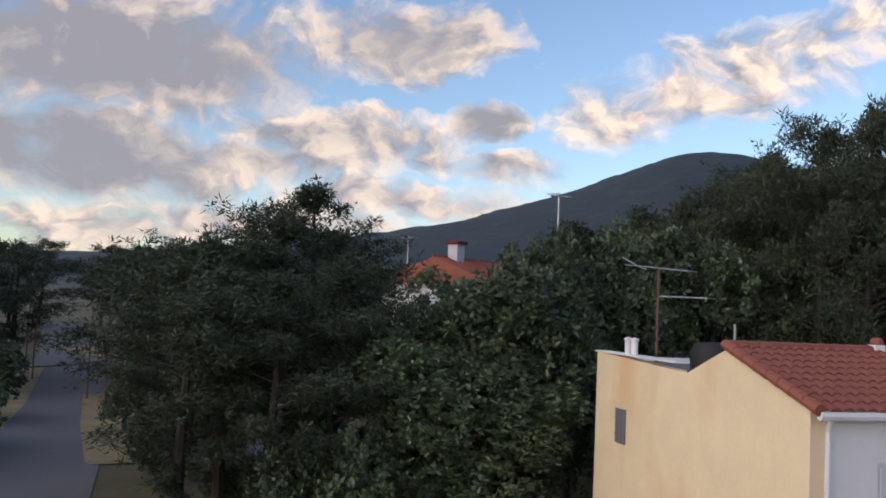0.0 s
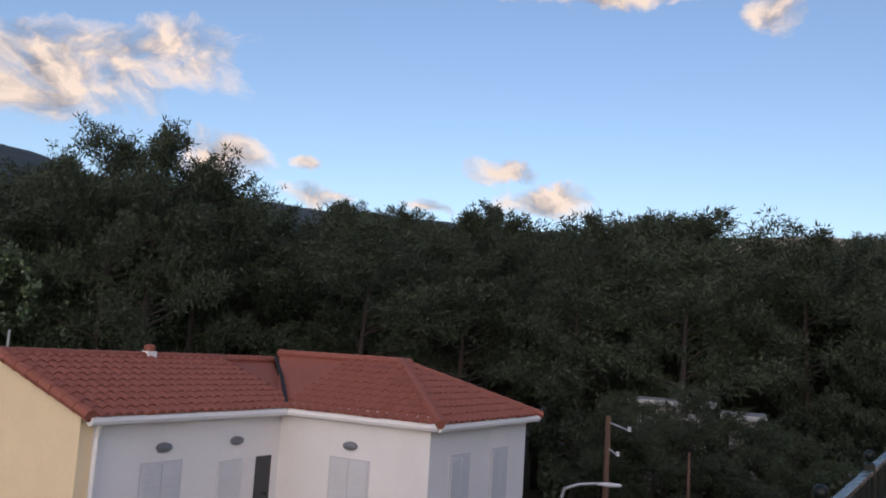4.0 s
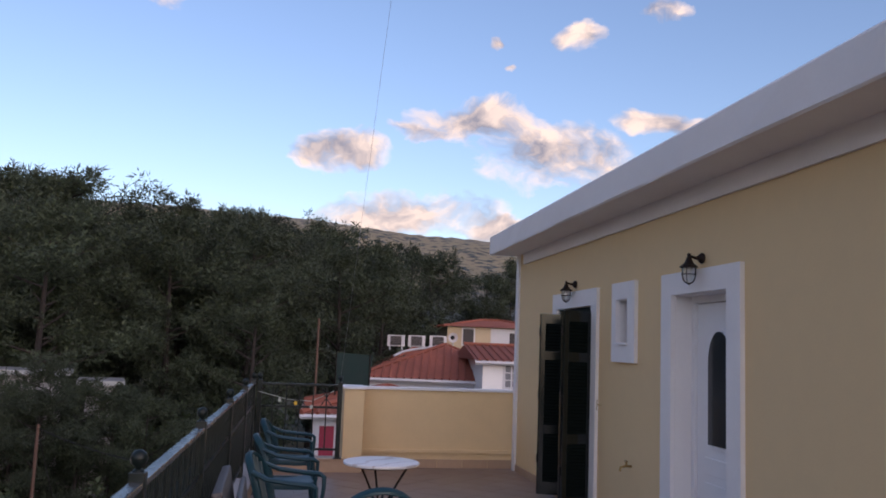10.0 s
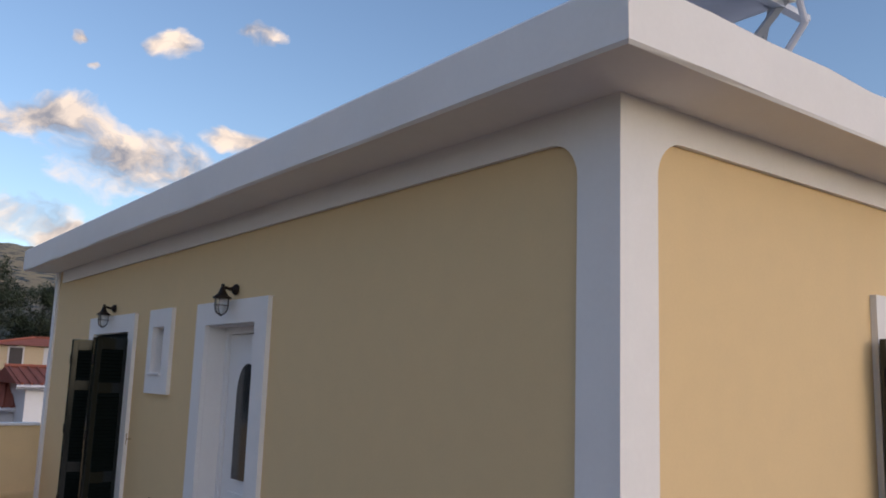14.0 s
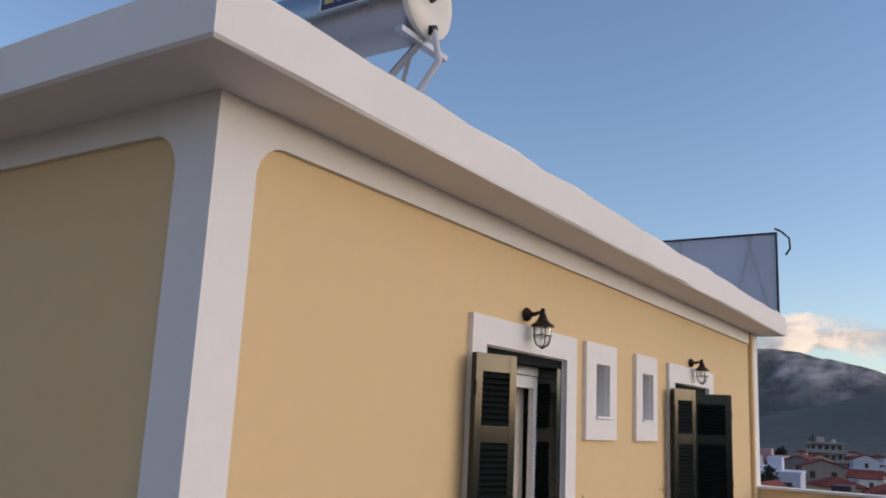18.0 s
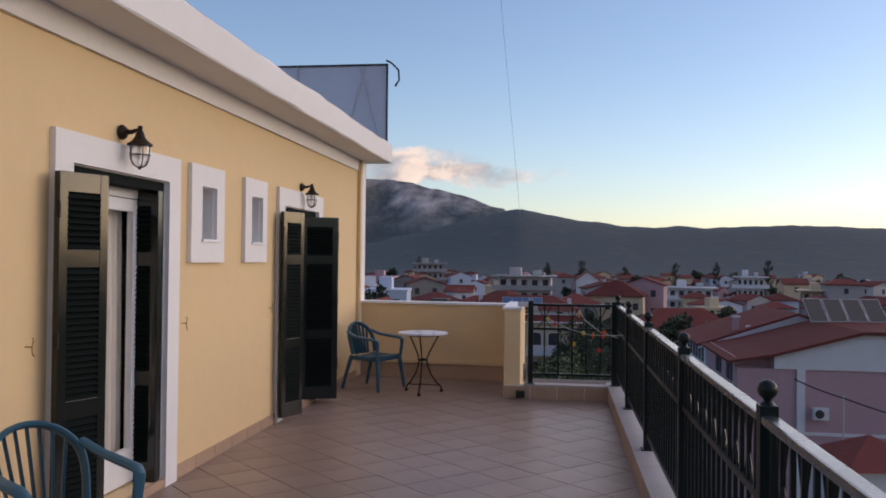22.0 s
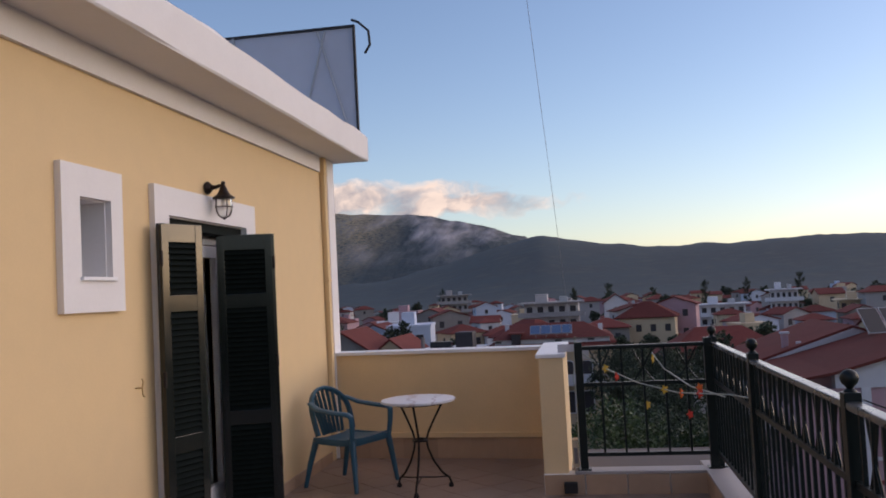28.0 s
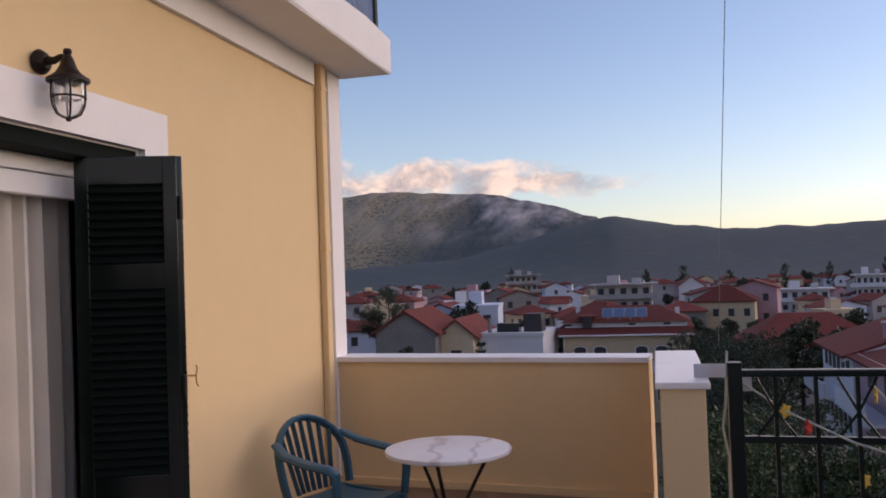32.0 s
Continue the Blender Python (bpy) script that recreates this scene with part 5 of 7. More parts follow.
part("stub_mast", Shape().tube([(-9.05, -19.85, A0 - 0.1), (-9.05, -19.85, A0 + 0.5)], 0.025, 6), galvanised, nb)
part("valley", Shape().tube([(-14.35, -17.0, E0 - 0.06), (-15.7, -18.35, 0.30), (-17.05, -19.72, A0 + 0.12)], 0.05, 6), rubber, nb, "dark open valley between the roofs")
for x, z in ((-11.8, -2.3), (-14.0, -2.3), (-9.6, -2.6)):
    part("wall_tap", Shape().tube([(x, -17.25, z), (x, -17.12, z), (x, -17.10, z - 0.06)], 0.025, 6), rubber, nb)
# dry grass verges beside the street
dry_grass = surface("dry_straw_grass", (0.27, 0.22, 0.12), 0.95, grain=4, vary=0.5, bump=0.4, size=0.06, stain=0.6, stain_scale=0.8, stain_color=(0.06, 0.075, 0.03))
for pts, w in ((((-173.2, 30), (-177.5, 29), (176.5, 28.5)), 5.0), (((-176.3, 40), (-175.6, 50), (-175.4, 62)), 2.2), (((-167.0, 44), (-169.6, 58), (-171.0, 80)), 3.5), (((-174.0, 100), (-177.5, 90)), 8.0)):
    solid("verge", ribbon([tuple(heading(a, r).xy) for a, r in pts], w, G0 + 0.05), dry_grass, "dry straw coloured grass verge beside the street", "grass", "structure")

# ---- west: red roofed house with air conditioners, poles, glimpses between the trees ----

def roof_house(name, label, at, w, d, eave, ridge, mat, wins=(), hip=True, rolls=("front", "left")):
    """A house with a roll-tiled roof; its ridge runs along local x, its front faces -y; w along x, d along y."""
    t = thing(name, label, "house", out(at))
    part("wall", Shape().box(-w / 2, w / 2, -d / 2, d / 2, G0, eave - 0.02), mat, t)
    a, b = w / 2 + 0.35, d / 2 + 0.35
    rx = max(0.05, a - b) if hip else a
    vs = [(-a, -b, eave), (a, -b, eave), (a, b, eave), (-a, b, eave), (-rx, 0, ridge), (rx, 0, ridge)]
    part("roof", Shape().add(vs, [(0, 1, 5, 4), (1, 2, 5), (2, 3, 4, 5), (3, 0, 4), (3, 2, 1, 0)]), roof_west, t)
    if not hip:
        for x in (-w / 2, w / 2 - 0.2):
            part("gable", Shape().prism([(-d / 2, eave - 0.02), (d / 2, eave - 0.02), (0, ridge - 0.12)], "x", x, x + 0.2), mat, t)
    sides = {"front": ((-a, -b), (a, -b), lambda u: min(1.0, (a - abs(u)) / max(0.01, a - rx)) if hip else 1.0, (0, 1)),
             "left": ((-a, b), (-a, -b), lambda u: 1 - abs(u) / b, (1, 0)), "right": ((a, -b), (a, b), lambda u: 1 - abs(u) / b, (-1, 0))}
    for side in rolls:
        if side != "front" and not hip:
            continue
        p, q, reach, run = sides[side]
        p, q = Vector((*p, eave)), Vector((*q, eave))
        n = int((q - p).length / 0.30)
        depth = b if side == "front" else a - rx
        for k in range(n):
            u = (k + 0.5) / n
            lo = p.lerp(q, u)
            h = reach((u - 0.5) * (q - p).length)
            if h < 0.06:
                continue
            hi = lo + Vector((run[0] * depth * h, run[1] * depth * h, (ridge - eave) * h))
            part("roll_tile", Shape().tube([lo + Vector((0, 0, 0.012)), hi + Vector((0, 0, 0.012))], 0.055, 5), roof_west, t)
        part("eave_board", Shape().tube([p - Vector((0, 0, 0.09)), q - Vector((0, 0, 0.09))], 0.07, 4), house_white, t, "white eave board")
    if hip:
        for c, r in ((0, 4), (1, 5), (3, 4)):
            part("hip_tiles", Shape().tube([Vector(vs[c]) + Vector((0, 0, 0.03)), Vector(vs[r]) + Vector((0, 0, 0.03))], 0.09, 6), roof_west, t)
    part("ridge_tiles", Shape().tube([(-rx, 0, ridge + 0.03), (rx, 0, ridge + 0.03)], 0.09, 6), roof_west, t)
    for u, z, ww, hh, m in wins:
        win = part("window", Shape().box(u - ww / 2 - 0.1, u + ww / 2 + 0.1, -d / 2 - 0.03, -d / 2, z - hh / 2 - 0.1, z + hh / 2 + 0.1), house_white, t)
        part("pane", Shape().box(u - ww / 2, u + ww / 2, -d / 2 - 0.05, -d / 2 - 0.03, z - hh / 2, z + hh / 2), m, win)
        if m is frosted:
            part("glazing_bar", Shape().box(u - 0.03, u + 0.03, -d / 2 - 0.065, -d / 2 - 0.05, z - hh / 2, z + hh / 2), house_white, win)
            for k in (1, 2):
                zz = z - hh / 2 + hh * k / 3
                part("glazing_bar", Shape().box(u - ww / 2, u + ww / 2, -d / 2 - 0.06, -d / 2 - 0.05, zz - 0.02, zz + 0.02), house_white, win)
    return t


lit_window = glowing("lit_room_window", (1.0, 0.72, 0.25), 1.6)
red_paint = surface("dark_red_shutter_paint", (0.28, 0.02, 0.05), 0.5, grain=12, vary=0.15)
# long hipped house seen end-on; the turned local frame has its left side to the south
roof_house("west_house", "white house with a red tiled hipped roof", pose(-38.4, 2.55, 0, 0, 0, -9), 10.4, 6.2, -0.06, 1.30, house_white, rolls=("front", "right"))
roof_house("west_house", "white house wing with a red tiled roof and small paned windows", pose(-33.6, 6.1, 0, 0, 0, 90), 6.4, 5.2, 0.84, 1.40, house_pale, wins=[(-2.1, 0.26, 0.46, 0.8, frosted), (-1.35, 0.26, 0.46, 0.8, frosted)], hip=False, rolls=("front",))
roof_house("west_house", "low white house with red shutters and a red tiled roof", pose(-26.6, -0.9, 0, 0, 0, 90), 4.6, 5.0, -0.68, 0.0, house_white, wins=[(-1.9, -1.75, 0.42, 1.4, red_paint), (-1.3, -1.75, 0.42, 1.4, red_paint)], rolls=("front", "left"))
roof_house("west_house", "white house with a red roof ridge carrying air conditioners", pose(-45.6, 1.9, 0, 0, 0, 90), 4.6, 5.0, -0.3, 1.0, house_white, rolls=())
far_w = roof_house("west_house", "cream and white house with a red roof and one lit window", pose(-62.5, 9.2, 0, 0, 0, 90), 7.4, 6.0, 2.45, 3.05, house_cream, wins=[(-2.2, 1.75, 0.75, 1.1, shutter_far), (1.5, 1.65, 0.55, 0.8, lit_window), (0.95, 1.65, 0.4, 0.9, shutter_far)], rolls=())
part("white_wall", Shape().box(-0.6, 3.75, -3.02, -2.9, G0, 2.38), house_white, far_w, "white rendered wall")
for y, z in ((0.87, 1.02), (1.97, 1.04), (3.12, 1.07)):
    ac = thing("air_conditioner", "white outdoor air conditioner with dark grille on the roof ridge", "air conditioner", out(pose(-45.6, y, z, 0, 0, 82)), "rooftop air conditioners")
    part("case", Shape().box(-0.46, 0.46, -0.17, 0.17, 0.06, 0.66, 0.015), house_white, ac)
    part("grille", Shape().box(-0.30, 0.30, -0.185, -0.171, 0.11, 0.61), shutter_far, ac, "dark fan grille")
    for k in range(5):
        part("grille_bar", Shape().box(-0.30, 0.30, -0.195, -0.186, 0.15 + 0.1 * k, 0.165 + 0.1 * k), house_grey, ac)
    part("foot", Shape().box(-0.36, -0.3, -0.2, 0.2, -0.14, 0.06), galvanised, ac)
    part("foot", Shape().box(0.3, 0.36, -0.2, 0.2, -0.14, 0.06), galvanised, ac)
dish = thing("satellite_dish", "small round white dish on the roof ridge", "satellite dish", out(pose(-40.0, 3.1, 1.66, 0, 0, 75)))
part("dish", Shape().lathe([(0.0, 0.06), (0.14, 0.04), (0.23, -0.02), (0.235, -0.035), (0.14, 0.02), (0.0, 0.04)], (0, 0, 0), 20, "y"), house_white, dish, smooth=True)
part("feed", Shape().lathe([(0.0, -0.2), (0.10, -0.19), (0.10, -0.10), (0.0, -0.09)], (0, 0, 0.0), 10, "y"), rubber, dish)
part("mast", Shape().tube([(0, 0.06, 0.0), (0, 0.10, -0.4)], 0.03, 6), galvanised, dish)
solid("pipe_run", Shape().tube([(-43.0, 0.55, 0.62), (-43.2, 1.05, 0.86), (-43.2, 1.6, 0.98), (-43.0, 2.3, 1.1), (-42.6, 2.9, 1.22)], 0.06, 7), house_white, "white insulated pipe run along the roof", "pipe", smooth=True, at=out(Matrix(), (-43.0, 1.6, 1.0)))
net = thing("shade_net", "dark green shade net on thin posts", "net", out(Matrix(), (-27.5, -2.0, 0)))
n0, n1 = heading(89.4, 30, 0.0, (2.47, -2.81)), heading(87.3, 30, 0.0, (2.47, -2.81))
net_green = surface("green_net", (0.006, 0.026, 0.024), 0.8, grain=30, vary=0.3)
part("cloth", Shape().prism([(n0.y, -0.1), (n1.y, -0.1), (n1.y + 0.1, 0.95), (n0.y, 1.0)], "x", n0.x, n0.x + 0.02), net_green, net)
for q in (n0, n1):
    part("post", Shape().tube([(q.x, q.y, G0), (q.x, q.y, 1.0)], 0.025, 6), iron, net)


def utility_pole(at, top, label, arm=True):
    t = thing("utility_pole", label, "pole", out(pose(at.x, at.y, 0)))
    part("shaft", Shape().tube([(0, 0, G0), (0.02, 0, (G0 + top) / 2), (0, 0, top)], [0.11, 0.10, 0.08] if arm else [0.06, 0.05, 0.04], 10), pole_wood, t, smooth=True)
    if arm:
        for z, l in ((top - 0.25, 0.7), (top - 1.0, 0.35)):
            part("bracket", Shape().tube([(0, 0, z + 0.08), (l * 0.2, l, z - 0.1)], 0.025, 6), galvanised, t, "pale metal bracket")
            part("insulator", Shape().lathe([(0.0, -0.08), (0.06, -0.07), (0.05, 0.0), (0.06, 0.05), (0.0, 0.07)], (l * 0.2, l, z - 0.05), 8), house_white, t)
    return t


pa, pb = heading(110.0, 27.0), heading(105.2, 26.5)
utility_pole(pa, -0.40, "weathered wooden utility pole before the pine wood")
utility_pole(pb, -1.2, "thin grey utility pole with wires before the wood", False)
pc = heading(90.45, 34.0, eye=(2.47, -2.81))
utility_pole(pc, 2.15, "thin pole rising behind the terrace end", False)


def cable(name, a, b, sag, label, r=0.014):
    a, b = settled(a)[0], settled(b)[0]
    pts = [a.lerp(b, k / 14) - Vector((0, 0, sag * 4 * (k / 14) * (1 - k / 14))) for k in range(15)]
    return solid(name, Shape().tube(pts, r, 5), rubber, label, "cable", group="overhead cables")


cable("overhead_cable", (pb.x, pb.y, -1.3), tuple(heading(96, 22, -1.7)), 0.2, "overhead wire from the grey pole")
cable("overhead_cable", (pb.x, pb.y, -1.4), tuple(heading(112, 36, -3.3)), 0.3, "overhead wire from the grey pole")
cable("overhead_cable", (pb.x, pb.y, -1.35), tuple(heading(102.5, 29, G0)), 0.0, "stay wire of the grey pole")


def street_lamp(at, head_z, turn, label):
    t = thing("street_lamp", label, "street lamp", out(pose(at.x, at.y, 0, 0, 0, turn)))
    part("mast", Shape().tube([(0, 0, G0), (0, 0, head_z - 0.5), (0.1, 0, head_z - 0.15), (0.5, 0, head_z), (1.0, 0, head_z + 0.06)], [0.09, 0.06, 0.05, 0.045, 0.04], 8), galvanised, t, smooth=True)
    part("head", Shape().lathe([(0.0, 0.95), (0.08, 1.0), (0.14, 1.25), (0.10, 1.6), (0.0, 1.65)], (0, 0, head_z + 0.05), 12, "x").moved(Matrix.Diagonal((1, 1, 0.5, 1)) @ Matrix.Translation((0, 0, head_z + 0.05))), house_white, t, "pale lamp head", True)
    return t


street_lamp(heading(112.7, 25.0), -2.15, 112, "grey street lamp with a pale flat head")
street_lamp(heading(-176.6, 52.0), -2.8, 150, "grey street lamp beside the road")
for a, r, z in ((-174.6, 60, -0.2), (-175.6, 58, -0.3), (-177.6, 54, -0.6), (-171.6, 70, -0.4), (-171.2, 74, -0.4)):
    utility_pole(heading(a, r), z, "wooden utility pole beside the street", False)
cable("overhead_cable", tuple(heading(-167, 22, -0.6)), tuple(heading(-178.0, 50, -2.4)), 0.35, "overhead cable across the street", 0.02)
# glimpsed white buildings in the wood and the gabled house behind the evergreens
house_dull = surface("dull_plaster_render", (0.40, 0.38, 0.38), 0.85, grain=6, vary=0.12, bump=0.1, stain=0.3, stain_scale=0.6, each=0.4)
for a, r, w, d, z0, z1, m in ((106.2, 33.0, 2.3, 2.0, G0, -0.25, house_dull), (102.1, 33.5, 0.9, 2.0, G0, -0.55, house_dull)):
    q = heading(a, r)
    hut = thing("hut", "small pale building glimpsed between the pines", "building", out(pose(q.x, q.y, 0, 0, 0, 12)))
    part("wall", Shape().box(-d / 2, d / 2, -w / 2, w / 2, z0, z1), m, hut)
    part("roof", Shape().box(-d / 2 - 0.3, d / 2 + 0.3, -w / 2 - 0.3, w / 2 + 0.3, z1, z1 + 0.15), galvanised, hut)
gh = roof_house("gabled_house", "white gabled house with a red tiled roof behind evergreen trees", pose(-12.1, -46.8, 0, 0, 0, 216), 7.5, 7.0, 1.7, 3.0, house_white, hip=False, rolls=("front",))
part("chimney", Shape().box(-2.95, -2.35, -0.6, 0.0, 2.6, 3.7, 0.02), house_white, gh, "white chimney")
part("chimney_cap", Shape().box(-3.05, -2.25, -0.7, 0.1, 3.7, 3.85), roof_far, gh, "dark chimney cap")
for k, (a, r, z) in enumerate(((156.8, 38.0, 5.9), (166.4, 60.0, 5.0))):
    q = heading(a, r)
    an = thing("tv_antenna", "thin television aerial above the trees", "antenna", out(pose(q.x, q.y, 0, 0, 0, 40)))
    part("mast", Shape().tube([(0, 0, G0), (0, 0, z)], 0.05, 6), galvanised, an)
    part("boom", Shape().tube([(-0.7, 0, z - 0.1), (0.8, 0, z - 0.25)], 0.03, 5), galvanised, an)
    for j in range(6):
        part("element", Shape().tube([(-0.6 + j * 0.25, -0.3, z - 0.12), (-0.6 + j * 0.25, 0.3, z - 0.12)], 0.014, 5), galvanised, an)

# ---- trees ----
def spray(centres, radius, count, length, width, rng, droop=0.0, up_bias=0.3, quad=False):
    """Many small pointed blades round each centre, as arrays of corners and faces."""
    n = len(centres)
    c = np.repeat(np.asarray(centres, float), count, 0)
    d = rng.normal(size=(n * count, 3))
    d[:, 2] += up_bias
    d /= np.linalg.norm(d, axis=1, keepdims=True)
    r = np.asarray(radius, float)
    r = np.repeat(r, count)[:, None] if r.ndim else r
    base = c + d * rng.random((n * count, 1)) * r
    ln = length * (0.6 + 0.8 * rng.random((n * count, 1)))
    tip = base + d * ln + np.array([0, 0, -droop]) * ln
    side = np.cross(d, rng.normal(size=d.shape))
    side /= np.linalg.norm(side, axis=1, keepdims=True) + 1e-9
    w = width * (0.6 + 0.8 * rng.random((n * count, 1)))
    if quad:
        mid = (base + tip) / 2
        v = np.stack([base, mid + side * w, tip, mid - side * w], 1).reshape(-1, 3)
        f = np.arange(len(v)).reshape(-1, 4)
    else:
        v = np.stack([base + side * w, base - side * w, tip], 1).reshape(-1, 3)
        f = np.arange(len(v)).reshape(-1, 3)
    return v, f


def quick_mesh(name, v, f, material):
    me = bpy.data.meshes.new(name)
    me.vertices.add(len(v))
    me.vertices.foreach_set("co", v.astype(np.float32).ravel())
    k = f.shape[1]
    me.loops.add(f.size)
    me.loops.foreach_set("vertex_index", f.ravel().astype(np.int32))
    me.polygons.add(len(f))
    me.polygons.foreach_set("loop_start", np.arange(0, f.size, k, dtype=np.int32))
    me.materials.append(material)
    me.update(calc_edges=True)
    me.validate()
    return me


def pine_meshes(seed, height, spread, bare, tufts, blades, blade=0.22, top_gap=0.0):
    """Trunk with limbs, and a ragged crown of needle tufts gathered on the twigs."""
    rng = np.random.default_rng(seed)
    s = Shape()
    lean = rng.normal(size=2) * 0.25
    trunk = [(lean[0] * k * k, lean[1] * k * k, height * k) for k in (0, 0.25, 0.5, 0.75, 0.95)]
    s.tube(trunk, [0.24, 0.19, 0.14, 0.08, 0.03], 7)
    cent, rad = [], []
    n = int(height * 3.0)
    for i in range(n):
        k = bare + (0.99 - bare) * (i + rng.random()) / n
        q = rng.random() * 2 * math.pi
        env = max(0.0, math.sin(math.pi * min(1.0, (1.03 - k) / (1.03 - bare)) ** 0.9))
        reach = spread * (0.10 + 0.90 * env) * (0.65 + 0.55 * rng.random())
        p0 = np.array([lean[0] * k * k, lean[1] * k * k, height * k])
        out = np.array([math.cos(q), math.sin(q), 0.25 + 0.35 * rng.random()])
        p2 = p0 + out * reach
        if i % 2 == 0 or reach > spread * 0.8:
            s.tube([p0, p0 + out * reach * 0.4 + np.array([0, 0, -0.06]), p0 + out * reach * 0.7], [0.07 * (1.1 - k) + 0.02, 0.04, 0.015], 5)
        m = max(3, int(tufts * reach / spread / n * 1.6))
        for _ in range(m):
            a = 0.30 + 0.75 * rng.random()
            c = p0 + out * reach * a + rng.normal(size=3) * np.array([0.30, 0.30, 0.20]) * spread * 0.30 * min(1.0, reach / spread + 0.25)
            cent.append(c)
            rad.append(0.20 + 0.16 * rng.random())
    for _ in range(int(tufts * 0.05)):
        cent.append(np.array([lean[0], lean[1], height]) + rng.normal(size=3) * np.array([0.22, 0.22, 0.3]) - np.array([0, 0, 0.4]))
        rad.append(0.2)
    v, f = spray(cent, np.array(rad), blades, blade, 0.030, rng, 0.1, 0.55)
    return s.mesh("trunk", bark), quick_mesh("crown", v, f, needles)


def tree(name, label, meshes, at, group):
    t = thing(name, label, "tree", out(at), group)
    part("trunk", meshes[0], None, t)
    part("crown", meshes[1], None, t)
    return t


rng = np.random.default_rng(5)
PINES = [pine_meshes(11 + k, 13.0, 3.5 + 0.4 * (k % 3), 0.10 + 0.05 * (k % 2), 1500, 15) for k in range(5)]
pine_label = "tall dark green pine tree with a ragged crown in the wood"


def skyline(a):
    """How high, in degrees over the eye, the tree tops reach at a heading."""
    return np.interp(a, [70, 76, 82, 87, 90, 94, 100, 107, 114, 121, 125, 128, 132, 135, 138.5, 141, 143, 150, 156], [5.4, 5.5, 5.8, 6.5, 7.1, 7.3, 7.8, 9.1, 8.5, 8.6, 8.0, 8.0, 7.6, 8.8, 10.2, 9.8, 8.8, 6.0, 4.0])


placed = []
tries = 0
while len(placed) < 135 and tries < 6000:
    tries += 1
    a, r = 72 + 84 * rng.random(), 36 + 46 * rng.random() ** 1.4
    if 113 < a < 155 and r < 38:
        continue
    p = heading(a, r, G0)
    if any((p.xy - q.xy).length < (3.7 if r < 50 else 5.0) for q in placed):
        continue
    if p.x > -13 and p.y > -8 or a < 93 and r < 47 or a < 86 and r < 72:
        continue
    placed.append(p)
    want = 1.71 + math.tan(radians(skyline(a) - 0.35)) * r - G0
    k = want / 13.3 * (0.82 + 0.2 * rng.random())
    wide = min(1.25, max(0.75, k)) * (0.9 + 0.25 * rng.random())
    m = pose(*p, 0, 0, 360 * rng.random()) @ Matrix.Diagonal((wide, wide, k, 1))
    t = tree("pine_tree", pine_label, PINES[len(placed) % 5], m, "pine wood")

# tall pine clump behind the neighbour's roof, tall pine by the street
for a, r, e in ((138.6, 36, 11.0), (141.2, 37, 10.2), (136.0, 38, 9.6), (143.5, 40, 8.8), (134.5, 42, 8.0)):
    k = (1.71 + math.tan(radians(e)) * r - G0) / 13.2
    tree("pine_tree", "tall dark pine rising over the other trees", PINES[int(r) % 5], pose(*heading(a, r, G0), 0, 0, 57 * a) @ Matrix.Diagonal((0.85, 0.85, k, 1)), "tall pine clump")
for a, r, e, w in ((172.1, 33, 5.9, 1.15), (174.6, 31, 3.6, 1.0), (170.6, 36, 3.0, 0.8), (177.5, 30, 1.9, 1.0), (-179.5, 36, 1.6, 1.0), (180.0, 28, 0.6, 1.0), (174.5, 26, 0.0, 0.95), (171.0, 27, 0.9, 0.7)):
    k = (1.71 + math.tan(radians(e)) * r - G0) / 13.2
    tree("pine_tree", "bushy dark green pine beside the street", PINES[int(r + a) % 5], pose(*heading(a, r, G0), 0, 0, 31 * a) @ Matrix.Diagonal((w, w, k, 1)), "street pines")
for a, r, e in ((110.2, 29.5, -3.6), (108.2, 30.0, -3.0), (106.4, 29.0, -4.0), (104.6, 30.0, -2.6), (103.1, 29.3, -3.6), (101.4, 30.0, -3.9), (99.5, 29.5, -4.4), (107.3, 28.6, -4.6), (105.4, 28.4, -4.4)):
    k = (1.71 + math.tan(radians(e)) * r - G0) / 13.4
    tree("pine_tree", "young dark pine before the pale huts", PINES[int(a * 3) % 5], pose(*heading(a, r, G0), 0, 0, 31 * a) @ Matrix.Diagonal((0.42, 0.42, k, 1)), "pine wood")
# far umbrella pines along the street's end
for i in range(46):
    a, r = -161 - 24 * rng.random(), 62 + 80 * rng.random()
    if -176.5 < a < -170.5 and r < 125:
        a += 7 if a > -173.5 else -6
    k = (1.71 + math.tan(radians(0.6 + 0.9 * rng.random())) * r - G0) / 13.2
    tree("pine_tree", "distant round topped pine", PINES[i % 5], pose(*heading(a, r, G0), 0, 0, 77 * i) @ Matrix.Diagonal((1.2, 1.2, k, 1)), "distant pines")


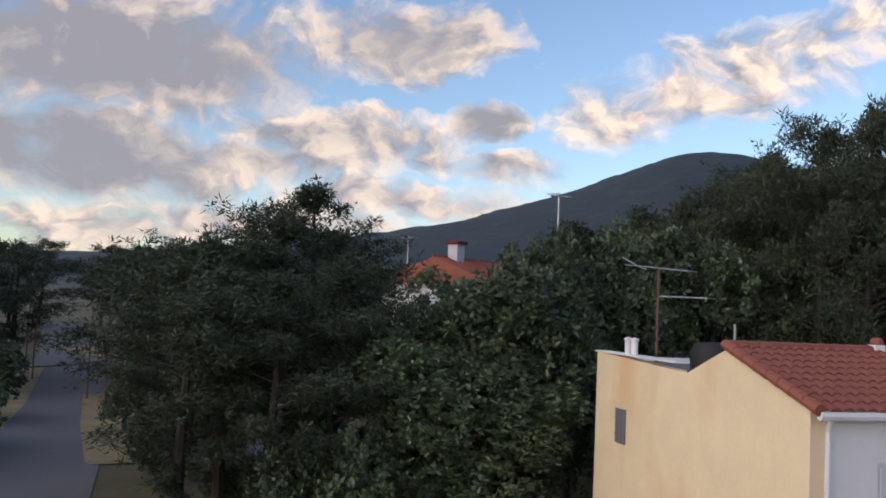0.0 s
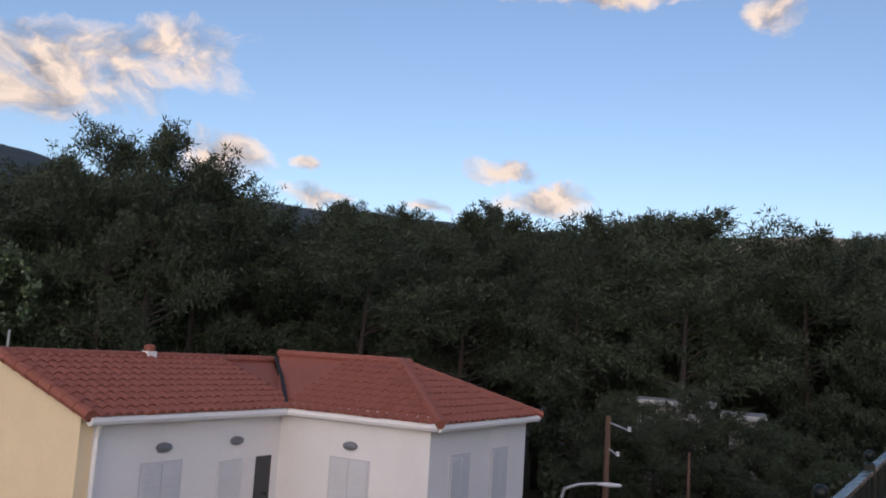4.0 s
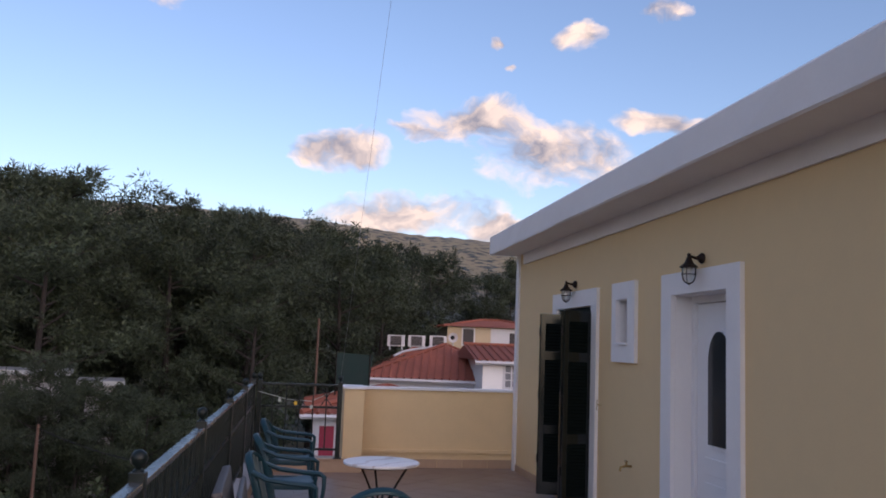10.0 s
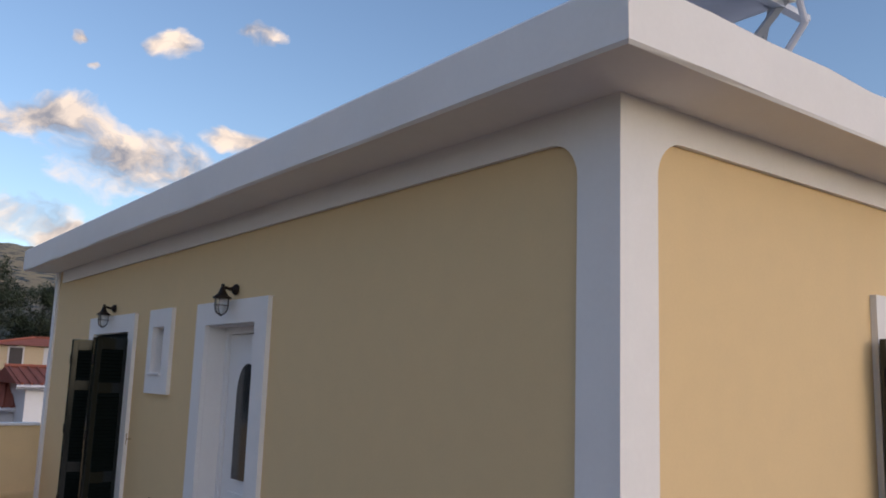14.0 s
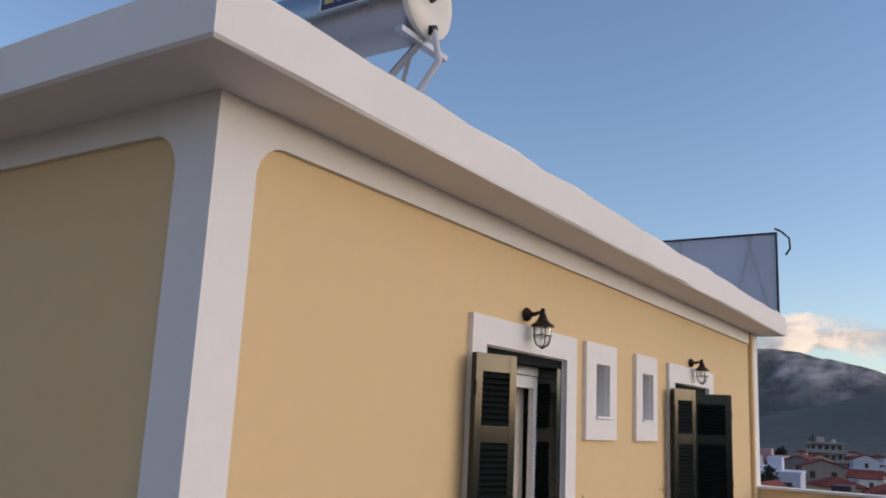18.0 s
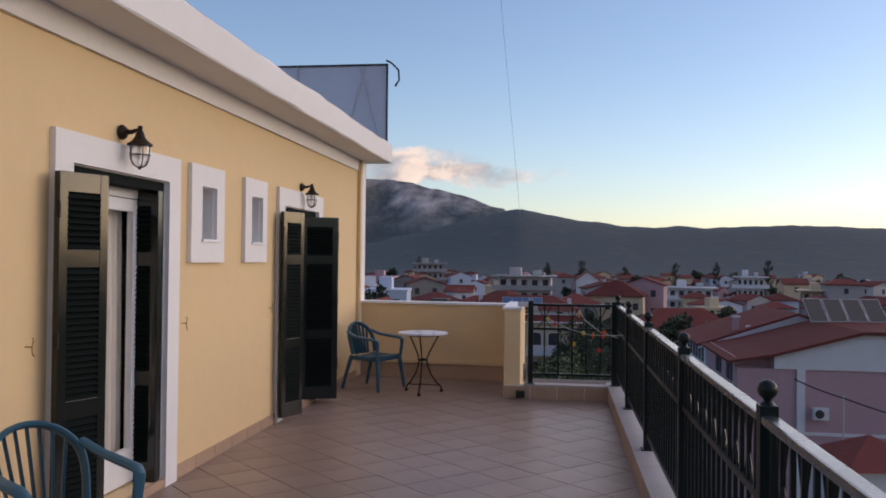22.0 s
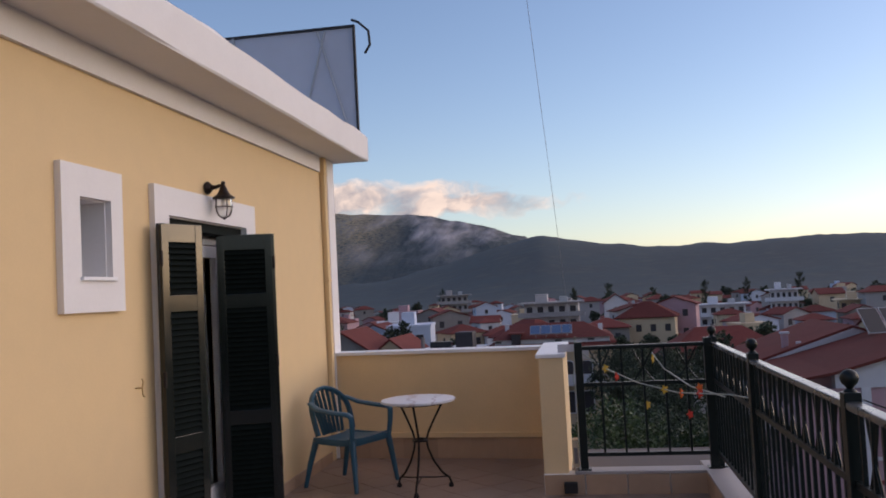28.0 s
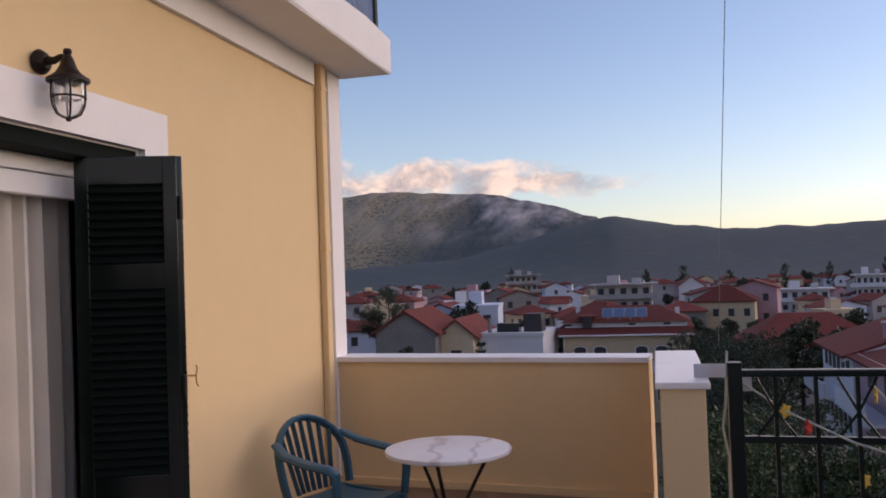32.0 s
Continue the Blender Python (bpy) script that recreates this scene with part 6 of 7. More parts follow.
def leafy_meshes(seed, height, spread, clumps, per, leaf, mat, low=0.12):
    """A broad tree: forked trunk, limbs and leaf clusters over an uneven crown."""
    rng = np.random.default_rng(seed)
    s = Shape()
    s.tube([(0, 0, 0), (0.05, 0.02, height * 0.2), (0.1, 0.0, height * 0.4)], [0.2, 0.16, 0.11], 8)
    lobes = []
    for i in range(17):
        q, k = 2.4 * i, rng.random()
        c = np.array([math.cos(q) * spread * 0.58 * (0.4 + 0.6 * k), math.sin(q) * spread * 0.58 * (0.4 + 0.6 * k), height * (low + 0.15 + 0.64 * rng.random())])
        lobes.append((c, spread * (0.20 + 0.13 * rng.random())))
        s.tube([(0.08, 0, height * 0.3), tuple(c * 0.5 + np.array([0, 0, height * 0.12])), tuple(c)], [0.08, 0.05, 0.02], 5)
    lobes.append((np.array([0, 0, height * 0.84]), spread * 0.25))
    cent = []
    while len(cent) < clumps:
        c, r = lobes[rng.integers(len(lobes))]
        d = rng.normal(size=3)
        d /= np.linalg.norm(d)
        p = c + d * r * (0.72 + 0.32 * rng.random()) * np.array([1, 1, 1.25])
        if p[2] > height * low:
            cent.append(p)
    v, f = spray(cent, 0.07, per, leaf, leaf * 0.24, rng, 0.05, 0.5, True)
    return s.mesh("trunk", bark), quick_mesh("crown", v, f, mat)


BROAD = [leafy_meshes(31 + k, 8.5, 3.6, 1900, 11, 0.21, leaves) for k in range(3)]
broad_label = "dense evergreen tree with clustered leathery leaves"
for i, (a, r, e, w) in enumerate(((161.8, 30, 0.2, 1.2), (159.6, 29, 1.4, 1.1), (157.3, 31, 3.4, 0.95), (152.5, 36, 3.6, 1.1), (165.6, 28, -2.2, 0.8), (148.5, 38, 3.6, 1.2), (145, 40, 3.2, 1.2), (163.2, 27, -3.5, 1.1), (157.8, 29, -0.5, 0.8), (142, 40, 2.5, 1.2), (153.8, 38, 3.9, 1.0), (160.2, 27.5, -4.5, 1.1))):
    k = (1.71 + math.tan(radians(e)) * r - G0) / 8.6
    tree("evergreen_tree", broad_label, BROAD[i % 3], pose(*heading(a, r, G0), 0, 0, 50 * i) @ Matrix.Diagonal((w, w, k, 1)), "evergreen trees by the house")

BUSHES = [leafy_meshes(51 + k, 4.0, 2.2, 620, 9, 0.22, leaves, 0.02) for k in range(2)]
for i, (a, r, e, w) in enumerate(((104.6, 39, -4.3, 1.0), (102.4, 38, -4.6, 1.0), (100.4, 39, -4.9, 0.8), (97.8, 38, -5.0, 1.0), (95.5, 36, -5.2, 1.0), (107, 38, -4.4, 1.1), (109.5, 37, -4.8, 1.0), (112, 38, -4.2, 1.1), (98.5, 31, -8.0, 0.9), (102, 29, -9.5, 0.9), (106.8, 28, -9.5, 0.9), (93.5, 41, -3.6, 1.0), (-169.0, 52, -4.2, 1.3), (-167.5, 44, -5.0, 1.3), (-165.5, 40, -5.6, 1.3), (-168.2, 62, -2.6, 1.4), (-176.8, 48, -5.6, 0.7), (-177.8, 58, -3.8, 1.0), (-178.5, 38, -8.0, 0.7), (177.0, 31, -10.2, 0.6), (175.0, 30, -11.0, 0.5), (179.5, 44, -4.5, 1.2), (172.0, 25, -9.0, 0.9), (169.5, 24, -9.5, 0.8))):
    k = (1.71 + math.tan(radians(e)) * r - G0) / 4.1
    tree("bush", "low dark green bush", BUSHES[i % 2], pose(*heading(a, r, G0), 0, 0, 70 * i) @ Matrix.Diagonal((w, w, k, 1)), "low bushes")

# ---- town houses ----
EYE_B = (2.77, -2.03)
house_bluish = surface("blue_white_render", (0.50, 0.55, 0.66), 0.85, grain=6, vary=0.1, bump=0.1, stain=0.2, stain_scale=0.6, each=0.1)
WINDOW = Shape().box(-0.45, 0.45, -0.05, 0.02, -0.6, 0.6).mesh("window", shutter_far)


def town_house(x, y, w, d, h, rot, wall_mat, kind="hip", label="", rise=None, floors=2, wins=3, base=None, head=True, near=False, group="town houses"):
    """A house with its walls, roof and windows; local front faces -y. kind: hip, gable or flat."""
    if base is None:
        base = G0 - town_drop(math.degrees(math.atan2(EYE_B[0] - x, y - EYE_B[1])), math.hypot(x - EYE_B[0], y - EYE_B[1]))
    t = thing("house", label or "small town house with a red tiled roof", "house", out(pose(x, y, base, 0, 0, rot)), group)
    part("wall", Shape().box(-w / 2, w / 2, -d / 2, d / 2, 0, h), wall_mat, t)
    o, up = 0.45, rise or min(w, d) * 0.2
    if kind == "hip":
        e = min(w, d) / 2 * 0.9
        a, b = w / 2 + o, d / 2 + o
        rx, ry = max(0.05, a - e - o), max(0.05, b - e - o)
        vs = [(-a, -b, h), (a, -b, h), (a, b, h), (-a, b, h), (-a, -b, h - 0.15), (a, -b, h - 0.15), (a, b, h - 0.15), (-a, b, h - 0.15), (-rx, -ry, h + up), (rx, -ry, h + up), (rx, ry, h + up), (-rx, ry, h + up)]
        fs = [(0, 1, 9, 8), (1, 2, 10, 9), (2, 3, 11, 10), (3, 0, 8, 11), (8, 9, 10, 11), (4, 7, 6, 5), (0, 4, 5, 1), (1, 5, 6, 2), (2, 6, 7, 3), (3, 7, 4, 0)]
        part("roof", Shape().add(vs, fs), roof_far, t)
    elif kind == "gable":
        part("gable", Shape().prism([(-w / 2, h), (w / 2, h), (0, h + up)], "y", -d / 2, d / 2), wall_mat, t)
        a, k = w / 2 + o, up / (w / 2)
        part("roof", Shape().prism([(-a, h - k * o + 0.02), (0, h + up + 0.02), (a, h - k * o + 0.02), (a, h - k * o + 0.2), (0, h + up + 0.2), (-a, h - k * o + 0.2)], "y", -d / 2 - 0.3, d / 2 + 0.3), roof_far, t)
    else:
        part("roof_edge", Shape().box(-w / 2 - 0.1, w / 2 + 0.1, -d / 2 - 0.1, d / 2 + 0.1, h, h + 0.35), wall_mat, t)
        if head:
            part("stair_head", Shape().box(-w * 0.2, w * 0.1, -d * 0.2, d * 0.2, h + 0.35, h + 1.9), wall_mat, t)
    fh = h / floors
    for f in range(floors):
        for i in range(wins):
            u = (i + 0.5) / wins * w - w / 2
            part("window", WINDOW, None, t, at=pose(u, -d / 2, fh * (f + 0.55)))
        for i in range(max(1, wins - 1)):
            u = (i + 0.5) / max(1, wins - 1) * d - d / 2
            part("window", WINDOW, None, t, at=pose(-w / 2, u, fh * (f + 0.55), 0, 0, -90))
    return t


def balcony_block(x, y, w, d, floors, rot, wall_mat, label):
    """A block of flats with white balcony slabs round each storey."""
    base = G0 - town_drop(math.degrees(math.atan2(EYE_B[0] - x, y - EYE_B[1])), math.hypot(x - EYE_B[0], y - EYE_B[1]))
    t = thing("apartment_block", label, "building", out(pose(x, y, base, 0, 0, rot)), "apartment blocks")
    fh = 2.75
    part("wall", Shape().box(-w / 2, w / 2, -d / 2, d / 2, 0, floors * fh), wall_mat, t)
    for f in range(1, floors + 1):
        part("balcony", Shape().box(-w / 2 - 1.2, w / 2 + 1.2, -d / 2 - 1.4, d / 2, f * fh - 0.1, f * fh + 0.12).box(-w / 2 - 1.2, w / 2 + 1.2, -d / 2 - 1.4, -d / 2 - 1.28, f * fh + 0.12, f * fh + (0.9 if f < floors else 0.2)), wall_mat, t, "rendered balcony")
        for i in range(5):
            part("window", WINDOW, None, t, at=pose((i + 0.5) / 5 * w - w / 2, -d / 2 - 0.02, f * fh - 1.5) @ Matrix.Diagonal((w / 8.5, 1, 1.3, 1)))
        for i in range(3):
            part("window", WINDOW, None, t, at=pose(-w / 2, (i + 0.5) / 3 * d - d / 2, f * fh - 1.5, 0, 0, -90) @ Matrix.Diagonal((1.6, 1, 1.5, 1)))
    part("stair_head", Shape().box(-w * 0.3, -w * 0.08, -d * 0.2, d * 0.3, floors * fh, floors * fh + 1.8), wall_mat, t)
    part("roof_tank", Shape().box(w * 0.15, w * 0.3, -1.0, 0.5, floors * fh, floors * fh + 1.2), galvanised, t)
    return t


# pink house with a white gable over the railing, and its rear wing
pk = thing("pink_house", "large pink house with white gable and red tiled roofs", "house", out(Matrix(), (14.0, 48.0, -3.0)))
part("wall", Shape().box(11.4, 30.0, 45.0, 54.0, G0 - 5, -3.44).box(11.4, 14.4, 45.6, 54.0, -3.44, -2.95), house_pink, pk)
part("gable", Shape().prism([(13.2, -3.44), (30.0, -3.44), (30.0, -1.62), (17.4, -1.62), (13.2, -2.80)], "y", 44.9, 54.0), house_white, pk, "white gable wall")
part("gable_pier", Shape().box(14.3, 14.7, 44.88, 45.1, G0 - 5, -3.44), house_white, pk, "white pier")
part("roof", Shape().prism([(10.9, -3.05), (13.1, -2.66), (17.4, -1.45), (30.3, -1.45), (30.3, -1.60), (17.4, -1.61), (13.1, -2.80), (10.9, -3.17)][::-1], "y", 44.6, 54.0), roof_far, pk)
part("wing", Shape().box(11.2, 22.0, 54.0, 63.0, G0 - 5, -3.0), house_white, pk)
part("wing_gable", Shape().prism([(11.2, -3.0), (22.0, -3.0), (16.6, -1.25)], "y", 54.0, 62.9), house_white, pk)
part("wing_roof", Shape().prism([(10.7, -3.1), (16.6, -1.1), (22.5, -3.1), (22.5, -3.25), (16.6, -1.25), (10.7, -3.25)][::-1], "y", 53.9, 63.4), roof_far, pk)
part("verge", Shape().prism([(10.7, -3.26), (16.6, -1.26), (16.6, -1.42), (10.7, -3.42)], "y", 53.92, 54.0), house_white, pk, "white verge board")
for y in (46.6, 47.6, 50.0, 51.0, 55.2, 56.5, 57.8, 59.1, 60.4, 61.7):
    for z in (-3.75, -6.7):
        part("window", WINDOW, None, pk, at=pose(11.4 if y < 54 else 11.2, y, z, 0, 0, -90) @ Matrix.Diagonal((0.75, 1, 0.95, 1)))
part("balcony", Shape().box(10.1, 11.4, 46.0, 53.0, -5.4, -5.25).box(10.1, 10.18, 46.0, 53.0, -5.25, -4.5), house_white, pk, "white balcony")
part("balcony", Shape().box(9.9, 11.2, 55.0, 62.0, -5.6, -5.45).box(9.9, 9.98, 55.0, 62.0, -5.45, -4.7), house_white, pk, "white balcony")
part("chimney", Shape().box(13.0, 13.35, 55.0, 55.35, -2.6, -1.5, 0.02), house_pink, pk)
part("chimney_cap", Shape().box(12.94, 13.41, 54.94, 55.41, -1.5, -1.4), house_white, pk)
part("chimney", Shape().box(13.7, 13.95, 54.6, 54.85, -2.4, -1.95, 0.02), house_white, pk)
part("air_conditioner", Shape().box(15.0, 15.75, 44.55, 44.9, -5.9, -5.3, 0.02), house_white, pk, "white outdoor unit")
part("fan_grille", Shape().lathe([(0.0, 0.0), (0.22, 0.0), (0.22, -0.02), (0.0, -0.02)], (15.3, 44.54, -5.6), 14, "y"), shutter_far, pk, "dark fan grille")
part("plinth_band", Shape().box(14.7, 30.0, 44.93, 45.0, -6.75, -6.6), house_white, pk, "pale plinth band")
shed = thing("shed", "small white outbuilding with a red pyramid roof", "shed", out(pose(13.6, 32.0, 0, 0, 0, 12)))
part("wall", Shape().box(-1.5, 1.5, -1.5, 1.5, G0 - 5, -5.25), house_white, shed)
part("roof", Shape().add([(-1.85, -1.85, -5.3), (1.85, -1.85, -5.3), (1.85, 1.85, -5.3), (-1.85, 1.85, -5.3), (0, 0, -4.35)], [(0, 1, 4), (1, 2, 4), (2, 3, 4), (3, 0, 4), (3, 2, 1, 0)]), roof_far, shed)
stand = thing("service_pole", "thin metal service pole carrying a cable", "pole", out(pose(14.2, 37.0, 0)))
part("shaft", Shape().tube([(0, 0, G0 - 5), (0, 0, -3.65)], 0.035, 6), galvanised, stand)
cable("overhead_cable", (12.6, 38.5, -3.2), (14.2, 37.0, -3.75), 0.05, "dark service cable to the pink house", 0.03)
cable("overhead_cable", (14.2, 37.0, -3.75), (19.0, 34.0, -4.75), 0.15, "dark service cable to the pink house", 0.03)


blue_glass = surface("blue_collector_glass", (0.10, 0.16, 0.28), 0.25, grain=3, vary=0.2, bump=0.0)


def collectors(x, y, z, n, turn, label, high=1.9, pane_mat=None):
    """A row of dark solar collectors on a roof, tilted back."""
    for k in range(n):
        t = thing("solar_collector", label, "solar collector", out(pose(x, y, z, 0, 0, turn)) @ pose(k * (1.12 if high > 1.5 else 0.98), 0, 0) @ Matrix.Diagonal((1 if high > 1.5 else 0.9, 1, 1, 1)), "rooftop solar collectors")
        part("case", Shape().box(-0.52, 0.52, -0.05, 0.0, 0.0, high).moved(Matrix.Rotation(radians(-48), 4, "X")), galvanised, t)
        part("pane", Shape().box(-0.48, 0.48, -0.065, -0.052, 0.05, high - 0.05).moved(Matrix.Rotation(radians(-48), 4, "X")), pane_mat or dark_glass, t)
        part("leg", Shape().tube([(0, high * 0.68, high * 0.64), (0, high * 0.68, -0.3)], 0.03, 5), galvanised, t)


collectors(17.2, 51.6, -1.42, 4, 6, "dark glazed solar collector on a red roof")
collectors(-3.0, 83.6, -2.25, 4, 0, "blue glazed solar collector on a red roof", 1.15, blue_glass)
# houses that can be told apart, from near to far
ch = thing("house", "cream house with stepped red roof and arched dark windows", "house", out(pose(-1.6, 88.5, 0, 0, 0, 1)), "town houses")
part("wall", Shape().box(-5.5, 5.5, -4.5, 4.5, G0 - 5.2, -3.7), house_cream, ch)
part("lower_roof", Shape().prism([(-5.0, -3.72), (-4.1, -3.1), (4.1, -3.1), (5.0, -3.72)], "x", -5.9, 5.9), roof_far, ch, "red eave roof")
part("gutter", Shape().tube([(-5.9, -5.02, -3.76), (5.9, -5.02, -3.76)], 0.08, 6), house_white, ch, "white gutter")
part("attic_wall", Shape().box(-5.3, 5.3, -4.0, 4.0, -3.1, -2.62), house_white, ch, "white attic wall")
part("upper_roof", Shape().add([(-5.7, -4.4, -2.66), (5.7, -4.4, -2.66), (5.7, 4.4, -2.66), (-5.7, 4.4, -2.66), (-3.4, 0, -1.35), (3.0, 0, -1.35)], [(0, 1, 5, 4), (1, 2, 5), (2, 3, 4, 5), (3, 0, 4), (3, 2, 1, 0)]), roof_far, ch)
part("dormer", Shape().box(-3.75, -2.9, -4.42, -2.0, -3.1, -2.15), shutter_far, ch, "dark dormer opening")
part("dormer_roof", Shape().box(-4.0, -2.6, -4.55, -1.9, -2.15, -2.02), roof_far, ch)
for x in (-5.0, 0.6, 3.6):
    part("attic_vent", Shape().box(x - 0.3, x + 0.3, -4.04, -3.99, -2.95, -2.78), shutter_far, ch)
for x in (-4.0, -2.25, 1.35, 3.05):
    arch_w = [(x - 0.5, -6.0), (x + 0.5, -6.0), (x + 0.5, -4.95), (x + 0.25, -4.8), (x - 0.25, -4.8), (x - 0.5, -4.95)]
    sw = part("window", Shape().prism([(x + (u - x) * 1.25, -5.3 + (z + 5.3) * 1.15) for u, z in arch_w], "y", -4.54, -4.49), house_white, ch)
    part("pane", Shape().prism(arch_w, "y", -4.58, -4.53), shutter_far, sw)
for x in (-4.0, -2.25, 1.35, 3.05):
    sw = part("window", Shape().box(x - 0.6, x + 0.6, -4.54, -4.49, -9.6, -7.5), house_white, ch)
    part("pane", Shape().box(x - 0.48, x + 0.48, -4.58, -4.53, -9.5, -7.6), shutter_far, sw)
part("balcony", Shape().box(0.4, 5.5, -5.7, -4.5, -6.95, -6.8).box(0.4, 5.5, -5.7, -5.62, -6.8, -6.0), house_white, ch, "white balcony")
part("downpipe", Shape().tube([(-5.4, -4.6, -3.8), (-5.4, -4.6, G0 - 5)], 0.06, 6), house_white, ch)
for x, y, h in ((4.6, -1.0, -1.6), (-4.5, 1.0, -1.4)):
    part("chimney", Shape().box(x - 0.2, x + 0.2, y - 0.2, y + 0.2, -2.6, h), house_white, ch)
town_house(-19.3, 80.0, 5.2, 9.0, 8.8, 0, house_grey, "gable", "bare concrete house with a red gable roof", 1.7, 2, 1)
town_house(-15.4, 82.0, 3.0, 9.0, 8.4, 0, house_cream, "gable", "narrow cream house with a red gable roof", 1.2, 2, 1)
fh = town_house(-10.7, 82.5, 5.6, 7.0, 8.0, -4, house_white, "flat", "pale grey flat roofed house with dark rooftop tanks", None, 2, 0, G0 - 4.95, head=False)
part("roof_tank", Shape().box(0.9, 2.5, -2.4, -0.6, 8.3, 9.9, 0.08), shutter_far, fh, "dark roof tank")
part("solar_panel", Shape().box(-1.4, 0.5, -2.6, -1.4, 8.3, 9.1), dark_glass, fh, "dark solar panel")
part("vent_pipe", Shape().tube([(-2.0, -2.8, 8.3), (-2.0, -2.8, 9.6)], 0.18, 8), house_grey, fh)
town_house(-20.5, 112.0, 5.4, 8.0, 9.6, 6, house_bluish, "flat", "pale blue white block with a flat roof", None, 3, 2, G0 - 5.0)
town_house(-26.5, 120.0, 6.0, 8.0, 8.6, 0, house_bluish, "gable", "pale house with a grey gable roof", 1.3, 2, 2, G0 - 5.0)
town_house(-24.0, 96.0, 7.0, 7.0, 7.9, 0, house_white, "hip", "white house with a dull red roof", 1.6, 2, 2, G0 - 5.0)
town_house(-5.0, 108.0, 6.0, 8.0, 8.0, 40, house_white, "hip", "white house with a red hipped roof", 2.0, 2, 2, G0 - 5.0)
town_house(7.5, 200.0, 5.0, 8.0, 10.2, 0, house_white, "gable", "white gabled house beside the flats", 1.8, 3, 1, G0 - 5.0)
town_house(15.5, 100.0, 13.0, 9.0, 5.6, 4, house_white, "hip", "long low white house with a red hipped roof", 3.0, 1, 4)
town_house(11.7, 158.0, 9.5, 9.0, 8.2, -8, house_cream, "hip", "yellow two storey house with a red hipped roof", 2.6, 2, 4)
town_house(29.0, 74.0, 9.0, 8.0, 6.4, 12, house_white, "hip", "white house with a red hipped roof", 2.2, 2, 3)
balcony_block(-5.9, 188.0, 11.0, 10.0, 4, 0, house_dull, "cream flats with white balconies")
balcony_block(33.5, 226.0, 10.5, 10.0, 3, -6, house_white, "white apartment block with long balconies")
balcony_block(50.0, 236.0, 6.5, 9.0, 4, -10, house_white, "tall white apartment block with balconies")
balcony_block(-43.0, 294.0, 9.0, 10.0, 5, 8, house_dull, "white block standing above the roofs")
balcony_block(62.0, 215.0, 9.0, 10.0, 3, -12, house_cream, "cream flats with white balconies")
trng = random.Random(9)
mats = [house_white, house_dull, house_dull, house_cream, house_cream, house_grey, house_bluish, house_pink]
rows = [98, 111, 125, 140, 156, 174, 194, 216, 242, 270, 302, 340, 385, 440, 500, 570]
for r in rows:
    a = -40 + trng.random() * 5
    while a < 24:
        step = math.degrees((7.5 + 6 * trng.random()) / r)
        a += step
        rr = r * (0.95 + 0.1 * trng.random())
        x, y = EYE_B[0] - math.sin(radians(a)) * rr, EYE_B[1] + math.cos(radians(a)) * rr
        if rr < 150 and -13 < a < 11:
            continue
        if trng.random() < 0.22 or r > 250 and trng.random() < 0.25:
            continue
        w, d = 5.0 + 3.5 * trng.random(), 5 + 3 * trng.random()
        q = trng.random()
        fl = (1 if q < 0.5 else 2) if rr < 120 else (1 if q < 0.12 else 2 if q < 0.68 else 3)
        kind = trng.choice(["hip", "hip", "gable", "gable", "flat"])
        town_house(x, y, w, d, fl * 2.9 + 0.2 + trng.random(), trng.choice([0, 0, 90, 15, -12, 30]), trng.choice(mats), kind,
                   {"flat": "flat roofed rendered town house"}.get(kind, "rendered town house with a red tiled roof"), None, fl, 1 if rr > 210 else 2, G0 - town_drop(a, rr))

# trees among the houses
TOWN = [leafy_meshes(61 + k, 7.0, 3.0, 420, 8, 0.40, needles) for k in range(2)]
for i in range(70):
    a, r = (-15 + 24 * trng.random(), 98 + 55 * trng.random()) if i < 40 else (-36 + 50 * trng.random(), 160 + 200 * trng.random())
    if i < 40 and -8 < a < -4 and r < 125:
        continue
    x, y = EYE_B[0] - math.sin(radians(a)) * r, EYE_B[1] + math.cos(radians(a)) * r
    k = 0.62 + 0.3 * trng.random()
    tree("garden_tree", "low dark green tree between the houses", TOWN[i % 2], pose(x, y, G0 - town_drop(a, r), 0, 0, 73 * i) @ Matrix.Diagonal((k * 1.1, k * 1.1, k, 1)), "town trees")
for i in range(95):
    a, r = -38 + 62 * trng.random(), 72 + 480 * trng.random()
    x, y = EYE_B[0] - math.sin(radians(a)) * r, EYE_B[1] + math.cos(radians(a)) * r
    k = (0.7 + 0.5 * trng.random()) * (1.0 if r < 260 else 1.35)
    tree("garden_tree", "dark green tree between the houses", TOWN[i % 2], pose(x, y, G0 - town_drop(a, r), 0, 0, 40 * i) @ Matrix.Diagonal((k, k, k, 1)), "town trees")
# tall dark tree and a tiered araucaria by the grey gable house
tree("pine_tree", "tall dark tree behind the grey gable house", PINES[1], pose(-27.5, 97.0, G0 - 5, 0, 0, 20) @ Matrix.Diagonal((0.8, 0.8, 0.93, 1)), "town trees")
tree("garden_tree", "dark round tree beside the red roofs", TOWN[1], pose(-21.0, 104.0, G0 - 5) @ Matrix.Diagonal((1.3, 1.3, 1.45, 1)), "town trees")
ar = thing("araucaria_tree", "tiered dark araucaria between the houses", "tree", out(pose(-12.2, 72.5, G0 - 4.9)), "town trees")
part("trunk", Shape().tube([(0, 0, 0), (0, 0, 7.9)], [0.14, 0.03], 7), bark, ar)
arng = np.random.default_rng(8)
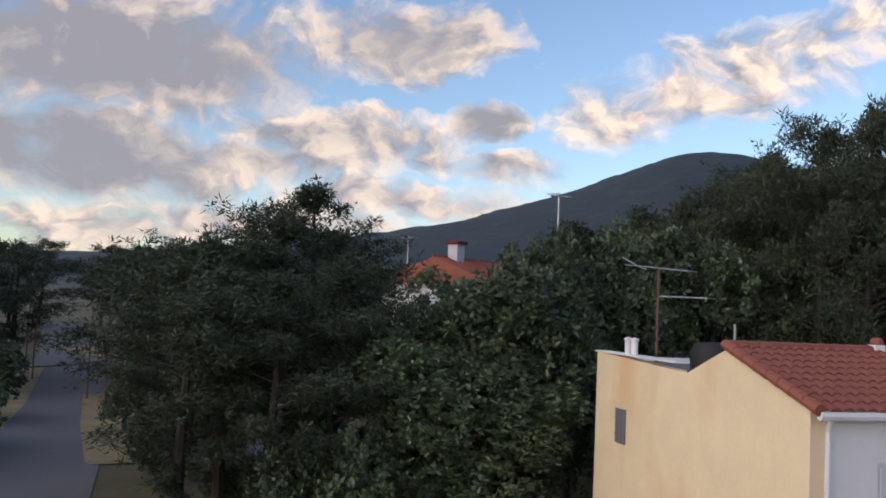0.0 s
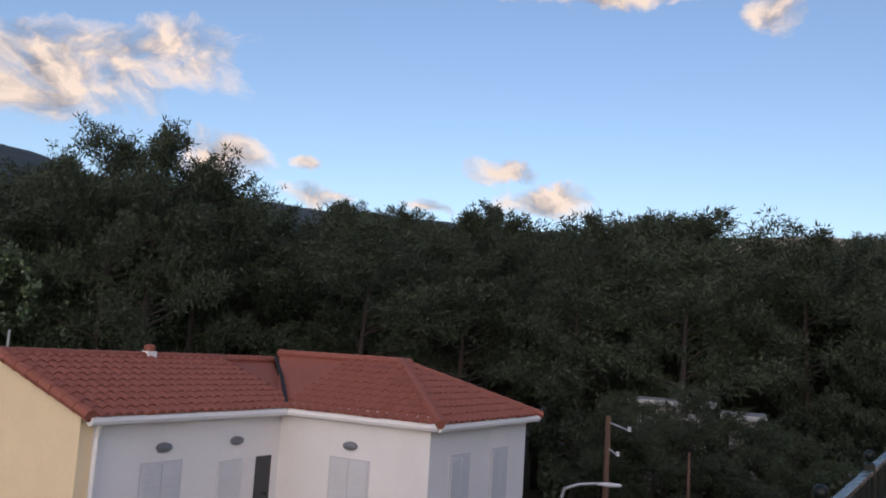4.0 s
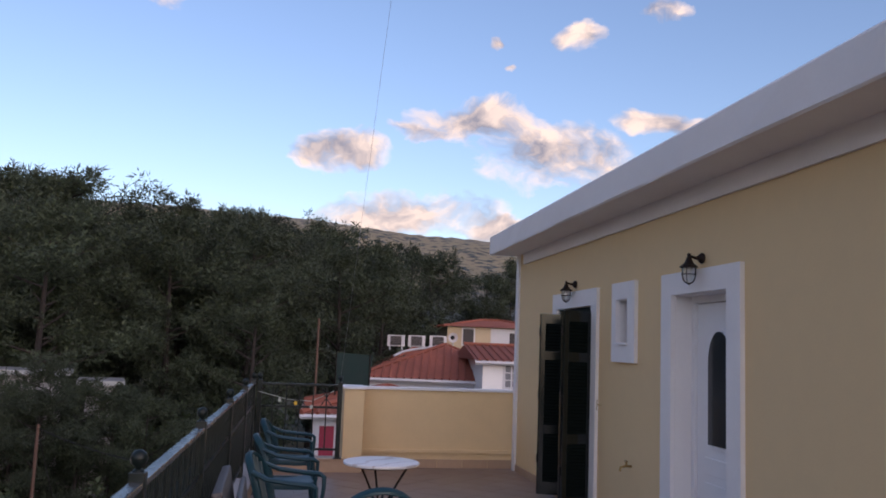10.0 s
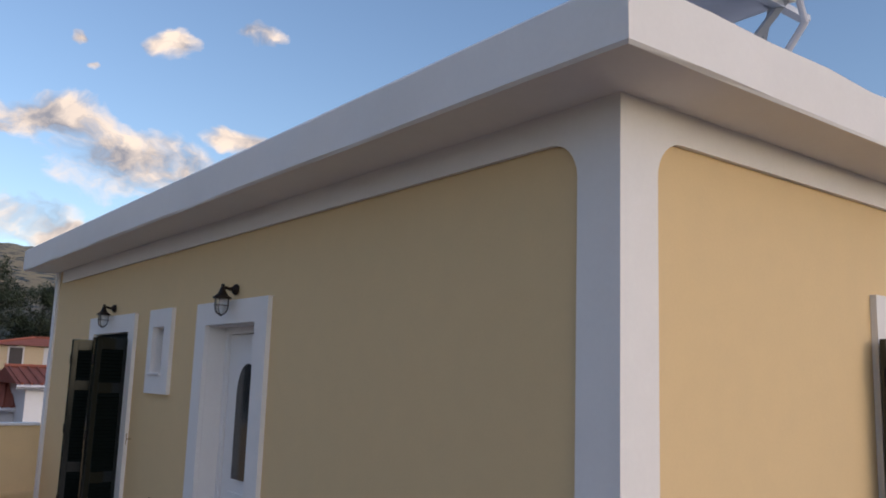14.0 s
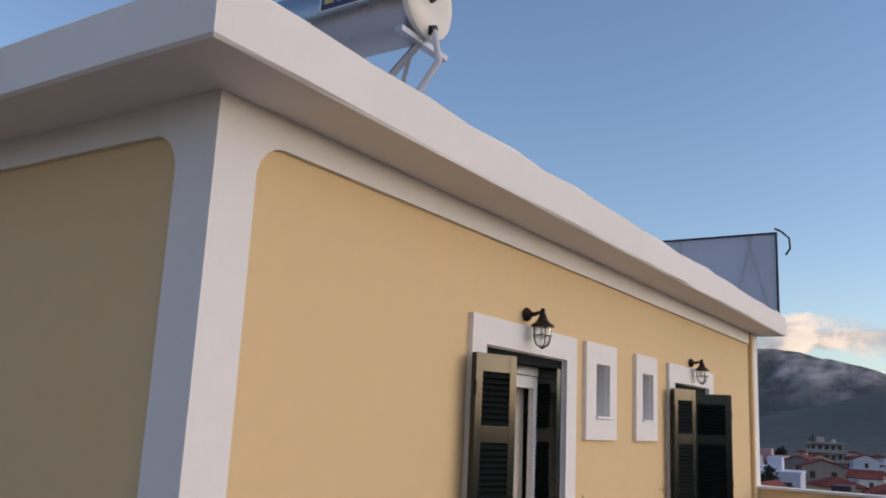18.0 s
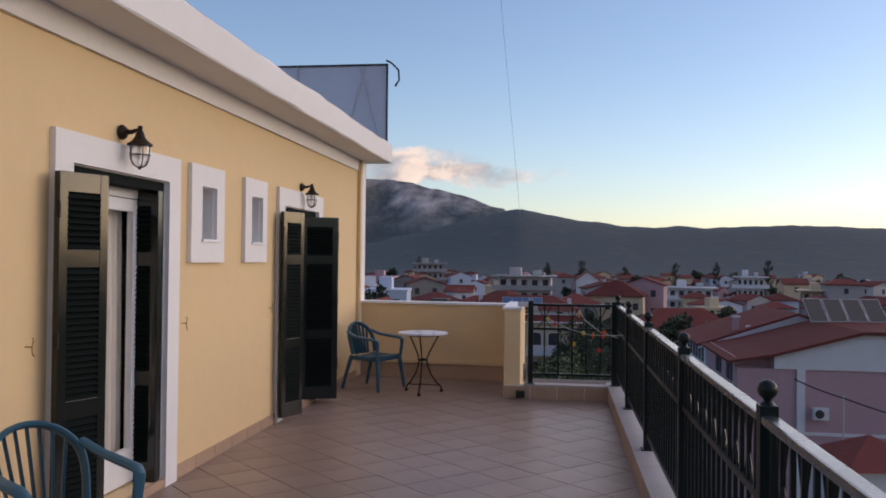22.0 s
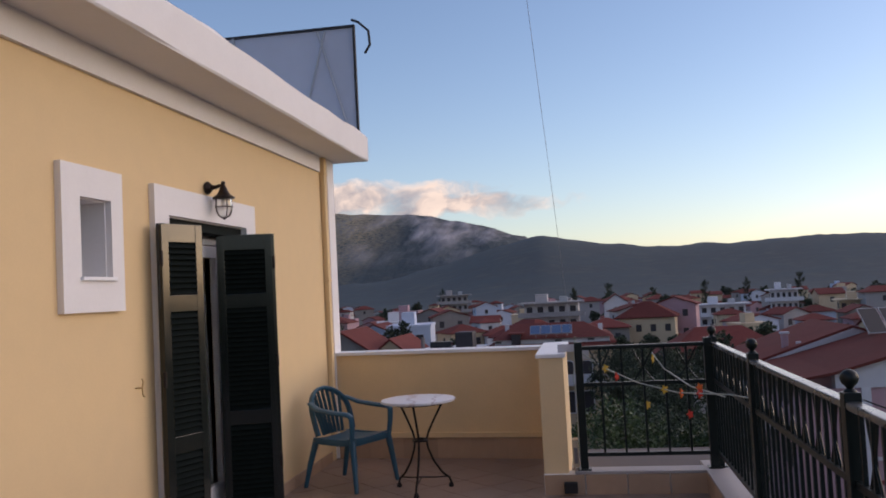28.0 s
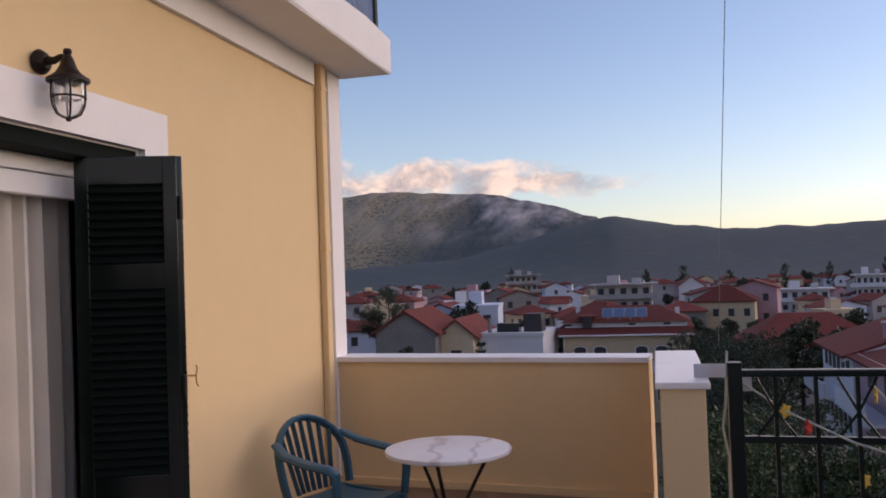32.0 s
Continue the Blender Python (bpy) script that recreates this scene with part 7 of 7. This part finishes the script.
tiers = [(math.cos(q) * rr * u, math.sin(q) * rr * u, 2.2 + 0.62 * k + 0.18 * rr * u * u) for k in range(10) for rr in [1.15 - 0.1 * k] for q in [2 * math.pi * j / 7 + k for j in range(7)] for u in (0.35, 0.6, 0.85, 1.0)]
av, af = spray(tiers, 0.10, 9, 0.16, 0.05, arng, 0.0, 0.1)
part("crown", quick_mesh("crown", av, af, needles), None, ar)
for i, (x, y, h) in enumerate(((-3.0, 262.0, 14.0), (8.0, 290.0, 15.0), (22.0, 300.0, 13.0), (-48.0, 300.0, 16.0), (40.0, 310.0, 14.5), (57.0, 330.0, 15.0), (75.0, 330.0, 16.0))):
    tree("cypress_tree", "slim dark cypress rising over the roofs", PINES[i % 5], pose(x, y, G0 - 5, 0, 0, 50 * i) @ Matrix.Diagonal((0.45, 0.45, h / 13.2, 1)), "town trees")
TOWN_NEAR = leafy_meshes(66, 7.0, 3.0, 1900, 9, 0.15, needles)
BUSH = leafy_meshes(71, 6.6, 3.0, 6500, 11, 0.085, leaves_bright, 0.25)
tree("garden_tree", "fresh green tree crown just below the terrace rail", BUSH, pose(3.6, 15.6, G0 - 0.3, 0, 0, 0) @ Matrix.Diagonal((0.80, 0.80, 0.86, 1)), "garden trees")
for x, y, top in ((5.2, 33.0, -1.9), (5.0, 43.0, -1.4), (6.0, 58.0, -1.5), (3.9, 68.0, -2.0), (7.4, 72.0, -2.5), (5.2, 80.0, -2.3), (9.6, 84.0, -3.0)):
    g = G0 - town_drop(0, y)
    k = (top - g) / 7.9
    tree("garden_tree", "dark green garden tree below the terrace", TOWN_NEAR, pose(x, y, g, 0, 0, x * 50) @ Matrix.Diagonal((min(k, 1.0), min(k, 1.0), k, 1)), "garden trees")

# ---- on the roof: solar water heater, sheet screen, stay wires ----
tank = thing("solar_water_heater", "steel solar water heater tank with a cream end cap", "water heater")
TX, TY, TZ, TR = -0.42, 2.06, 4.46, 0.275


def curved_patch(x0, x1, q0, q1, r):
    """A patch on the tank's side between two angles, measured from up, turning towards -y."""
    s, n = Shape(), 8
    for x in (x0, x1):
        for k in range(n + 1):
            q = radians(q0 + (q1 - q0) * k / n)
            s.v.append((x, TY - r * math.sin(q), TZ + r * math.cos(q)))
    s.f = [(k, k + 1, n + 2 + k, n + 1 + k) for k in range(n)]
    return s


part("shell", Shape().lathe([(TR * 0.97, TX), (TR, TX - 0.02), (TR, TX - 1.30), (TR * 0.97, TX - 1.32)], (0, TY, TZ), 40, "x"), steel, tank, smooth=True)
cap = part("end_cap", Shape().lathe([(0.0, TX + 0.02), (TR * 0.45, TX + 0.02), (TR * 0.62, TX + 0.035), (TR * 0.9, TX + 0.035), (TR * 1.02, TX + 0.01), (TR * 1.02, TX - 0.03), (0.0, TX - 0.03)], (0, TY, TZ), 40, "x"), cap_white, tank, "cream end cap", True)
part("cap_plug", Shape().lathe([(0.0, TX + 0.05), (0.025, TX + 0.05), (0.028, TX + 0.02), (0.0, TX + 0.02)], (0, TY, TZ), 12, "x"), rubber, cap)
part("end_cap", Shape().lathe([(TR * 1.02, TX - 1.30), (TR * 1.02, TX - 1.34), (TR * 0.6, TX - 1.37), (0.0, TX - 1.37)], (0, TY, TZ), 30, "x"), cap_white, tank)
part("name_plate", curved_patch(TX - 0.72, TX - 0.10, 52, 98, TR + 0.003), plate_blue, tank, "navy name plate")
part("plate_rim", curved_patch(TX - 0.735, TX - 0.085, 50, 100, TR + 0.0015), cap_white, tank)
for k in range(5):
    x0 = TX - 0.69 + k * 0.117
    part("lettering_bar", curved_patch(x0, x0 + 0.088, 60, 90, TR + 0.005), bar_gold, tank, "gold lettering bar")
part("valve", Shape().tube([(TX + 0.03, TY + 0.05, TZ + 0.19), (TX + 0.10, TY + 0.05, TZ + 0.20)], 0.02, 8), rubber, tank)
part("outlet", Shape().tube([(TX + 0.02, TY, TZ - 0.23), (TX + 0.07, TY, TZ - 0.24)], 0.035, 8), rubber, tank)
part("hose", Shape().tube([(TX + 0.06, TY, TZ - 0.24), (TX + 0.09, TY + 0.03, TZ - 0.45), (TX - 0.12, TY + 0.04, TZ - 0.70), (TX - 0.42, TY + 0.02, 3.24)], 0.024, 8), house_white, tank, "white insulated hose", True)
part("strut", Shape().tube([(TX - 0.02, TY, TZ - TR), (TX - 0.75, TY - 0.25, 3.27)], 0.03, 4), galvanised, tank)
part("strut", Shape().tube([(TX - 1.25, TY, TZ - TR), (TX - 0.75, TY - 0.25, 3.27)], 0.03, 4), galvanised, tank)
for x in (TX - 0.05, TX - 1.25):
    part("leg", Shape().tube([(x - 0.1, TY + 0.05, TZ - TR), (x - 0.45, TY + 0.2, 3.24)], 0.02, 4), galvanised, tank)
    part("saddle", Shape().box(x - 0.03, x + 0.03, TY - 0.25, TY + 0.3, TZ - TR - 0.05, TZ - TR - 0.01), galvanised, tank)
sc = thing("sheet_screen", "blue grey translucent sheet on a metal frame at the roof edge", "screen")
part("sheet", Shape().box(-3.2, 0.32, 9.392, 9.411, 3.26, 4.325), sheet_grey, sc)
part("frame_bar", Shape().box(-3.25, 0.345, 9.373, 9.42, 4.32, 4.345), rubber, sc)
part("frame_bar", Shape().box(0.325, 0.345, 9.373, 9.42, 3.235, 4.32), rubber, sc)
part("frame_bar", Shape().box(-0.97, -0.945, 9.363, 9.382, 3.235, 4.32), galvanised, sc)
for a, b in (((0.03, 4.31), (-0.27, 3.245)), ((-0.05, 4.31), (0.25, 3.245))):
    part("brace", Shape().tube([(a[0], 9.378, a[1]), (b[0], 9.378, b[1])], 0.009, 6), galvanised, sc)
part("bent_pipe", Shape().tube([(0.33, 9.354, 4.385), (0.41, 9.298, 4.335), (0.52, 9.26, 4.225), (0.53, 9.26, 4.085), (0.47, 9.279, 4.005)], 0.013, 8), rubber, sc, "bent black pipe", True)

wire_grey = surface("pale_wire", (0.36, 0.38, 0.42), 0.7, grain=20)
mast = thing("stay_mast", "tall thin metal mast at the terrace corner", "mast", pose(3.56, -3.66, 0))
part("shaft", Shape().tube([(0, 0, 0.17), (0, 0, 9.4)], [0.03, 0.02], 8), galvanised, mast)
knot = (2.08, -2.40, 8.35)
for name, a in (("stay_wire", (2.37, 7.903, 1.20)), ("stay_wire", (-8.87, -2.44, 1.2)), ("stay_wire", (3.56, -3.66, 9.3))):
    solid(name, Shape().tube([a, knot], 0.0013, 5), wire_grey, "thin grey stay wire rising from the end railing", "wire", group="stay wires")

# ---- clothes lines with leaf charms ----
orange, yellow, redc = surface("orange_felt", (0.75, 0.16, 0.03), 0.8, grain=40), surface("yellow_felt", (0.75, 0.48, 0.06), 0.8, grain=40), surface("red_felt", (0.62, 0.05, 0.03), 0.8, grain=40)
cord = surface("pale_cord", (0.45, 0.50, 0.46), 0.9, grain=80, vary=0.2)


def charm(at, mat, turn):
    pts = []
    for k in range(10):
        q, r = 2 * math.pi * k / 10, 0.028 if k % 2 else 0.016
        pts.append((r * math.cos(q), r * 1.25 * math.sin(q)))
    t = thing("leaf_charm", "small coloured leaf charm hanging on the cord", "ornament", pose(*at, 0, 0, turn), "leaf charms")
    part("leaf", Shape().prism(pts, "y", -0.005, 0.005), mat, t)
    return t


line1 = [(2.40, 7.885, 1.08), (2.62, 7.79, 0.93), (2.85, 7.649, 0.83), (3.10, 7.319, 0.79), (3.36, 6.754, 0.84), (3.36, 6.142, 0.90)]
line2 = [(2.98, 7.885, 1.03), (3.05, 7.715, 0.92), (3.20, 7.414, 0.82), (3.36, 6.943, 0.80)]
for ln in (line1, line2):
    solid("clothes_line", Shape().tube(ln, 0.005, 6), cord, "pale cord strung across the railing corner", "cord", group="clothes lines")
for at, m, turn in (((2.62, 7.79, 0.93), yellow, 20), ((2.70, 7.743, 0.87), redc, 50), ((2.98, 7.828, 0.99), yellow, 70), ((3.02, 7.432, 0.80), yellow, 10), ((3.12, 7.282, 0.79), orange, 60), ((3.22, 7.084, 0.81), redc, 30), ((3.24, 7.244, 0.83), orange, 0), ((2.92, 7.809, 0.64), yellow, 30), ((3.20, 7.555, 0.60), redc, 15)):
    charm(at, m, turn)
rope = [(2.40, 7.856, 1.18), (2.385, 7.847, 0.95), (2.37, 7.847, 0.85), (2.39, 7.847, 0.72), (2.385, 7.856, 0.40), (2.40, 7.856, 0.18)]
solid("tied_cord", Shape().tube(rope, 0.006, 6), cord, "pale cord knotted round the railing post", "cord")
bw = thing("cord_bow", "white perforated plastic strip tied over the rail", "ornament")
part("strip", Shape().box(2.26, 2.40, 7.885, 7.894, 1.06, 1.12).box(2.43, 2.50, 7.885, 7.894, 1.0, 1.07), house_white, bw)
for at, m in (((-8.82, -3.0, 0.86), yellow), ((-8.79, -2.8, 0.82), cord), ((-8.77, -3.2, 0.9), cord)):
    charm(at, m, 80)
solid("clothes_line", Shape().tube([(-9.28, -2.5, 1.0), (-9.26, -2.8, 0.86), (-9.2, -3.1, 0.88), (-8.45, -3.45, 1.02)], 0.005, 6), cord, "pale cord strung across the railing corner", "cord", group="clothes lines")

# small fittings: drain box, lantern box, folded board
solid("drain_box", Shape().box(2.26, 2.36, 7.63, 7.69, 0.02, 0.10, 0.006), rubber, "small dark drain outlet at the kerb", "drain")
lb = thing("socket_box", "small cream wall box beside the pillar", "box")
part("case", Shape().box(2.332, 2.38, 7.76, 7.86, 0.19, 0.40, 0.006), house_cream, lb)
part("lid", Shape().box(2.345, 2.37, 7.752, 7.759, 0.22, 0.34), house_grey, lb)
lounger_grey = surface("grey_lounger_plastic", (0.10, 0.10, 0.105), 0.6, grain=20, vary=0.15)
board = thing("folded_lounger", "grey folded sun lounger leaning on the railing", "lounger", pose(-3.42, -3.28, 0, 0, 0, 2))
part("panel", Shape().box(-0.55, 0.55, -0.03, 0.03, 0.05, 0.78, 0.015).moved(Matrix.Rotation(radians(10), 4, "X")), lounger_grey, board)
part("panel", Shape().box(-0.50, 0.50, 0.04, 0.08, 0.0, 0.70, 0.015).moved(Matrix.Rotation(radians(6), 4, "X")), lounger_grey, board)

# ---- floor tiles, skirting and kerb tiles ----
ts = 0.333
FT = Shape().box(-ts / 2 + 0.003, ts / 2 - 0.003, -ts / 2 + 0.003, ts / 2 - 0.003, -0.008, 0.0).mesh("floor_tile", tile_floor)
rest = Shape()
prng = random.Random(6)
count = 0
k45 = math.sqrt(0.5)
cells = []
for i in range(-40, 41):
    for j in range(-40, 41):
        u, v = i * ts, j * ts
        x, y = (u - v) * k45, (u + v) * k45
        if (-9.0 < x < 3.45 and -3.5 < y < 0.1) or (-0.1 < x < 3.45 and 0.0 < y < 7.9) or (-9.45 < x < -8.6 and -2.3 < y < 0.1) or (-0.1 < x < 2.15 and 7.8 < y < 9.4):
            cells.append((x, y))
cells.sort(key=lambda p: (p[1] < -0.5, abs(p[1] - 3.0)))
for x, y in cells:
    m = pose(x, y, prng.uniform(-0.0012, 0.0), prng.uniform(-0.12, 0.12), prng.uniform(-0.12, 0.12), 45)
    if count < 300:
        part("floor_tile", FT, None, deck, at=m)
    else:
        rest.add([m @ v.co for v in FT.vertices], [tuple(f.vertices) for f in FT.polygons])
    count += 1
tagged(part("floor_tiles", rest, tile_floor, deck, "beige floor tiles"), kind="stuff")

SK = Shape().box(0.003, 0.33, -0.014, 0.0, 0.0, 0.095).mesh("skirting_tile", tile_skirt)


def skirting(parent, place, a, b):
    n = max(1, round((b - a) / 0.333))
    for k in range(n):
        part("skirting_tile", SK, None, parent, at=place(a + (b - a) * k / n) @ Matrix.Diagonal(((b - a) / n / 0.333, 1, 1, 1)))


for a, b in ((0.0, 2.06), (3.60, 5.76), (7.31, 9.09)):
    skirting(house_b, lambda u: on_east(u) @ pose(0, -0.03 if u < 0.2 else 0, 0), a, b)
for a, b in ((-9.3, -7.50), (-5.96, -4.40), (-3.10, -0.03)):
    skirting(house_a, lambda u: on_south(u), a, b)
KT = Shape().box(0.003, 0.33, -0.012, 0.0, 0.0, 0.148).mesh("kerb_tile", tile_skirt)
for k in range(4):
    part("kerb_tile", KT, None, kerb, at=pose(2.11 + k * 0.311, 7.70, 0) @ Matrix.Diagonal((0.93, 1, 1, 1)))
for k in range(33):
    part("kerb_tile", KT, None, kerb, at=pose(3.32, 7.68 - k * 0.333, 0, 0, 0, -90))
for k in range(36):
    part("kerb_tile", KT, None, kerb, at=pose(3.28 - k * 0.333, -3.42, 0, 0, 0, 180))
dn = (Vector((2.05, 9.08, 0)) - Vector((0.0, 9.30, 0)))
for k in range(6):
    q = Vector((0.0, 9.30, 0)) + dn * (k / 6)
    part("skirting_tile", SK, None, par_n, at=pose(q.x, q.y, 0, 0, 0, math.degrees(math.atan2(dn.y, dn.x))) @ Matrix.Diagonal((1.06, 1, 2.05, 1)))
for k in range(6):
    part("skirting_tile", SK, None, par_w, at=pose(-9.34 - 0.08 * k / 6, -2.12 + k * 0.355, 0, 0, 0, 92.2) @ Matrix.Diagonal((1.06, 1, 1.2, 1)))
